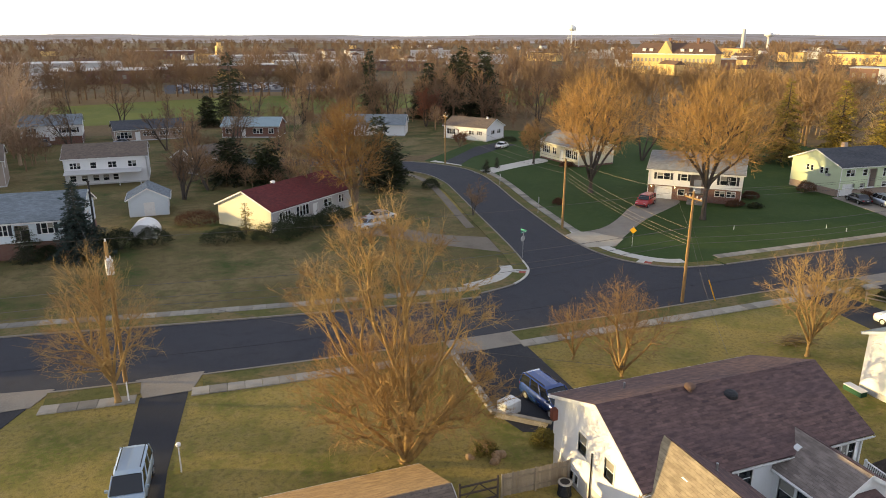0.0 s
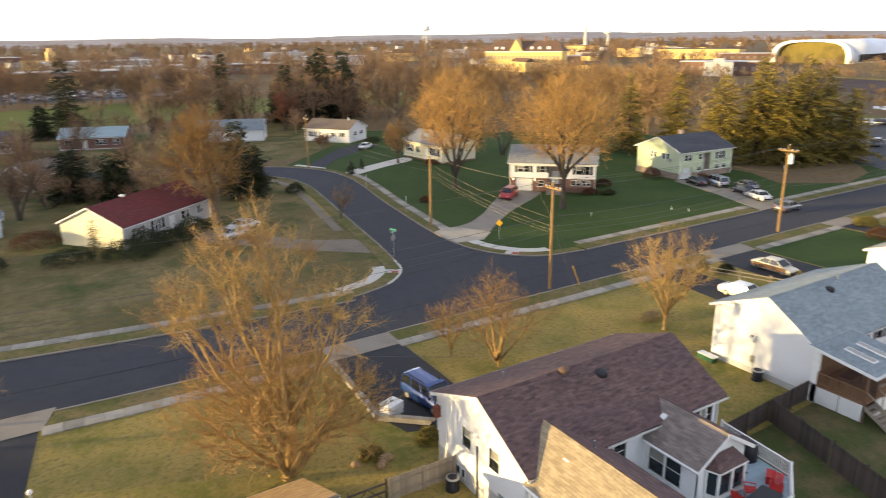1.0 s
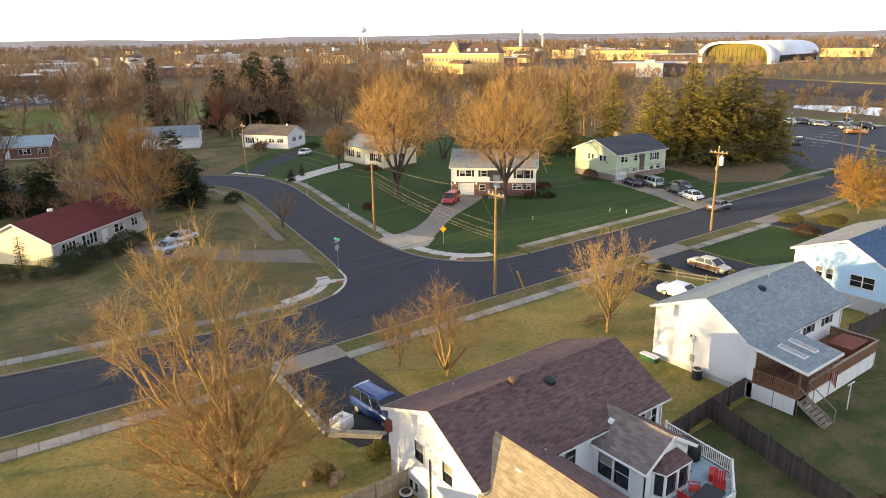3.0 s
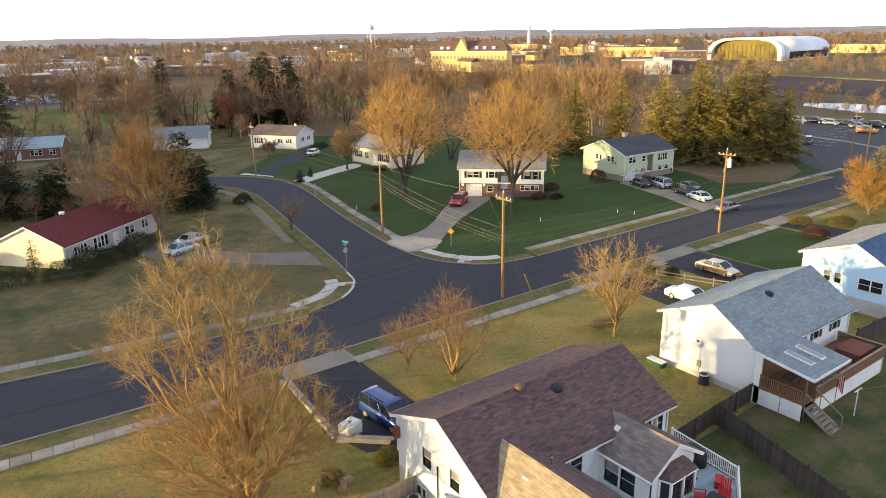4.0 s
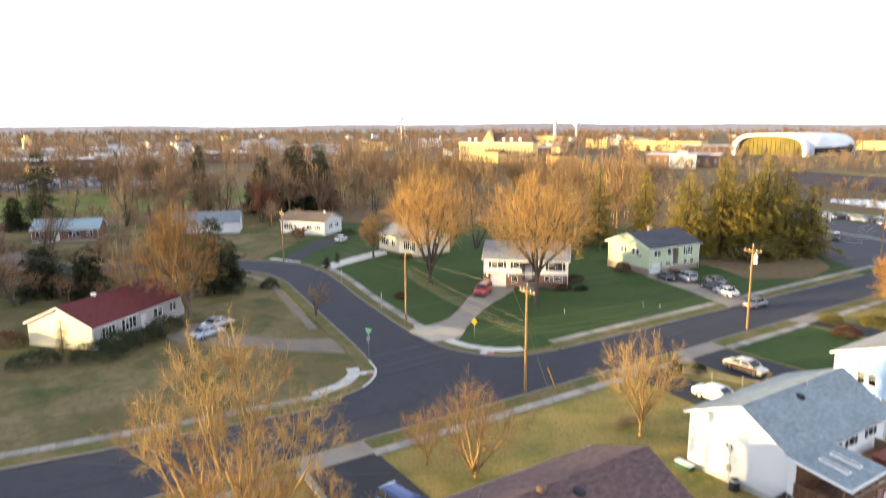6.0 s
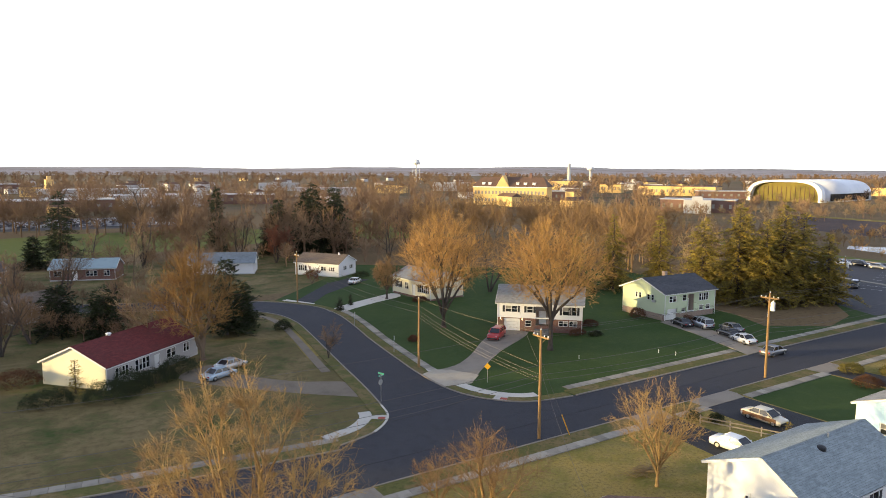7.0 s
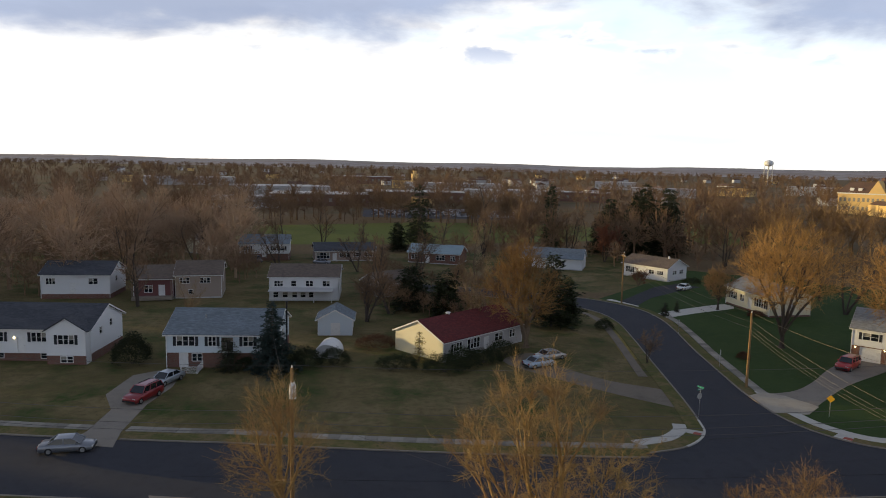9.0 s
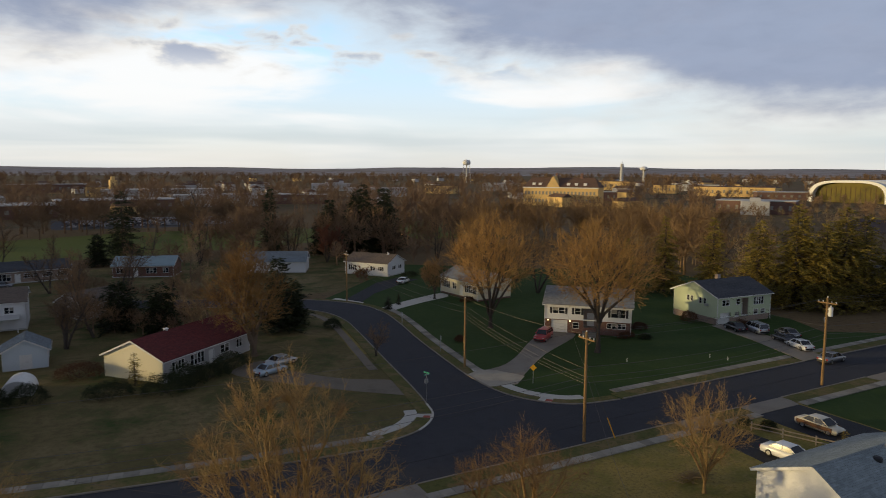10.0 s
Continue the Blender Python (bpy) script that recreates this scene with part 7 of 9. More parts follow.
conifer("blue-green spruce before the pale blue house", at(-56.6, 35.4), 51, 9.2, 6.0, "needle_blue", "spruce", rows=30, clump=0.34, per=11, bare=0.02)
conifer("dark clipped arborvitae beside the entrance", at(-62.2, 36.2), 52, 4.2, 3.2, "needle", "arborvitae", rows=16, clump=0.18, narrow=0.4, bare=0.02)
conifer("small golden evergreen before the cream gable", at(-37.6, 40.0), 53, 4.4, 2.6, "needle_sunlit", "evergreen", rows=12, clump=0.2, per=3, bare=0.15)

shrub("large round clipped dark bush", at(-75.2, 39.6), 1, 2.4, 2.3, 3.2, n=2600, leaf=0.13)
shrub("dark spreading bushes beside the dome", at(-49.0, 38.4), 2, 2.2, 1.7, 1.9, n=1300)
shrub("dark rounded evergreen bush beside the entrance", at(-60.2, 36.8), 25, 1.2, 1.0, 1.3, n=800)
shrub("dark spreading evergreen bush", at(-54.6, 36.6), 26, 2.0, 1.5, 1.9, n=1200)
shrub("dark spreading evergreen bush", at(-52.6, 38.0), 3, 2.0, 1.7, 2.1, n=1400)
shrub("dark low evergreen bush by the cream gable", at(-34.5, 35.2), 4, 3.2, 2.0, 1.9, n=2000)
shrub("dark low evergreen bush by the red-roofed house", at(-28.8, 39.2), 5, 2.8, 1.6, 1.6, n=1500)
shrub("dark low evergreen bush on the lawn edge", at(-40.5, 36.8), 6, 2.8, 1.8, 1.5, n=1500)
shrub("dense dark evergreen bush before the shaded wall", at(-25.6, 42.0), 28, 2.6, 1.6, 1.9, n=1500)
shrub("tall dark bush at the cream gable's corner", at(-32.0, 37.0), 29, 2.4, 1.8, 2.3, n=1600)
shrub("low tangle of brown winter brush behind the dome", at(-43.5, 47.0), 30, 3.0, 2.4, 1.6, "shrub_brown", n=1400)
shrub("round dark bush at the road's bend", at(-5.2, 59.0), 7, 1.5, 1.5, 1.3, n=900)
shrub("low round bush on the green lawn", at(9.3, 40.6), 8, 0.8, 0.8, 0.8, "shrub_brown", n=500)
shrub("dark red barberry bush beside the driveway", at(55.6, 25.2), 9, 1.8, 1.6, 1.4, "shrub_brown", n=1100)
shrub("rounded bush against the green gable wall", at(52.6, 34.0), 10, 1.4, 1.6, 1.6, "shrub_brown", n=900)
shrub("clipped golden-green hedge bush", at(50.8, -4.6), 12, 1.9, 1.4, 0.9, "shrub_gold", n=1000)
shrub("low clipped hedge bush in sun", at(54.5, -8.4), 13, 2.4, 1.6, 1.0, "shrub_gold", n=1100)
shrub("brown leafless garden shrub", at(46.0, -9.0), 14, 1.8, 1.6, 1.1, "shrub_brown", n=900)
shrub("small clipped bush at the driveway", at(19.0, -6.6), 15, 0.8, 0.8, 0.8, "shrub", n=500)
shrub("small bushes beside the corner house", at(40.3, 33.6), 16, 1.6, 1.2, 1.0, "shrub_brown", n=800)
shrub("brown foundation shrubs before the brick base", at(34.2, 30.2), 63, 1.7, 0.9, 0.8, "shrub_brown", n=700)
shrub("low dark foundation bush before the brick base", at(36.2, 28.2), 64, 1.2, 0.8, 0.7, "shrub", n=500)
shrub("low foundation bush at the lit house", at(27.0, 68.5), 17, 1.6, 1.2, 0.9, "shrub_brown", n=700)
shrub("dark foundation bush at the white ranch house", at(31.0, 103.5), 18, 2.4, 1.6, 1.2, "shrub", n=800)
shrub("yellow-green bush by the white ranch house", at(21.5, 112.0), 19, 1.6, 1.4, 1.2, "shrub_gold", n=700)
shrub("low sunlit yellow-green shrub behind the roof", at(-38.6, -19.2), 20, 1.6, 0.6, 0.7, "shrub_gold", n=700)
shrub("gold-brown dry shrub at the tree's foot", at(-35.4, -18.4), 21, 1.7, 0.9, 1.1, "shrub_gold", n=900)
shrub("small green shrub at the house corner", at(-24.6, -17.2), 22, 0.8, 0.7, 0.8, "shrub_gold", n=450)
conifer("small dark conical evergreen on the lawn", at(13.4, 72.3), 54, 2.4, 1.3, "needle", "evergreen", rows=12, clump=0.14, bare=0.02)
conifer("small bushy evergreen at the drive's mouth", at(9.6, 68.8), 55, 2.6, 2.2, "needle", "evergreen", rows=12, clump=0.18, bare=0.02)
outline_tree("orange-leaved small tree by the road in the east", at(63.0, -8.2), 43, (0.5, 0.18, 0.0), [
    dict(lobes=[(0, 0, 3.9, 4.3, 4.1, 2.9, 0.6), (-1.6, 1.4, 6.6, 2.3, 2.1, 2.4, 0.24), (2.2, -1.6, 5.6, 2.3, 2.1, 2.2, 0.16)], tips=800, floor=0.9, forks=[7, 5, 4], parts=[0.5, 0.5, 0.5], r_tip=0.009, per=8, length=0.6, fine=0.019, hold=0.1, hollow=0.5, stray=0.8)], "twig_orange", "bark")
conifer("tall bushy sunlit evergreen in the east", at(70.5, -5.5), 56, 9.0, 6.5, "needle_sunlit", "evergreen", rows=20, clump=0.4, bare=0.04)
bare_tree("bare tan tree between the spruces and the green house", at(83.5, 44.5), 45, 13.0, 3, 0.2, 16, MID, "twig_tan", "bark_grey", 0.022, 2, 0.35)
bare_tree("low rust-brown ornamental tree by the far driveway", at(17.0, 101.0), 44, 3.2, 4, 0.1, 30, SMALL, "twig_red", "bark", 0.02, 2, 0.2)

# ---- utility poles and wires ----


def insulator(parent, x, y, z):
    part("insulator", Shape().tube((x, y, z), (x, y, z + 0.14), 0.05, 0.06, 8).tube((x, y, z + 0.14), (x, y, z + 0.2), 0.035, 0.035, 8), "white_paint", parent)


def utility_pole(label, m, h=11.0, arm=True, transformer=False):
    ob = thing("utility_pole", label, "pole", m, "utility poles")
    part("shaft", Shape().tube((0, 0, 0), (0, 0, h * 0.5), 0.17, 0.145, 12).tube((0, 0, h * 0.5), (0, 0, h), 0.145, 0.115, 12), "pole_wood", ob)
    if arm:
        a = part("crossarm", Shape().box(-0.06, -1.2, h - 0.75, 0.06, 1.2, h - 0.6).tube((0.08, -0.7, h - 0.72), (0.08, 0, h - 1.35), 0.02, 0.02, 6).tube((0.08, 0.7, h - 0.72), (0.08, 0, h - 1.35), 0.02, 0.02, 6), "pole_wood", ob)
        for y in (-1.05, -0.5, 0.5, 1.05):
            insulator(a, 0, y, h - 0.6)
    insulator(ob, 0, 0, h)
    if transformer:
        t = part("transformer", Shape().tube((0.1, -0.42, h - 2.3), (0.1, -0.42, h - 1.25), 0.27, 0.27, 14).tube((0.1, -0.42, h - 1.25), (0.1, -0.42, h - 1.15), 0.27, 0.16, 14), "metal_white", ob, "pale grey pole transformer")
        for k in (-0.12, 0.12):
            insulator(t, 0.1 + k, -0.42, h - 1.15)
        part("bracket", Shape().box(-0.05, -0.3, h - 2.0, 0.05, -0.1, h - 1.9).box(-0.05, -0.3, h - 1.5, 0.05, -0.1, h - 1.4), "metal", ob)
    return ob


POLES = [(-88, 8.0), (-50.0, 1.0), (0, 0), (38.4, 0), (77.0, -1.0), (112, -1)]
utility_pole("brown wooden utility pole with a crossarm", at(0, 0), 11.1, True)
utility_pole("brown wooden utility pole with a crossarm and transformer", at(38.4, 0, 0, 8), 11.2, True, True)
utility_pole("wooden utility pole with a pale transformer in a tree", at(-50.0, 1.0), 11.0, False, True)
utility_pole("plain wooden utility pole beside the side street", at(2.6, 27.8), 9.6, False)
utility_pole("dark wooden utility pole at the bend", at(5.6, 80.6), 10.2, True)
utility_pole("wooden utility pole along the street", at(77.0, -1.0), 11.0, True)
utility_pole("wooden utility pole beside the parking lot", at(110, 15.5), 10.0, True)
utility_pole("wooden utility pole beside the parking lot", at(104, 24.0), 9.0, False, True)
utility_pole("wooden utility pole along the street", at(-88, 8.0), 11.0, False)


def wire(label, a, b, sag, r=0.012, mat="wire", name="cable", n=14):
    a, b = Vector(a), Vector(b)
    pts = [a.lerp(b, i / n) - Vector((0, 0, 4 * sag * (i / n) * (1 - i / n))) for i in range(n + 1)]
    q = (b - a).to_track_quat("Z", "Y")
    s = Shape().loft([[p + q @ Vector((r * math.cos(i * 1.2566), r * math.sin(i * 1.2566), 0)) for i in range(5)] for p in pts])
    return solid(name, s, mat, label, "cable", group="overhead cables")


for (x0, y0), (x1, y1) in zip(POLES[:-1], POLES[1:]):
    for dy, z, sag in ((0, 11.2, 0.5), (0, 7.6, 0.7), (0, 6.6, 0.8), (0, 6.0, 0.8)):
        wire("thin dark overhead cable sagging between poles", (x0, y0 + dy, z), (x1, y1 + dy, z), sag, 0.014 if z > 8 else 0.02)
    if x0 >= 0:
        for dy in (-1.05, 1.05):
            wire("thin dark overhead cable sagging between poles", (x0, y0 + dy, 10.7), (x1, y1 + dy, 10.7), 0.5)
for z0, z1, sag in ((10.9, 9.6, 0.5), (7.4, 8.6, 0.5), (6.6, 7.9, 0.6), (6.2, 7.4, 0.6), (5.9, 7.0, 0.6)):
    wire("sunlit overhead cable crossing the lawn", (0, 0, z0), (2.6, 27.8, z1), sag, 0.011, "wire_lit")
for z0, z1 in ((9.5, 10.0), (8.4, 8.4), (7.6, 7.4)):
    wire("thin overhead cable along the side street", (2.6, 27.8, z0), (5.6, 80.6, z1), 0.9, 0.016, "wire")
wire("thin service cable to the corner house", (0, 0, 7.4), (28.5, 39.0, 5.2), 0.9, 0.009, "wire_lit")
wire("thin service cable to the white house", (0, 0, 7.2), (-12, -18.7, 4.9), 0.5, 0.012)
wire("thin service cable to the white house", (-50, 1, 7.6), (-19.5, -18.2, 5.0), 0.7, 0.012)
wire("thin service cable to the pale blue house", (-50, 1, 7.6), (-57, 38, 5.0), 0.7, 0.012)
wire("thin service cable to the green house", (38.4, 0, 7.6), (57, 30, 5.0), 0.7, 0.012)
guy = thing("guy_wire", "steel guy wire with a yellow guard at the ground", "guy wire")
part("strand", Shape().tube((0.1, 0, 8.0), (3.2, -1.0, 0.0), 0.012, 0.012, 5), "wire", guy)
part("guard", Shape().tube((2.33, -0.72, 2.25), (3.17, -0.99, 0.08), 0.055, 0.055, 6), "yellow_sign", guy, "yellow plastic guard")

# ---- signs and posts ----


def post_sign(name, label, m, h, plates):
    ob = thing(name, label, "sign", m)
    part("post", Shape().tube((0, 0, 0), (0, 0, h), 0.035, 0.035, 8), "metal", ob)
    for pname, shape, mat in plates:
        part(pname, shape, mat, ob)
    return ob


octagon = [(0.36 * math.cos(radians(22.5 + 45 * i)), 0.36 * math.sin(radians(22.5 + 45 * i))) for i in range(8)]
o = post_sign("stop_sign", "back of an octagonal road sign under green street-name blades", at(-8.2, 18.2, 0, 20), 3.3, [
    ("plate", Shape().add([(x, 0.045, 2.35 + z) for x, z in octagon] + [(x, 0.06, 2.35 + z) for x, z in octagon], [tuple(range(8)), tuple(range(15, 7, -1))] + [(i, 8 + i, 8 + (i + 1) % 8, (i + 1) % 8) for i in range(8)]), "grey_sign"),
    ("blade", Shape().box(-0.45, -0.01, 3.05, 0.45, 0.01, 3.25), "green_sign"), ("blade", Shape().box(-0.01, -0.45, 3.28, 0.01, 0.45, 3.48), "green_sign")])
for bx in (-0.3, -0.05, 0.2):
    part("lettering", Shape().box(bx, -0.016, 3.1, bx + 0.17, -0.0105, 3.2), "white_paint", o.children[2])
dia = [(0.43, 0), (0, 0.43), (-0.43, 0), (0, -0.43)]
post_sign("warning_sign", "yellow diamond warning sign on a thin post", at(6.6, 17.6, 0, -35), 2.6, [("plate", Shape().add([(x, -0.045, 2.1 + z) for x, z in dia] + [(x, -0.06, 2.1 + z) for x, z in dia], [(0, 1, 2, 3), (7, 6, 5, 4)] + [(i, 4 + i, 4 + (i + 1) % 4, (i + 1) % 4) for i in range(4)]), "yellow_sign")])
for x, y in ((6.0, 55.0), (3.6, 36.6)):
    post_sign("parking_sign", "small white road sign on a thin post", at(x, y, 0, 70), 2.5, [("plate", Shape().box(-0.22, -0.055, 1.85, 0.22, -0.04, 2.45), "white_paint"), ("lettering", Shape().box(-0.14, -0.06, 2.2, 0.14, -0.056, 2.28), "dark"), ("lettering", Shape().box(-0.14, -0.06, 2.0, 0.14, -0.056, 2.06), "dark")])
lp = thing("lamp_post", "short white garden lamp post with a round globe", "lamp post", at(-46.2, -12.4))
part("post", Shape().tube((0, 0, 0), (0, 0, 1.75), 0.05, 0.04, 8), "white_paint", lp)
part("globe", Shape().tube((0, 0, 1.75), (0, 0, 1.83), 0.08, 0.15, 10).tube((0, 0, 1.83), (0, 0, 1.95), 0.15, 0.15, 10).tube((0, 0, 1.95), (0, 0, 2.04), 0.15, 0.07, 10), "white_paint", lp)
solid("marker_post", Shape().tube((0, 0, 0), (0, 0, 1.5), 0.05, 0.05, 8).tube((0, 0, 1.5), (0, 0, 1.6), 0.05, 0.02, 8), "white_paint", "thin white marker post beside the street tree", "post", m=at(-49.6, -2.3))
for x, y in ((24.2, 19.5), (36.4, 15.6), (37.5, 13.4)):
    solid("utility_marker", Shape().tube((0, 0, 0), (0, 0, 0.5), 0.035, 0.035, 8).tube((0, 0, 0.5), (0, 0, 0.56), 0.045, 0.02, 8), "white_paint", "small white marker on the lawn", "marker", m=at(x, y))
sl = thing("street_light", "cobra-head street light on a wooden pole arm", "street light", at(38.4, 0))
part("arm", Shape().tube((0, 0.1, 7.9), (1.2, 1.0, 8.3), 0.03, 0.03, 6).tube((1.2, 1.0, 8.3), (3.8, 2.2, 8.35), 0.03, 0.03, 6), "metal", sl)
part("head", Shape().tube((3.7, 2.15, 8.35), (4.3, 2.4, 8.33), 0.08, 0.14, 8), "metal_white", sl)

# ---- walls, fences, yard things ----
wall = thing("retaining_wall", "low pale block retaining wall along a driveway", "wall")


def block_run(parent, a, b, h, t=0.32):
    a, b = Vector((*a, 0)), Vector((*b, 0))
    d = b - a
    m = Matrix.Translation(a) @ Matrix.Rotation(math.atan2(d.y, d.x), 4, "Z")
    n = int(d.length / 0.45)
    me = Shape().box(0.006, -t / 2, 0, 0.444, t / 2, 0.19).mesh("block")
    me.materials.append(M["stone_wall"])
    cap = Shape().box(0.004, -t / 2 - 0.03, 0, 0.446, t / 2 + 0.03, 0.07).mesh("cap_stone")
    cap.materials.append(M["concrete"])
    rows = int(h / 0.2)
    for k in range(rows):
        for i in range(n):
            part("block", me, "stone_wall", parent, m=m @ Matrix.Translation((i * 0.45 + (0.1 if k % 2 else 0), random.uniform(-0.008, 0.008), k * 0.2)))
    for i in range(n + 1):
        part("cap_stone", cap, "concrete", parent, m=m @ Matrix.Translation((i * 0.45 - 0.1, 0, rows * 0.2)))


block_run(wall, (-25.4, -3.4), (-26.1, -13.0), 0.6)
block_run(wall, (-26.1, -13.1), (-23.4, -15.6), 0.6)
pallet_box = thing("covered_stack", "white plastic-wrapped stack standing on the driveway", "crate", at(-25.0, -13.0, 0.05, 20) @ Matrix.Scale(0.85, 4))
st = Shape()
for k, (z0, z1, w, d) in enumerate([(0.12, 0.45, 0.8, 0.62), (0.47, 0.8, 0.82, 0.64), (0.82, 1.08, 0.8, 0.62)]):
    st.prism([(-w, -d + 0.08), (-w + 0.08, -d), (w - 0.08, -d), (w, -d + 0.08), (w, d - 0.08), (w - 0.08, d), (-w + 0.08, d), (-w, d - 0.08)], z0, z1)
st.add([(-0.78, -0.6, 1.08), (0.78, -0.6, 1.08), (0.78, 0.6, 1.08), (-0.78, 0.6, 1.08), (-0.6, -0.4, 1.17), (0.6, -0.42, 1.14), (0.58, 0.4, 1.18), (-0.6, 0.42, 1.15)], [(0, 1, 5, 4), (1, 2, 6, 5), (2, 3, 7, 6), (3, 0, 4, 7), (4, 5, 6, 7)])
part("wrapping", st, "white_paint", pallet_box)
part("lettering", Shape().box(-0.2, -0.04, 1.185, 0.2, 0.04, 1.19).box(-0.05, -0.15, 1.185, 0.05, 0.15, 1.191), "black", pallet_box)
part("pallet", Shape().box(-0.8, -0.6, 0, 0.8, -0.45, 0.12).box(-0.8, -0.1, 0, 0.8, 0.1, 0.12).box(-0.8, 0.45, 0, 0.8, 0.6, 0.12), "timber", pallet_box)


def board_fence(label, pts, h=1.7, gap=0.155, mat="fence_wood"):
    ob = thing("fence", label, "fence")
    me = Shape().add([(0, -0.012, 0.04), (0.14, -0.012, 0.04), (0.14, 0.012, 0.04), (0, 0.012, 0.04), (0, -0.012, h - 0.05), (0.14, -0.012, h - 0.05), (0.14, 0.012, h - 0.05), (0, 0.012, h - 0.05), (0.035, -0.012, h), (0.105, -0.012, h), (0.105, 0.012, h), (0.035, 0.012, h)],
                     [(0, 3, 2, 1), (0, 1, 5, 4), (1, 2, 6, 5), (2, 3, 7, 6), (3, 0, 4, 7), (4, 5, 9, 8), (5, 6, 10, 9), (6, 7, 11, 10), (7, 4, 8, 11), (8, 9, 10, 11)]).mesh("board")
    me.materials.append(M[mat])
    for a, b in zip(pts[:-1], pts[1:]):
        a, b = Vector((*a, 0)), Vector((*b, 0))
        d = b - a
        m = Matrix.Translation(a) @ Matrix.Rotation(math.atan2(d.y, d.x), 4, "Z")
        n = int(d.length / gap)
        for i in range(n):
            part("board", me, mat, ob, m=m @ Matrix.Translation((i * gap, random.uniform(-0.006, 0.006), random.uniform(-0.03, 0.02))))
        part("rail", Shape().box(0, 0.014, 0.35, d.length, 0.06, 0.44).box(0, 0.014, h - 0.4, d.length, 0.06, h - 0.31), mat, ob, m=m)
        k = max(1, round(d.length / 2.4))
        for i in range(k + 1):
            part("post", Shape().box(-0.05, 0.06, 0, 0.05, 0.16, h + 0.08), mat, ob, m=m @ Matrix.Translation((d.length * i / k, 0, 0)))
    return ob


board_fence("weathered dark board fence between two back yards", [(0.7, -27.1), (-4.4, -27.3), (-9.7, -27.6)], 1.55)
board_fence("long dark brown board fence down the yard", [(-4.4, -27.45), (-6.0, -32.4), (-9.8, -44)], 1.7)
board_fence("dark board fence behind the grey-roofed house", [(15.8, -27.6), (23.8, -27.9)], 1.7)
board_fence("grey-brown board fence joined to the white gable", [(-25.2, -21.2), (-29.4, -21.1)], 1.5, mat="timber")
rail_fence = thing("rail_fence", "low two-rail timber fence between the driveways", "fence", at(17.2, -6.0, 0, -68))
for k in range(4):
    part("post", Shape().box(k * 3 - 0.06, -0.06, 0, k * 3 + 0.06, 0.06, 1.0), "timber", rail_fence)
for z in (0.35, 0.75):
    part("rail", Shape().box(-0.1, -0.1, z, 9.1, -0.062, z + 0.13), "timber", rail_fence)
shrub("small rounded evergreen beside the rail fence", at(17.6, -4.8), 27, 0.7, 0.7, 0.9, "shrub", n=400)
conifer("small pointed golden evergreen at the driveway's edge", at(20.8, -13.6), 57, 1.9, 1.2, "needle_sunlit", "evergreen", rows=10, clump=0.14, bare=0.02)

gate = thing("garden_gate", "dark timber gate with cross braces in the side yard", "gate", at(-29.55, -21.1, 0, 180))
part("gate_frame", Shape().box(0, -0.03, 0.1, 2.4, 0.03, 0.2).box(0, -0.03, 0.7, 2.4, 0.03, 0.8).box(0, -0.03, 1.2, 2.4, 0.03, 1.3).box(0, -0.04, 0, 0.1, 0.04, 1.5).box(2.3, -0.04, 0, 2.4, 0.04, 1.5), "fence_wood", gate)
part("brace", Shape().tube((0.1, 0, 0.2), (1.2, 0, 1.25), 0.03, 0.03, 6).tube((2.3, 0, 0.2), (1.2, 0, 1.25), 0.03, 0.03, 6), "fence_wood", gate)

for a, b in (((-29.85, -21.4), (-29.45, -25.5)), ((-29.45, -25.5), (-29.25, -30.4))):
    solid("garden_edging", ribbon([a, b], [(a[0] + 0.14, a[1]), (b[0] + 0.14, b[1])], 0.0, 0.2), "fence_wood", "dark timber edging along the mulch bed", "edging")
ac = thing("air_conditioner", "dark round outdoor air-conditioning unit by the gable wall", "air conditioner", at(-25.9, -22.1))
rings = []
for k in range(20):
    r = 0.42 if k < 2 else (0.38 if k % 2 else 0.355)
    rings.append([(r * math.cos(2 * math.pi * i / 16), r * math.sin(2 * math.pi * i / 16), 0.08 * k if k < 2 else 0.08 + (k - 1) * 0.0375) for i in range(16)])
acs = Shape().loft(rings)
part("casing", acs, "black", ac)
part("top", Shape().tube((0, 0, 0.78), (0, 0, 0.83), 0.42, 0.40, 16), "metal", ac)
part("grille", Shape().tube((0, 0, 0.831), (0, 0, 0.845), 0.28, 0.28, 16), "black", ac)
copy_thing(ac, at(0.1, -23.4))
pal = thing("pallet", "wooden pallet leaning against the back wall", "pallet", Matrix.Translation((-25.6, -25.6, 0.02)) @ Matrix.Rotation(radians(-88), 4, "Z") @ Matrix.Rotation(radians(68), 4, "X"))
for k in range(6):
    part("slat", Shape().box(k * 0.2, 0, 0.09, k * 0.2 + 0.13, 1.2, 0.11), "timber", pal)
for k in range(3):
    part("runner", Shape().box(0, k * 0.55, 0, 1.13, k * 0.55 + 0.09, 0.088), "timber", pal)

# deck furniture (deck surface at 1.185)
DK = Matrix.Translation((H1_X0, H1_Y0, 1.187))


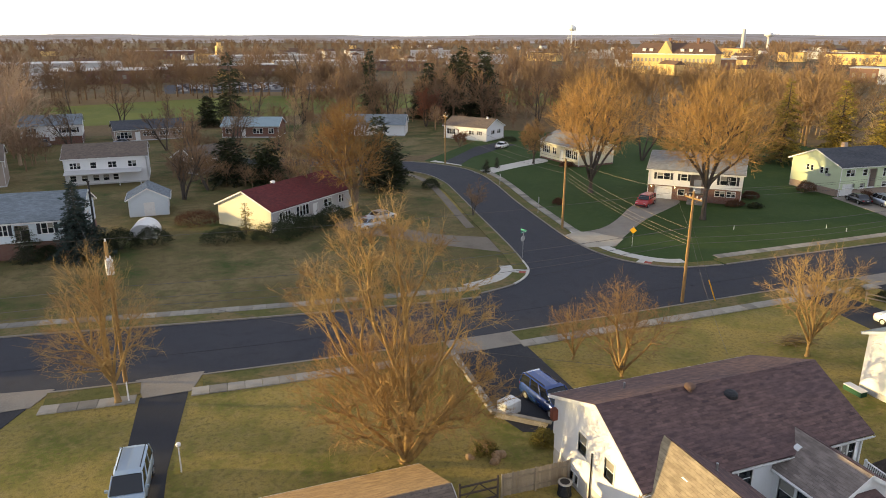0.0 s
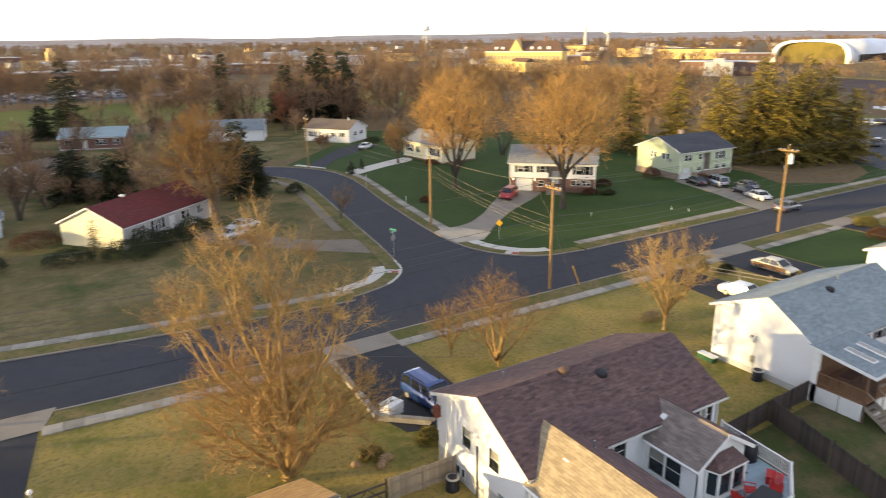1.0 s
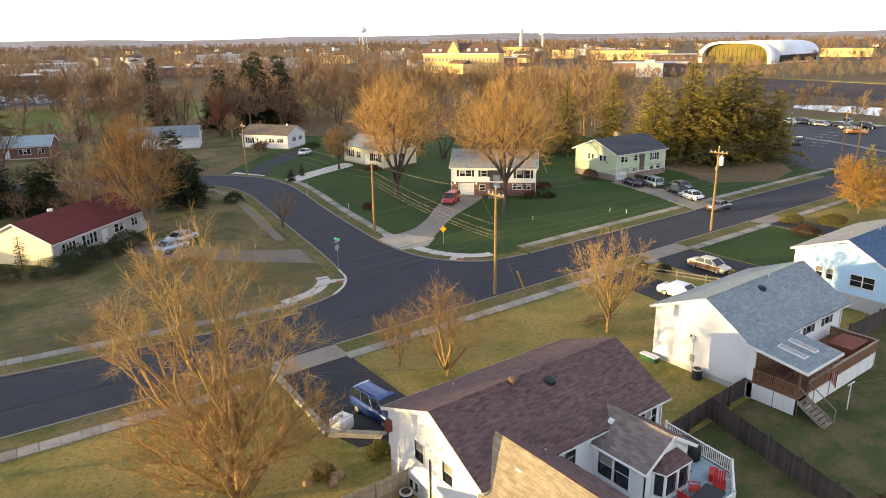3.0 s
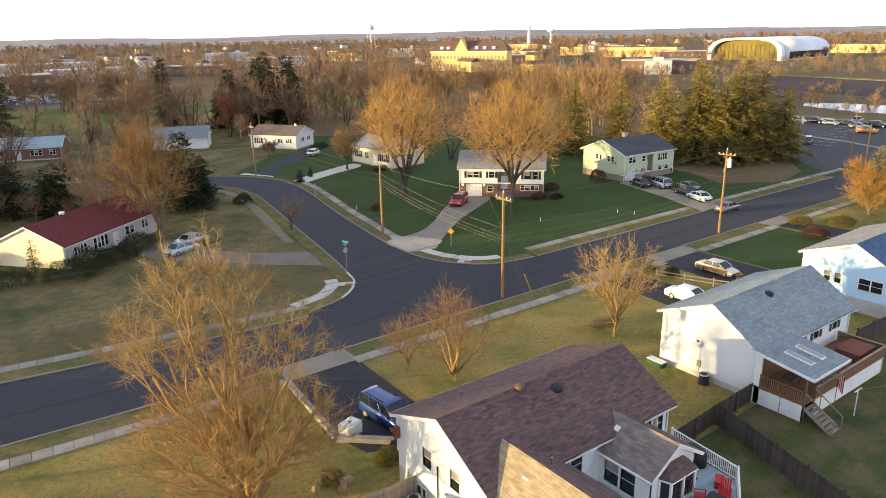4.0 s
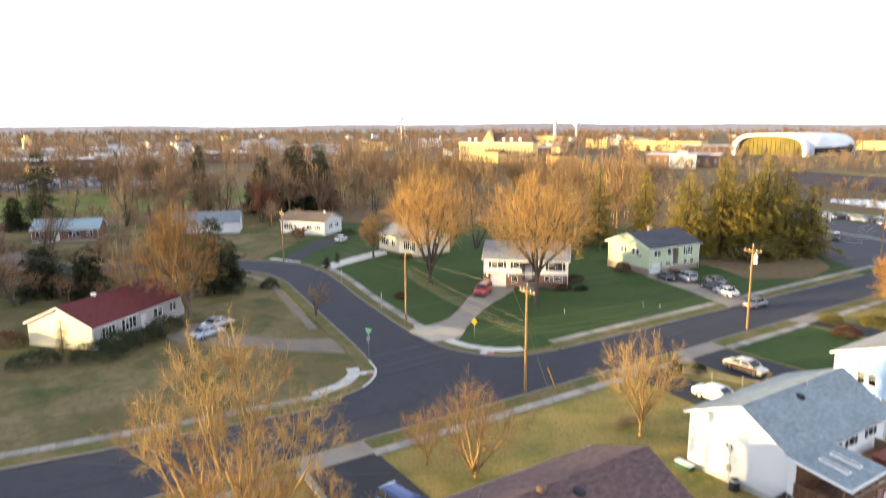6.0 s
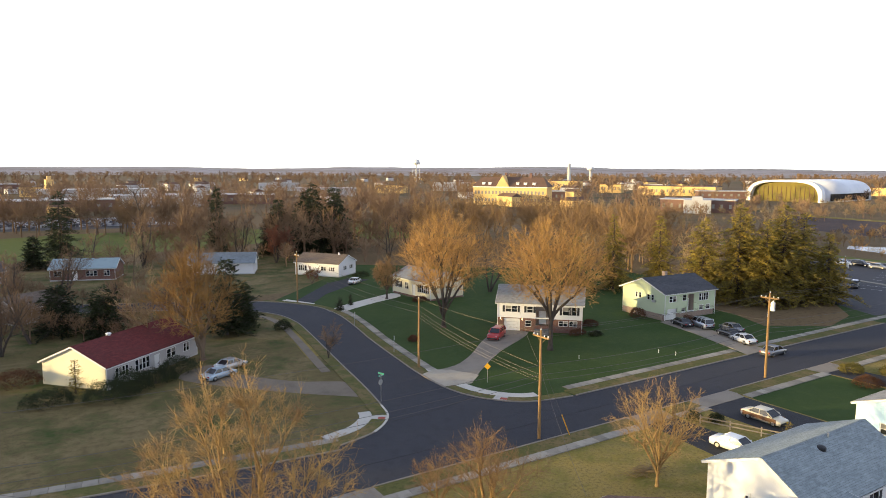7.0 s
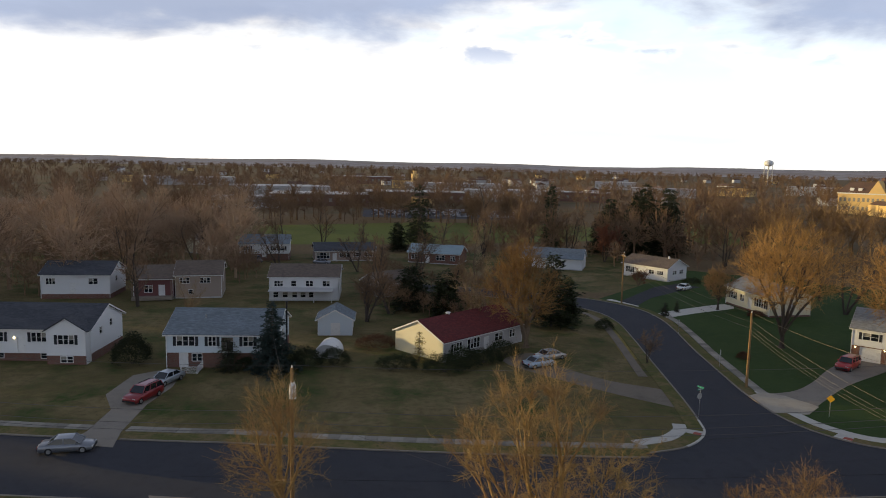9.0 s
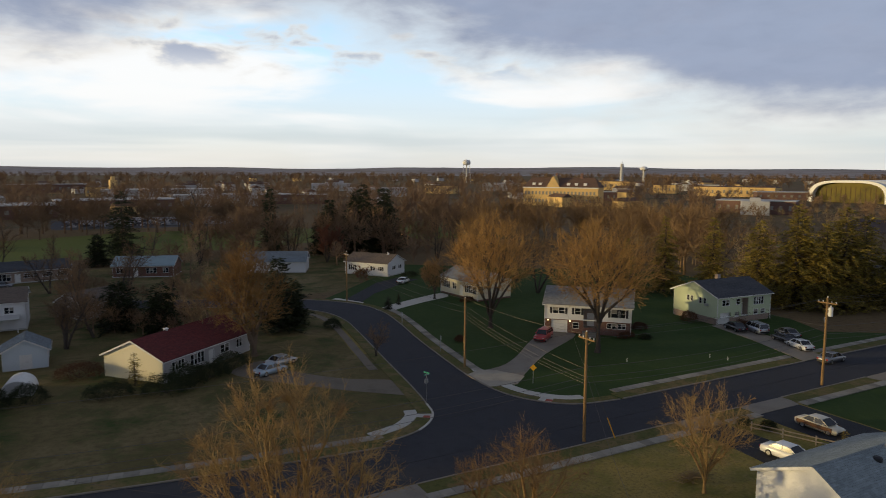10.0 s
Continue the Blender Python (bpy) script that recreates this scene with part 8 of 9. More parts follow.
def deck_chair(m, label="red slatted deck chair with a high back"):
    ob = thing("deck_chair", label, "chair", m, "red chairs on the deck")
    for x in (-0.28, 0.24):
        for y in (-0.28, 0.24):
            part("leg", Shape().box(x, y, 0, x + 0.045, y + 0.045, 0.42), "red_plastic", ob)
    part("seat", Shape().box(-0.3, -0.3, 0.42, 0.3, 0.3, 0.46), "red_plastic", ob)
    b = Shape()
    for k in range(5):
        b.add([(-0.29 + k * 0.12, 0.28, 0.46), (-0.19 + k * 0.12, 0.28, 0.46), (-0.19 + k * 0.12, 0.31, 0.46), (-0.29 + k * 0.12, 0.31, 0.46), (-0.29 + k * 0.12, 0.45, 1.1), (-0.19 + k * 0.12, 0.45, 1.1), (-0.19 + k * 0.12, 0.48, 1.1), (-0.29 + k * 0.12, 0.48, 1.1)], [(0, 1, 5, 4), (1, 2, 6, 5), (2, 3, 7, 6), (3, 0, 4, 7), (4, 5, 6, 7), (0, 3, 2, 1)])
    part("backrest", b, "red_plastic", ob)
    for x in (-0.34, 0.28):
        part("armrest", Shape().box(x, -0.3, 0.62, x + 0.06, 0.32, 0.65).box(x + 0.01, -0.28, 0.44, x + 0.05, -0.24, 0.62), "red_plastic", ob)
    return ob


ch = deck_chair(DK @ at(10.0, -4.95, 0, 95))
for x, y, r in ((11.2, -4.75, 40), (9.5, -5.75, 110), (12.45, -5.4, -60)):
    copy_thing(ch, DK @ at(x, y, 0, r))
tb = thing("patio_table", "dark rectangular patio table", "table", DK @ at(10.85, -5.75, 0, 8))
part("tabletop", Shape().prism([(-0.95, -0.5), (-0.85, -0.58), (0.85, -0.58), (0.95, -0.5), (0.95, 0.5), (0.85, 0.58), (-0.85, 0.58), (-0.95, 0.5)], 0.7, 0.74), "black", tb)
for x in (-0.8, 0.74):
    for y in (-0.45, 0.4):
        part("leg", Shape().box(x, y, 0, x + 0.05, y + 0.05, 0.7), "black", tb)
cool = thing("cool_box", "red cool box with a lid on the deck", "cooler", DK @ at(13.35, -4.5, 0, 30))
part("body", Shape().box(-0.4, -0.22, 0, 0.4, 0.22, 0.38), "red_plastic", cool)
part("lid", Shape().box(-0.42, -0.24, 0.385, 0.42, 0.24, 0.46), "red_plastic", cool)
grill = thing("barbecue_grill", "black covered barbecue grill on the deck", "grill", DK @ at(14.2, -2.3, 0, 80))
gr = []
for z, k in ((0, 1.0), (0.5, 1.02), (0.85, 1.0), (1.05, 0.8), (1.15, 0.5)):
    gr.append([(0.75 * k * math.copysign(abs(math.cos(a)) ** 0.6, math.cos(a)), 0.42 * k * math.copysign(abs(math.sin(a)) ** 0.6, math.sin(a)), z) for a in [2 * math.pi * i / 16 for i in range(16)]])
part("cover", Shape().loft(gr), "black", grill, smooth=True)
fl = thing("flag", "small red, white and blue flag hanging from the porch rail", "flag", at(4.6, -30.85, 2.0, -30))
part("staff", Shape().tube((0, 0, 0), (0, -0.9, 0.7), 0.015, 0.015, 6), "white_paint", fl)
for k in range(7):
    part("stripe", Shape().box(-0.02 + 0.012 * (k % 3), -0.95 + k * 0.09, -0.7 + 0.05 * k, 0.0 + 0.012 * (k % 3), -0.86 + k * 0.09, 0.62 - 0.07 * k), "red_plastic" if k % 2 == 0 else "white_paint", fl)

shrub("tall yellow-leaved shrub at the foot of the yard", at(-11.6, -40.6), 61, 0.45, 0.45, 1.5, "shrub_yellow", n=260, leaf=0.09)
shrub("low tangle of brown brush along the fence", at(-6.2, -39.0), 62, 1.6, 1.2, 0.7, "shrub_brown", n=700)
for px_, py_ in ((4.2, -32.6), (12.6, -35.4)):
    solid("line_post", Shape().tube((0, 0, 0), (0, 0, 2.1), 0.04, 0.035, 8).box(-0.5, -0.03, 2.0, 0.5, 0.03, 2.06), "metal_white", "white washing-line post on the back lawn", "post", m=at(px_, py_))
wire("thin washing line over the back lawn", (4.2, -32.6, 2.03), (12.6, -35.4, 2.03), 0.15, 0.008, "wire_lit")

# rocks in the front bed
rng = random.Random(5)
for i in range(9):
    s = Shape()
    r = rng.uniform(0.18, 0.4)
    rings = []
    for z, k in ((0, 0.9), (0.35, 1.0), (0.7, 0.75), (0.9, 0.35)):
        rings.append([(r * k * math.cos(a) * rng.uniform(0.8, 1.2), r * k * math.sin(a) * rng.uniform(0.8, 1.2), z * r * 1.3) for a in [2 * math.pi * j / 9 for j in range(9)]])
    s.loft(rings)
    solid("rock", s, "rock", "brown weathered garden boulder in a dry bed", "rock", m=at(-28.6 + rng.uniform(-1.1, 1.1), -17.2 + rng.uniform(-0.9, 0.9), 0, rng.uniform(0, 360)), group="rocks in the bed")
shrub("dry brown ornamental grass among rocks", at(-28.4, -16.8), 24, 0.7, 0.7, 0.6, "shrub_gold", n=260)
M["green_plastic"] = noise_mix(material("green_plastic", (0.012, 0.07, 0.035), 0.5), [(3, 2, 0.5, 0.9, (0.01, 0.05, 0.028))])
bench = thing("green_bin", "long low dark green plastic bin by the white wall", "bin", at(-0.1, -19.2, 0, 88))
part("body", Shape().box(-0.75, -0.3, 0, 0.75, 0.3, 0.4), "green_plastic", bench)
part("lid", Shape().box(-0.78, -0.33, 0.405, 0.78, 0.33, 0.46), "metal_white", bench)
leafpile = thing("brush_pile", "pale pile of cut branches on the lawn", "branches", at(2.6, -11.2))
rs = np.random.default_rng(3)
pp = rs.normal(0, 0.5, (60, 3)) * np.array([1.6, 0.6, 0.0]) + np.array([0, 0, 0.15])
pp[:, 2] += rs.random(60) * 0.45
dd = unit(rs.normal(0, 1, (60, 3)) * np.array([1.5, 0.5, 0.12]))
pv, pf = tubes_mesh("p", pp - dd * 0.9, pp + dd * 0.9, np.full(60, 0.025), np.full(60, 0.012), 4)
pv[:, 2] = np.maximum(pv[:, 2], 0.01)
tagged(part("brushwood", raw_mesh("brushwood", pv, pf, ["twig_tan"]), "twig_tan", leafpile), kind="stuff")

# ---- cars ----
PAINT = {}


def paint(name, c, rough=0.25, metal=0.3):
    if name not in PAINT:
        m = material("paint_" + name, c, rough, 0.5, metal)
        m.node_tree.nodes["Principled BSDF"].inputs["Coat Weight"].default_value = 0.6
        M["paint_" + name] = m
        PAINT[name] = "paint_" + name
    return PAINT[name]


# length, width, then profile: bonnet height, waist, roof height; cabin front and rear positions (bottom and top)
CARS = {"sedan": (4.6, 1.78, 0.78, 0.92, 1.43, 0.95, 1.75, 3.15, 3.9), "wagon": (5.3, 1.95, 0.85, 0.95, 1.48, 1.45, 2.1, 5.0, 5.2),
        "van": (4.75, 1.92, 0.98, 1.08, 1.78, 0.75, 1.65, 4.45, 4.65), "suv": (4.7, 1.88, 1.0, 1.1, 1.74, 1.2, 1.8, 4.3, 4.6),
        "pickup": (5.4, 1.98, 1.05, 1.12, 1.8, 1.5, 2.1, 3.2, 3.5)}


def rounded(hw, z0, z1, x, tuck=0.06, top=0.05):
    return [(x, -hw + tuck, z0), (x, -hw, z0 + (z1 - z0) * 0.35), (x, -hw + 0.02, z1 - top), (x, -hw + 0.1, z1), (x, hw - 0.1, z1), (x, hw - 0.02, z1 - top), (x, hw, z0 + (z1 - z0) * 0.35), (x, hw - tuck, z0)]


def car(label, m, kind, colour, group="", lower_mat=None):
    L, Wd, bon, waist, roof, c0, c0t, c1t, c1 = CARS[kind]
    hw = Wd / 2
    ob = thing("car", label, "car", m, group)
    st = [(0.0, 0.86, 0.35, bon * 0.72), (0.12, 0.95, 0.22, bon * 0.86), (0.6, 1.0, 0.2, bon * 0.97), (c0, 1.0, 0.2, bon + 0.03), (c0 + 0.25, 1.0, 0.2, waist), (c1 - 0.2 if c1 < L - 0.3 else L - 0.45, 1.0, 0.2, waist + 0.03)]
    if c1 < L - 0.4:
        st += [(c1 + 0.05, 1.0, 0.2, waist), (L - 0.2, 0.98, 0.22, waist - 0.02)]
    st += [(L - 0.08, 0.95, 0.25, waist * 0.93), (L, 0.88, 0.35, waist * 0.8)]
    body = part("body", Shape().loft([rounded(hw * k, z0, z1, x) for x, k, z0, z1 in st]), colour, ob, smooth=True)
    if lower_mat:
        part("side_panel", Shape().box(0.5, -hw - 0.012, 0.4, L - 0.3, -hw + 0.05, waist - 0.12).box(0.5, hw - 0.05, 0.4, L - 0.3, hw + 0.012, waist - 0.12), lower_mat, body)
    # glasshouse, then roof skin and pillars in the body colour
    k = 0.86
    z = waist - 0.03
    gh = Shape().add([(c0, -hw + 0.07, z), (c0, hw - 0.07, z), (c1, hw - 0.07, z), (c1, -hw + 0.07, z), (c0t, -hw * k + 0.06, roof - 0.05), (c0t, hw * k - 0.06, roof - 0.05), (c1t, hw * k - 0.06, roof - 0.05), (c1t, -hw * k + 0.06, roof - 0.05)],
                     [(0, 1, 5, 4), (1, 2, 6, 5), (2, 3, 7, 6), (3, 0, 4, 7), (4, 5, 6, 7), (0, 3, 2, 1)])
    part("glass", gh, "glass", ob)
    y1, y2 = hw * k - 0.05, hw * k - 0.16
    rf = Shape().loft([[(x, -y1 * s, roof - 0.055), (x, -y2 * s, roof - 0.005 - d), (x, 0, roof + 0.02 - d), (x, y2 * s, roof - 0.005 - d), (x, y1 * s, roof - 0.055)] for x, s, d in ((c0t - 0.06, 0.98, 0.04), (c0t + 0.3, 1.0, 0.0), ((c0t + c1t) / 2, 1.0, 0), (c1t - 0.2, 1.0, 0.005), (c1t + 0.05, 0.97, 0.045))])
    part("roof", rf, colour, ob)
    n = 3 if kind in ("van", "suv", "wagon") else 2
    for sgn in (-1, 1):
        for i in range(n + 1):
            u = i / n
            xb, xt = c0 + (c1 - c0) * u, c0t + (c1t - c0t) * u
            part("pillar", Shape().tube((xb, sgn * (hw - 0.065), z), (xt, sgn * (hw * k - 0.055), roof - 0.04), 0.045, 0.04, 6), colour, ob)
    for x in (0.85, L - 0.95):
        for sgn in (-1, 1):
            w = part("wheel", Shape().tube((x, sgn * (hw - 0.2), 0.32), (x, sgn * (hw + 0.01), 0.32), 0.32, 0.32, 18), "rubber", ob)
            part("rim", Shape().tube((x, sgn * (hw + 0.0), 0.32), (x, sgn * (hw + 0.025), 0.32), 0.2, 0.19, 14), "metal", w)
    for sgn in (-1, 1):
        part("headlight", Shape().box(0.02, sgn * hw * 0.68 - 0.18, bon * 0.62, 0.14, sgn * hw * 0.68 + 0.18, bon * 0.78), "lamp_white", ob)
        part("tail_light", Shape().box(L - 0.09, sgn * hw * 0.75 - 0.13, waist * 0.66, L + 0.004, sgn * hw * 0.75 + 0.13, waist * 0.88), "lamp_red", ob)
        part("mirror", Shape().box(c0 + 0.3, sgn * (hw + 0.08) - 0.09, waist, c0 + 0.42, sgn * (hw + 0.08) + 0.09, waist + 0.14), colour, ob)
    part("bumper", Shape().box(-0.05, -hw * 0.85, 0.32, 0.06, hw * 0.85, 0.5), "black" if kind != "wagon" else "chrome", ob)
    part("bumper", Shape().box(L - 0.04, -hw * 0.85, 0.35, L + 0.06, hw * 0.85, 0.55), "black" if kind != "wagon" else "chrome", ob)
    if kind in ("van", "suv", "wagon"):
        for sgn in (-1, 1):
            part("roof_rail", Shape().box(c0t + 0.4, sgn * (hw * k - 0.2) - 0.02, roof + 0.01, c1t - 0.1, sgn * (hw * k - 0.2) + 0.02, roof + 0.06), "black", ob)
    part("number_plate", Shape().box(L + 0.005, -0.16, 0.6, L + 0.062, 0.16, 0.72), "white_paint", ob)
    return ob


woodgrain = noise_mix(material("woodgrain_panel", (0.16, 0.075, 0.035), 0.5), [(3, 3, 0.45, 0.7, (0.1, 0.045, 0.022))], stretch=(0.4, 3, 3))
M["woodgrain"] = woodgrain
P_BLUE, P_SILVER, P_WHITE = paint("deep_blue", (0.02, 0.055, 0.20)), paint("silver", (0.42, 0.45, 0.48), 0.3, 0.6), paint("white", (0.75, 0.75, 0.73), 0.3, 0.0)
P_BLACK, P_RED, P_CREAM = paint("black", (0.015, 0.016, 0.02)), paint("red", (0.42, 0.02, 0.02), 0.3, 0.1), paint("cream", (0.62, 0.56, 0.42), 0.35, 0.0)
P_LBLUE, P_GREY, P_MAROON, P_ORANGE = paint("pale_blue", (0.36, 0.46, 0.55), 0.3, 0.4), paint("grey", (0.2, 0.21, 0.23), 0.3, 0.5), paint("maroon", (0.25, 0.015, 0.02), 0.3, 0.2), paint("orange", (0.55, 0.2, 0.03), 0.35, 0.0)
car("deep blue minivan parked on the dark driveway", at(-21.7, -15.4, 0.05, 97), "van", P_BLUE)
car("pale blue-silver minivan on a narrow driveway", at(-49.0, -15.9, 0.05, 85), "van", P_LBLUE)
car("cream saloon car with dark brown side panels", at(23.7, -11.5, 0.05, 91), "sedan", P_CREAM, lower_mat="woodgrain")
car("white saloon car on the dark driveway", at(14.2, -14.6, 0.05, 95), "sedan", P_WHITE)
car("bright red hatchback at the side of the driveway", at(19.6, 34.0, 0.09, 35), "suv", P_RED)
car("silver people carrier before the green house", at(56.8, 25.2, 0.09, 252), "van", P_SILVER, "cars before the green house")
car("black saloon car before the green house", at(55.0, 18.6, 0.09, 252), "sedan", P_BLACK, "cars before the green house")
car("dark grey saloon car before the green house", at(58.6, 20.6, 0.09, 252), "sedan", P_GREY, "cars before the green house")
car("black car nosed up to the garage", at(54.8, 27.6, 0.09, 252), "sedan", P_BLACK, "cars before the green house")
car("white saloon car on the driveway by the street", at(53.4, 14.8, 0.09, 250), "sedan", P_WHITE, "cars before the green house")
car("maroon estate car on the concrete driveway", at(-70.2, 23.6, 0.06, 68), "suv", P_MAROON)
car("silver-blue saloon car by the house steps", at(-69.4, 29.6, 0.06, 66), "sedan", P_SILVER)
car("dark grey saloon car out on the street", at(-69.3, 12.2, 0.03, 188), "sedan", P_GREY)
car("dark saloon car out on the street", at(52.2, 6.1, 0.03, 182), "sedan", P_GREY)
car("pale blue car half hidden by branches", at(-19.4, 38.4, 0.05, 205), "sedan", P_LBLUE)
car("silver car half hidden by branches", at(-17.0, 41.8, 0.05, 205), "sedan", P_SILVER)
car("white car at the end of the far driveway", at(27.2, 97.2, 0.05, 222), "sedan", P_WHITE)
car("dark blue car by the field house", at(-74.0, 131.6, 0.02, 120), "suv", P_GREY)
car("grey car by the long ranch house", at(-55.5, 131.0, 0.02, 170), "sedan", P_GREY)
car("orange pickup truck in the parking lot", at(150, 27, 0.035, 100), "pickup", P_ORANGE, "cars in the parking lot")
for i, (x, y, r, k, c) in enumerate([(160, 50, 100, "sedan", P_WHITE), (119, 29.5, 20, "suv", P_BLACK), (166, 40, 8, "pickup", P_GREY), (158, 33, 95, "sedan", P_GREY), (163, 30, 95, "suv", P_BLACK), (161, 46, 95, "suv", P_BLACK), (160, 41, 95, "sedan", P_GREY), (162, 37, 95, "sedan", P_BLACK)]):
    car("parked car in the parking lot", at(x, y, 0.035, r), k, c, "cars in the parking lot")

# ---- far off: woods, buildings, towers, hills ----


def far_building(label, x, y, w, d, h, yaw=0.0, wall="far_white", roof="far_white", rows=1, bays=10, name="building", band=0.55):
    ob = thing(name, label, "building", at(x, y, 0, yaw))
    part("wall", Shape().box(0, 0, 0, w, d, h), wall, ob)
    part("roof", Shape().box(-0.4, -0.4, h + 0.01, w + 0.4, d + 0.4, h + 0.5), roof, ob)
    fh = h / rows
    s = Shape().box(0, -0.14, 0, w / bays * 0.32, -0.02, fh * band * 0.6).mesh("window")
    s.materials.append(M["glass_blind"])
    for r in range(rows):
        for i in range(bays):
            part("window", s, "glass_blind", ob, m=Matrix.Translation((w / bays * (i + 0.3), 0, fh * (r + 0.35))))
    return ob


CAMX, CAMY = -44.3, -50.8


def polar(bearing, dist):
    return CAMX + dist * math.cos(radians(bearing)), CAMY + dist * math.sin(radians(bearing))


def facing(bearing, dist, w):
    """Front-left corner of something w wide that faces the viewer's side of town."""
    x, y = polar(bearing, dist)
    a = radians(bearing - 90)
    return x - math.cos(a) * w / 2, y - math.sin(a) * w / 2, bearing - 90


# long tan brick hall with a steep roof and central gable
bx, by, bw = facing(51.6, 540, 58)
hall = thing("school_hall", "long sunlit tan brick hall with a steep brown roof", "building", at(bx, by, 0, bw - 18) @ Matrix.Diagonal((0.86, 0.86, 0.95, 1)))
part("wall", Shape().box(0, 0, 0, 68, 18, 15), "far_wall", hall)
rw = Shape().box(0, 0, 0, 1.7, 0.12, 2.6).mesh("window")
rw.materials.append(M["glass_blind"])
for r in range(2):
    for i in range(20):
        part("window", rw, "glass_blind", hall, m=Matrix.Translation((1.2 + i * 3.3, -0.13, 3 + r * 6)))
part("roof", Shape().add([(-1, -1, 15.02), (69, -1, 15.02), (69, 19, 15.02), (-1, 19, 15.02), (5, 9, 22.5), (63, 9, 22.5)], [(0, 1, 5, 4), (1, 2, 5), (2, 3, 4, 5), (3, 0, 4), (0, 3, 2, 1)]), "far_roof", hall)
part("gable", Shape().add([(22, -1.2, 15), (34, -1.2, 15), (28, -1.2, 24), (22, 8, 15), (34, 8, 15), (28, 8, 24)], [(0, 1, 2), (5, 4, 3), (0, 3, 4, 1), (1, 4, 5, 2), (2, 5, 3, 0)]), "far_wall", hall)
part("cornice", Shape().box(-0.6, -0.6, 14.2, 68.6, -0.02, 15.0), "trim", hall)
for x in (27, 50):
    part("chimney", Shape().box(x, 8, 20, x + 2.2, 10.2, 26), "far_brick", hall)
for x in (8, 14, 40, 47, 55):
    part("dormer", Shape().box(x, 1.0, 16, x + 2.6, 4, 18.4), "trim", hall)

# domed sports hall: an arched shell open to a glazed end
ax, ay = polar(30.9, 690)
arena = thing("sports_hall", "huge arched sports hall with a white shell and glazed end", "building", at(ax, ay, 0, 5) @ Matrix.Scale(1.2, 4))
R, HH, LL = 28.0, 16.0, 82.0


def arch(x, k=1.0):
    pts = []
    for i in range(25):
        a = math.pi * i / 24
        c, s = math.cos(a), math.sin(a)
        pts.append((x, R * k * math.copysign(abs(c) ** 0.55, c), HH * k * abs(s) ** 0.6))
    return pts


part("shell", Shape().loft([arch(2), arch(LL)]), "arena_skin", arena, smooth=True)
rim = Shape()
o1, o2, i1, i2 = arch(-3), arch(2.1), arch(-3, 0.9), arch(2.1, 0.9)
n = 25
rim.add(o1 + o2 + i1 + i2, [(i, i + 1, n + i + 1, n + i) for i in range(24)] + [(2 * n + i, 3 * n + i, 3 * n + i + 1, 2 * n + i + 1) for i in range(24)] + [(i, 2 * n + i, 2 * n + i + 1, i + 1) for i in range(24)])
part("rim", rim, "white_paint", arena)
part("glazing", Shape().loft([arch(1.2, 0.9), arch(1.9, 0.9)]), "arena_glass", arena)
mull = Shape().box(0.9, -0.15, 0, 1.15, 0.15, 11.0).mesh("mullion")
mull.materials.append(M["far_roof"])
for i in range(15):
    part("mullion", mull, "far_roof", arena, m=Matrix.Translation((0, -24 + i * 3.4, 0)))
part("side_glazing", Shape().box(10, -28.4, 1.0, 76, -28.05, 6.0), "glass", arena)

# water tower, chimney stack, second tank
wx_, wy_ = polar(59.4, 1350)
wt = thing("water_tower", "pale water tower on a stout column", "water tower", at(wx_, wy_))
part("riser", Shape().tube((0, 0, 0), (0, 0, 37), 1.2, 1.2, 10), "far_white", wt)
for k in range(6):
    ca, sa_ = math.cos(k * math.pi / 3), math.sin(k * math.pi / 3)
    part("leg", Shape().tube((9.0 * ca, 9.0 * sa_, 0), (6.8 * ca, 6.8 * sa_, 39), 0.5, 0.45, 6), "far_white", wt)
for zb in (12, 25):
    part("brace", Shape().loft([[(8.2 * math.cos(i * math.pi / 6), 8.2 * math.sin(i * math.pi / 6), zb + dz) for i in range(12)] for dz in (0, 0.5)]), "far_white", wt)
rr = [(0, 36.5, 3.0), (1, 38.0, 6.6), (2, 39.5, 7.6), (3, 43.5, 7.6), (4, 46.0, 5.6), (5, 47.4, 1.5)]
part("tank", Shape().loft([[(r * math.cos(2 * math.pi * i / 16), r * math.sin(2 * math.pi * i / 16), z) for i in range(16)] for _, z, r in rr]), "white_paint", wt, smooth=True)
sx, sy = polar(46.9, 1250)
solid("smokestack", Shape().tube((0, 0, 0), (0, 0, 39), 3.4, 2.8, 12).tube((0, 0, 39), (0, 0, 46), 0.4, 0.2, 6), "far_white", "pale concrete stack with a mast", "stack", m=at(sx, sy))
tx, ty = polar(45.2, 1500)
t2 = thing("water_tower", "white mushroom water tower on the horizon", "water tower", at(tx, ty))
part("column", Shape().tube((0, 0, 0), (0, 0, 27.5), 3, 2.6, 12), "far_white", t2)
part("tank", Shape().loft([[(r * math.cos(2 * math.pi * i / 16), r * math.sin(2 * math.pi * i / 16), z) for i in range(16)] for z, r in ((27, 3), (29, 8), (32, 8.4), (35, 5), (36, 1))]), "white_paint", t2, smooth=True)

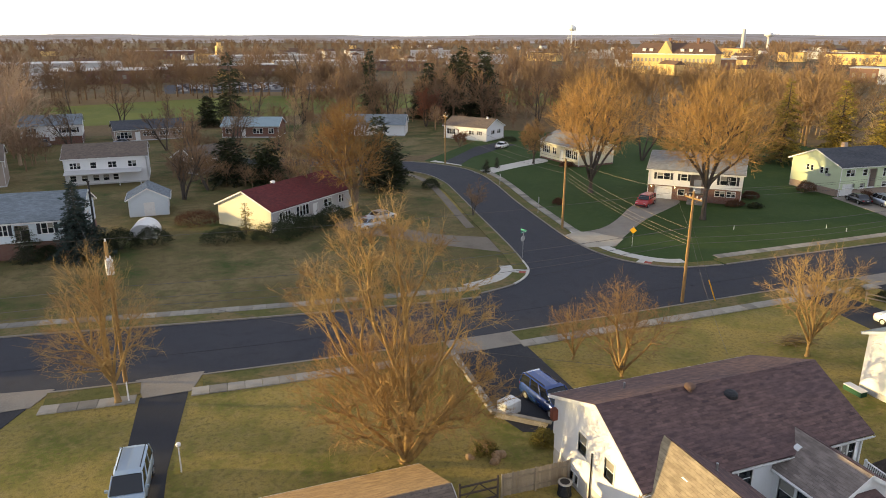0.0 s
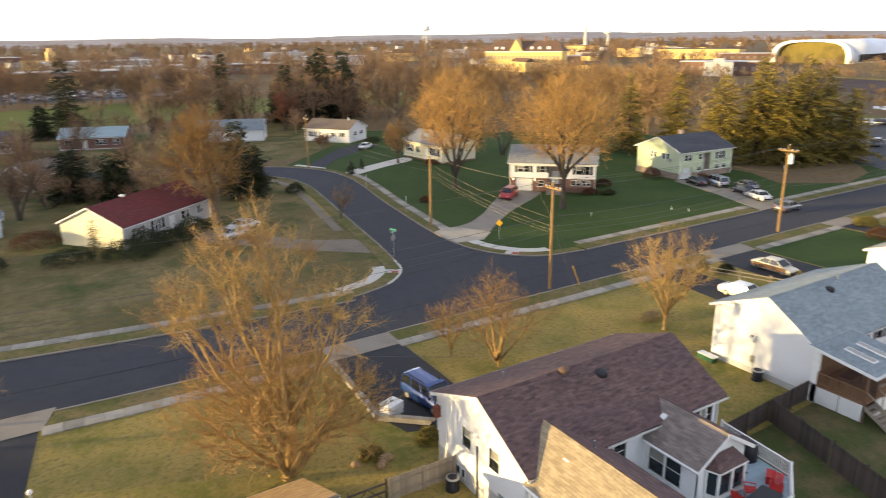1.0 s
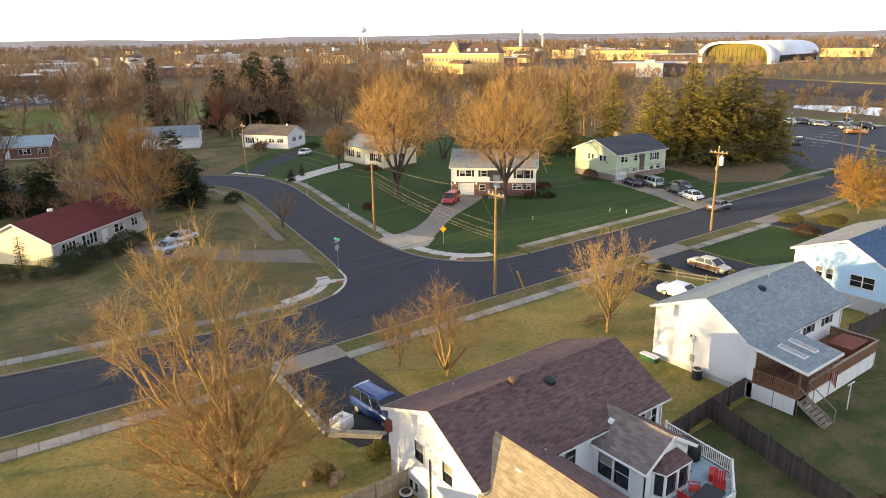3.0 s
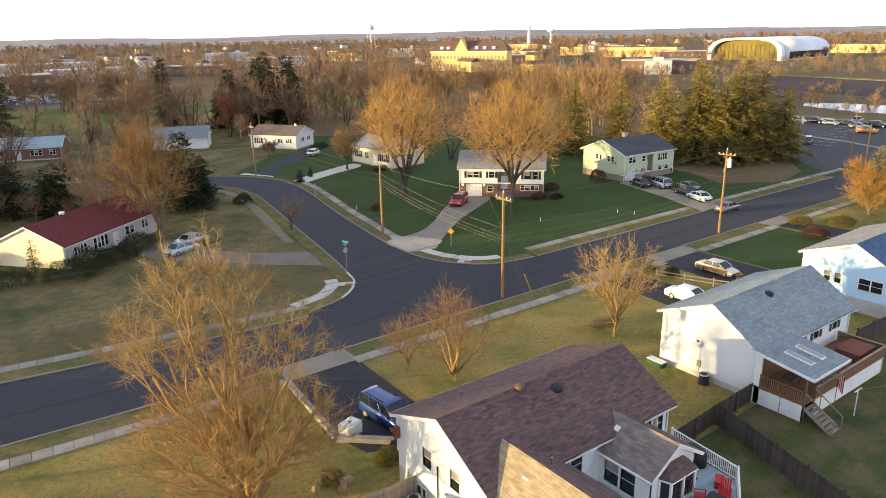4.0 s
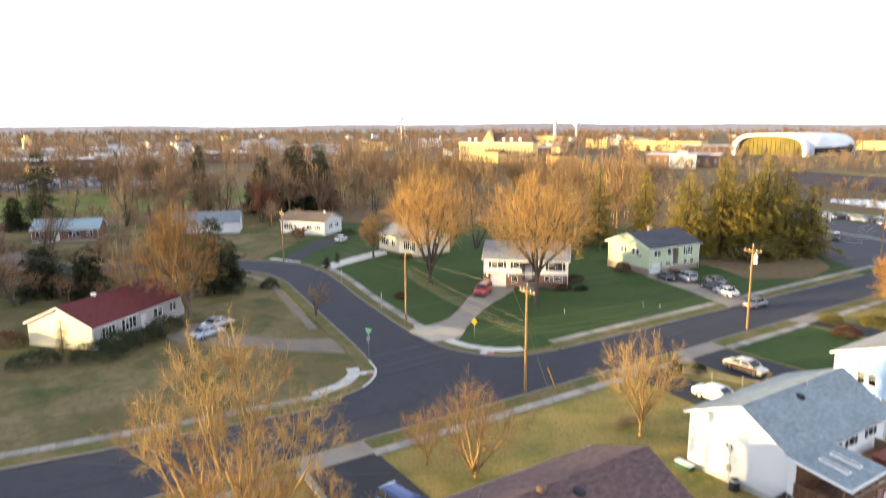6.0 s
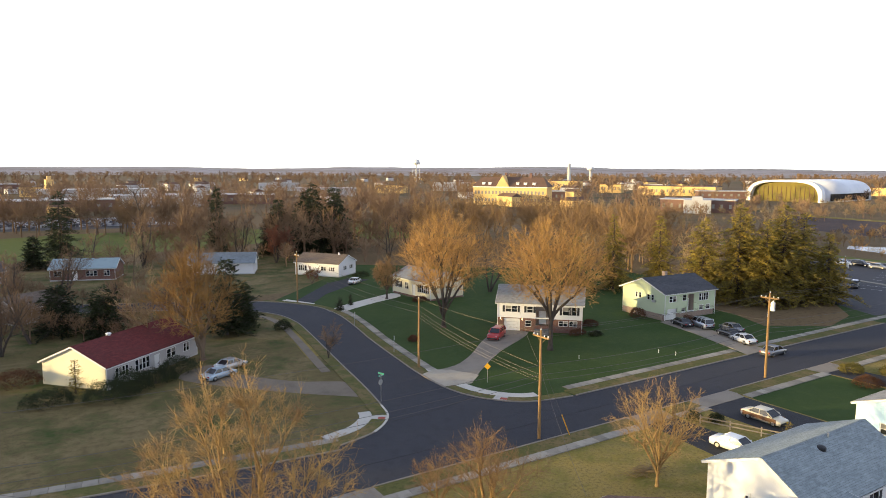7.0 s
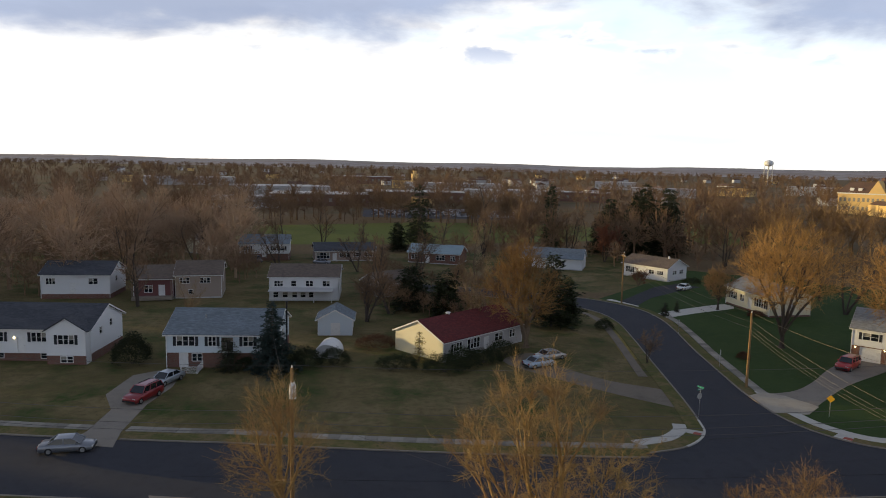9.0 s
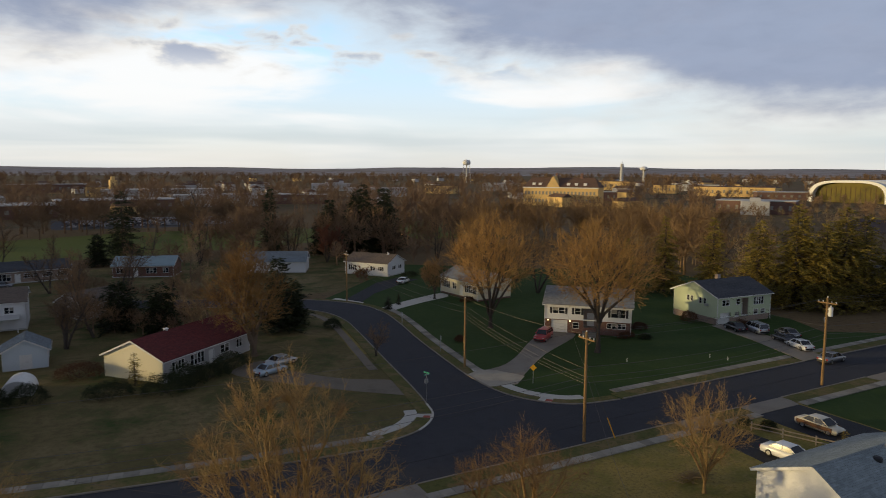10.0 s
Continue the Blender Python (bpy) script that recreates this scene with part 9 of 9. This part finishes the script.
FAR = [  # bearing, distance, width, depth, height, material, rows, bays
    (38.5, 800, 82, 30, 10, "far_wall", 1, 14, "long sunlit yellow warehouse"), (61.6, 800, 34, 20, 9, "far_wall", 1, 6, "small sunlit yellow building"),
    (43.6, 870, 26, 20, 10, "far_wall", 1, 6, "small sunlit yellow office building"), (56.5, 900, 50, 30, 10, "far_white", 1, 8, "low grey-white store building"),
    (83.5, 640, 92, 40, 9, "far_white", 1, 12, "long low white-roofed store"), (86.5, 480, 70, 30, 7, "far_brick", 1, 10, "low brown school wing with a pale roof"),
    (79.5, 520, 60, 30, 8, "far_white", 1, 9, "low pale flat-roofed building"), (94.5, 430, 60, 35, 7, "far_brick", 1, 9, "low brown building with a flat white roof"),
    (97.5, 520, 70, 40, 8, "far_white", 1, 9, "low flat-roofed white building"), (74.5, 560, 70, 24, 7, "far_brick", 1, 10, "brick school building with pale trim"),
    (100.5, 400, 40, 24, 6, "far_white", 1, 8, "low white flat-roofed building"), (104.5, 760, 90, 40, 8, "far_white", 1, 12, "low white building in haze"),
    (66.8, 700, 60, 30, 8, "far_white", 1, 9, "pale low commercial building"), (37.0, 480, 46, 22, 8, "far_brick", 1, 9, "grey-brown flat building with a bright top"),
    (34.5, 720, 60, 25, 7, "far_brick", 1, 9, "brown building beyond a car park"), (49.0, 620, 40, 22, 8, "far_brick", 1, 8, "low dark brick building"),
    (70.5, 900, 50, 25, 9, "far_white", 1, 8, "plain white flat-roofed building"), (91.0, 900, 80, 30, 9, "far_brick", 1, 10, "low brown brick building"),
    (24.0, 900, 60, 25, 9, "far_wall", 1, 9, "sunlit tan flat-roofed building"), (47.8, 1000, 60, 25, 12, "far_wall", 1, 8, "tan building on the skyline"),
    (41.0, 1000, 60, 25, 8, "far_white", 1, 8, "pale building on the skyline"), (53.6, 1050, 60, 25, 9, "far_wall", 1, 8, "tan building on the skyline"),
    (88.0, 760, 18, 12, 9, "far_wall", 1, 3, "sunlit block on a roof line")]
for b, dist, w, d, h, mt, rows, bays, lab in FAR:
    x, y, yaw = facing(b, dist, w)
    far_building(lab, x, y, w, d, h, yaw - (6 + b * 7 % 20 if mt == "far_wall" else b * 7 % 24 - 12), mt, "far_white" if mt != "far_wall" else "far_roof", rows, bays)
tw = polar(86.8, 700)
far_tower = thing("bell_tower", "small sunlit tan tower above the trees", "tower", at(*tw, 0, 10))
part("shaft", Shape().box(-3, -3, 0, 3, 3, 17), "far_wall", far_tower)
part("cap", Shape().box(-1.6, -1.6, 17, 1.6, 1.6, 20), "far_wall", far_tower)
cxy = polar(37.0, 470)
solid("roof_block", Shape().box(-8, -6, 0, 8, 6, 8.5).box(-3, -3, 8.5, 3, 3, 10.5), "far_white", "white flat-roofed block with a roof hut", "building", m=at(*cxy, 0, -50))

# far small houses, too many to count
rs = np.random.default_rng(17)
town = {"far_white": Shape(), "far_wall": Shape(), "far_roof": Shape()}
for i in range(100):
    b, dist = rs.uniform(16, 112), rs.uniform(430, 1900)
    if 22 < b < 42 and dist < 780:
        dist += 420
    x, y = polar(b, dist)
    w, d, h = rs.uniform(9, 26), rs.uniform(8, 12), rs.uniform(4.5, 8)
    a = radians(rs.choice([0, 90]) + rs.uniform(-12, 12))
    c, sn = math.cos(a), math.sin(a)
    q = [(x + c * px - sn * py, y + sn * px + c * py) for px, py in ((0, 0), (w, 0), (w, d), (0, d))]
    town["far_white" if rs.random() < 0.7 else "far_wall"].prism(q, 0, h)
    r0 = [((q[0][0] + q[3][0]) / 2, (q[0][1] + q[3][1]) / 2), ((q[1][0] + q[2][0]) / 2, (q[1][1] + q[2][1]) / 2)]
    town["far_roof"].add([(*p, h + 0.02) for p in q] + [(*p, h + 2.6) for p in r0], [(0, 1, 5, 4), (2, 3, 4, 5), (1, 2, 5), (3, 0, 4), (0, 3, 2, 1)])
for k, shp in town.items():
    solid("far_houses", shp, k, "scattered small far houses and sheds among trees" if k != "far_roof" else "brown roofs of far scattered houses", "houses", kind="stuff")

# car park of cars beyond the field, too many to count
rs = np.random.default_rng(8)
lot = Shape()
for i in range(150):
    b, dist = rs.uniform(78, 90), rs.choice([355, 362, 376, 383, 397])
    x, y = polar(b, dist)
    for sx2, sy2, z0, z1 in ((2.1, 0.9, 0.3, 0.9), (1.2, 0.8, 0.9, 1.4)):
        lot.box(x - sx2, y - sy2, z0, x + sx2, y + sy2, z1)
sheet("far_lot", [polar(77, 345), polar(91, 345), polar(91, 410), polar(77, 410)], 0.035, "lot", "grey car park beyond the playing field")
carpaint = noise_mix(material("mixed_car_paint", (0.5, 0.5, 0.52), 0.3, 0.5, 0.2), [(0.2, 2, 0.45, 0.55, (0.08, 0.08, 0.1))])
M["mixed_paint"] = carpaint
solid("parked_cars", lot, "mixed_paint", "rows of small parked cars beyond the playing field", "cars", kind="stuff")


def wood_tree(seed, height, wide, tips, per, fine, length):
    """One bare tree of the woods: stem, boughs and a rounded crown of twigs."""
    rng = np.random.default_rng(seed)
    z0 = height * rng.uniform(0.18, 0.3)
    pts = fill_outline(rng, [(rng.normal(0, 0.4), 0, height * 0.6, wide, wide, height * 0.42, 0.75), (rng.normal(0, 1), rng.normal(0, 1), height * 0.8, wide * 0.6, wide * 0.6, height * 0.25, 0.25)], tips, z0, 0.5)
    levels, ends = reach(rng, (0, 0, z0), (0, 0, 1), pts, [5, 4], [0.5, 0.5], 0.03, 0.06, 0.3, 1)
    vs, fs, k = [], [], 0
    stem = tubes_mesh("w", np.array([[0, 0, 0.0]]), np.array([[0, 0, z0]]), np.array([height * 0.024]), np.array([height * 0.018]), 5)
    p0, p1, r0, r1 = rows_of([l for lv in levels for l in lv])
    a, b = twiglets(rng, ends, per, length, 0.3, 0.5)
    for v, f in (stem, ribbons(p0, p1, np.maximum(r0, fine), np.maximum(r1, fine)), ribbons(a, b, np.full(len(a), fine), np.full(len(a), fine * 0.5))):
        vs.append(v)
        fs.append(f + k)
        k += len(v)
    return np.concatenate(vs), np.concatenate(fs)


WOODS = [wood_tree(200 + i, 12.0, 4.4 + 0.5 * (i % 3), 120, 5, 0.038, 1.4) for i in range(7)]
FARW = [wood_tree(220 + i, 10.5, 4.0 + 0.6 * (i % 3), 36, 3, 0.095, 2.0) for i in range(6)]
FINE = [wood_tree(240 + i, 10.5, 4.2 + 0.6 * (i % 3), 16, 3, 0.2, 2.4) for i in range(6)]


def scatter(name, places, kinds, mat, label, seed):
    """Many trees joined into one mesh."""
    rng = np.random.default_rng(seed)
    vs, fs, k = [], [], 0
    for x, y, s in places:
        v, f = kinds[rng.integers(len(kinds))]
        a = rng.random() * 6.283
        c, sn = math.cos(a), math.sin(a)
        s2 = s * rng.uniform(0.85, 1.2)
        w = np.stack([(v[:, 0] * c - v[:, 1] * sn) * s2 + x, (v[:, 0] * sn + v[:, 1] * c) * s2 + y, v[:, 2] * s], axis=1)
        vs.append(w)
        fs.append(f + k)
        k += len(v)
    me = raw_mesh(name, np.concatenate(vs), np.concatenate(fs), [mat])
    ob = new(name, me)
    return tagged(ob, label, "trees", kind="stuff")


def area(seed, n, b0, b1, d0, d1, s0, s1, power=1.0):
    rng = np.random.default_rng(seed)
    out = []
    for _ in range(n):
        b, u = rng.uniform(b0, b1), rng.random() ** power
        x, y = polar(b, d0 + (d1 - d0) * u)
        out.append((x, y, rng.uniform(s0, s1)))
    return out


def clear_of(places):
    """Leave out trees that would stand on fields, lots and streets."""
    keep = []
    for x, y, s in places:
        if -100 < x < 60 and 170 < y < 265 and not (x < -85):
            continue
        if 90 < x < 205 and 5 < y < 66:
            continue
        if y < 130 and -70 < x < 95 and y > 0:
            continue
        keep.append((x, y, s))
    return keep


def clear_east(places):
    """Keep the brown field and the front of the sports hall open."""
    places = [(x, y, s * (0.6 if 47 < math.degrees(math.atan2(y - CAMY, x - CAMX)) < 56 and math.hypot(x - CAMX, y - CAMY) < 540 else 1.0)) for x, y, s in places]
    return [(x, y, s * (0.62 if 15 < math.degrees(math.atan2(y - CAMY, x - CAMX)) < 40 else 1.0)) for x, y, s in places if not (230 < x < 375 and 0 < y < 150)]


# western end runs on unseen for shade; a gap lets sun onto the gable
scatter("woods_west", [p for p in clear_of(area(1, 150, 100, 146, 150, 330, 1.0, 1.5)) if not 19 < p[1] + 0.4245 * p[0] < 34], WOODS, "twig_hazed", "dense bare brown woods behind the western houses", 1)
scatter("woods_field_edge", area(2, 70, 76, 106, 300, 345, 0.9, 1.4), WOODS, "twig_brown", "bare trees lining the far side of the field", 2)
scatter("woods_north", clear_of(area(3, 100, 58, 80, 205, 330, 0.9, 1.5)), WOODS, "twig_brown", "bare brown trees behind the bend", 3)
scatter("woods_behind_houses", clear_of(area(4, 100, 38, 60, 150, 300, 0.9, 1.4)), WOODS, "twig_rust", "bare sunlit trees behind the corner houses", 4)
scatter("woods_east", clear_of(clear_east(area(5, 330, 17, 46, 205, 470, 0.45, 0.95))), FARW, "twig_tan", "thin bare trees beyond the parking lot", 5)
scatter("woods_mid", clear_east(area(6, 660, 16, 128, 380, 900, 1.0, 1.7)), FARW, "twig_brown", "far brown tree belts between low buildings", 6)
scatter("woods_far", area(7, 1400, 14, 130, 850, 3000, 1.2, 2.0, 0.9), FINE, "twig_brown", "endless far woods merging into the horizon", 7)
scatter("pond_brush", [(185 + i * 2.3 % 40, 24 + (i * 7.7) % 36, 0.22 + 0.05 * (i % 3)) for i in range(30)] + [(186 + (i * 13.7) % 90, -10 + (i * 29.3) % 130, 0.22 + 0.1 * (i % 4)) for i in range(80)], FINE, "twig_rust", "rust-brown brush along the pond", 21)
meadow = [(372 + 36 * u + 180 * v, 160 - 45 * u + 75 * v, 0.34 + 0.3 * ((k * 0.37) % 1.0)) for k in range(170) for u, v in [(-1.6 + 3.6 * ((k * 0.618) % 1.0), ((k * 0.755) % 1.0) ** 1.5)]]
scatter("meadow_brush", meadow, FARW, "twig_tan", "golden-tan scrub between the bare field and the sports hall", 23)
# unseen trees, added to keep the low sun off the street and poles
belt = [(-122 - (k * 7.3) % 22, -3 + 2.1 * k + 0.4245 * (122 + (k * 7.3) % 22), 1.15 + 0.25 * ((k * 5) % 4) / 3) for k in range(10)]
scatter("woods_street_end", belt, WOODS, "twig_brown", "tall bare trees out of view, added to shade the street from the west", 15)
brush = [(x, y, s2 * 0.75) for x, y, s2 in area(9, 260, 99, 132, 140, 250, 0.5, 1.0) if x < -66 and not (-100 < x < -60 and 78 < y < 98) and not (-84 < x < -64 and 130 < y < 150)]
scatter("thicket_west", brush, FARW, "twig_brown", "brown bare undergrowth between the western trees", 11)
scatter("thicket_north", [(x, y, s2 * 0.7) for x, y, s2 in area(10, 160, 62, 84, 190, 300, 0.5, 1.0) if not (-100 < x < 60 and 165 < y < 265)], FARW, "twig_brown", "brown bare undergrowth behind the bend", 12)
yard = [(-47 + (k * 11.3) % 30, 57 + (k * 17.9) % 58, 0.32 + 0.05 * (k % 4)) for k in range(46)]
scatter("thicket_yards", [p for p in yard if not (-52 < p[0] < -40 and p[1] < 60) and not (p[0] > -34 and p[1] < 62)], WOODS, "twig_brown", "leafless brown shrubs between the back yards", 31)
ns = [(-47, 150, 0.7), (-88, 124, 0.9), (-12, 148, 0.9), (4, 158, 1.1), (64, 120, 1.0), (52, 128, 1.0), (30, 182, 1.1), (66, 140, 1.1), (44, 96, 0.9), (50, 84, 1.0), (58, 72, 1.0), (46, 70, 1.1), (38, 88, 0.9), (58, 56, 0.95), (92, 62, 1.0), (98, 54, 0.9),
      (-41, 70, 0.8), (-45, 64, 0.6), (-36, 94, 0.7), (-28, 84, 0.5), (-43, 98, 0.7), (-20, 74, 0.5), (-33, 110, 0.85), (-12, 100, 0.5), (-6, 112, 0.9), (-48, 118, 0.8), (14, 148, 1.0), (-24, 152, 1.0), (-66, 112, 0.8), (-98, 104, 1.1), (-112, 112, 1.2), (-118, 84, 1.1), (-104, 128, 1.1), (-72, 160, 1.0), (-60, 166, 1.0), (-94, 168, 1.2)]
for i, (x, y, s) in enumerate(ns):
    bare_tree("bare deciduous tree among the houses", at(x, y), 300 + i, 13.0 * s, 1 + (i % 3), 0.22, 20, [(12, 0.22, 0.44, 46, 0.45, 4, 0.45), (8, 0.15, 0.46, 42, 0.5, 3, 0.4), (6, 0.1, 0.48, 40, 0.6, 2, 0.3)], "twig_rust" if x > 30 and y < 100 else "twig_brown", "bark_grey", 0.022, 2, 0.35, group="bare trees among the houses")

# hills on the skyline; haze is put into their colour
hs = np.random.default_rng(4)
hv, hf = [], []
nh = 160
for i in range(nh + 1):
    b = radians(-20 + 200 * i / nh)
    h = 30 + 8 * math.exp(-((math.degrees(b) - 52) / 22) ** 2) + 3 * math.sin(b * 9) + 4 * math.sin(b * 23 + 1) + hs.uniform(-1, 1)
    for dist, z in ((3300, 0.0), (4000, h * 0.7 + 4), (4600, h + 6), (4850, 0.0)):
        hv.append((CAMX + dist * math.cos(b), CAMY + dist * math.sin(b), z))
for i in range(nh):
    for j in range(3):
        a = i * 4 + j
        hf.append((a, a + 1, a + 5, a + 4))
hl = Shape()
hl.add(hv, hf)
solid("hills", hl, "hill", "low wooded ridge on the skyline, paled with painted haze", kind="structure", smooth=True)
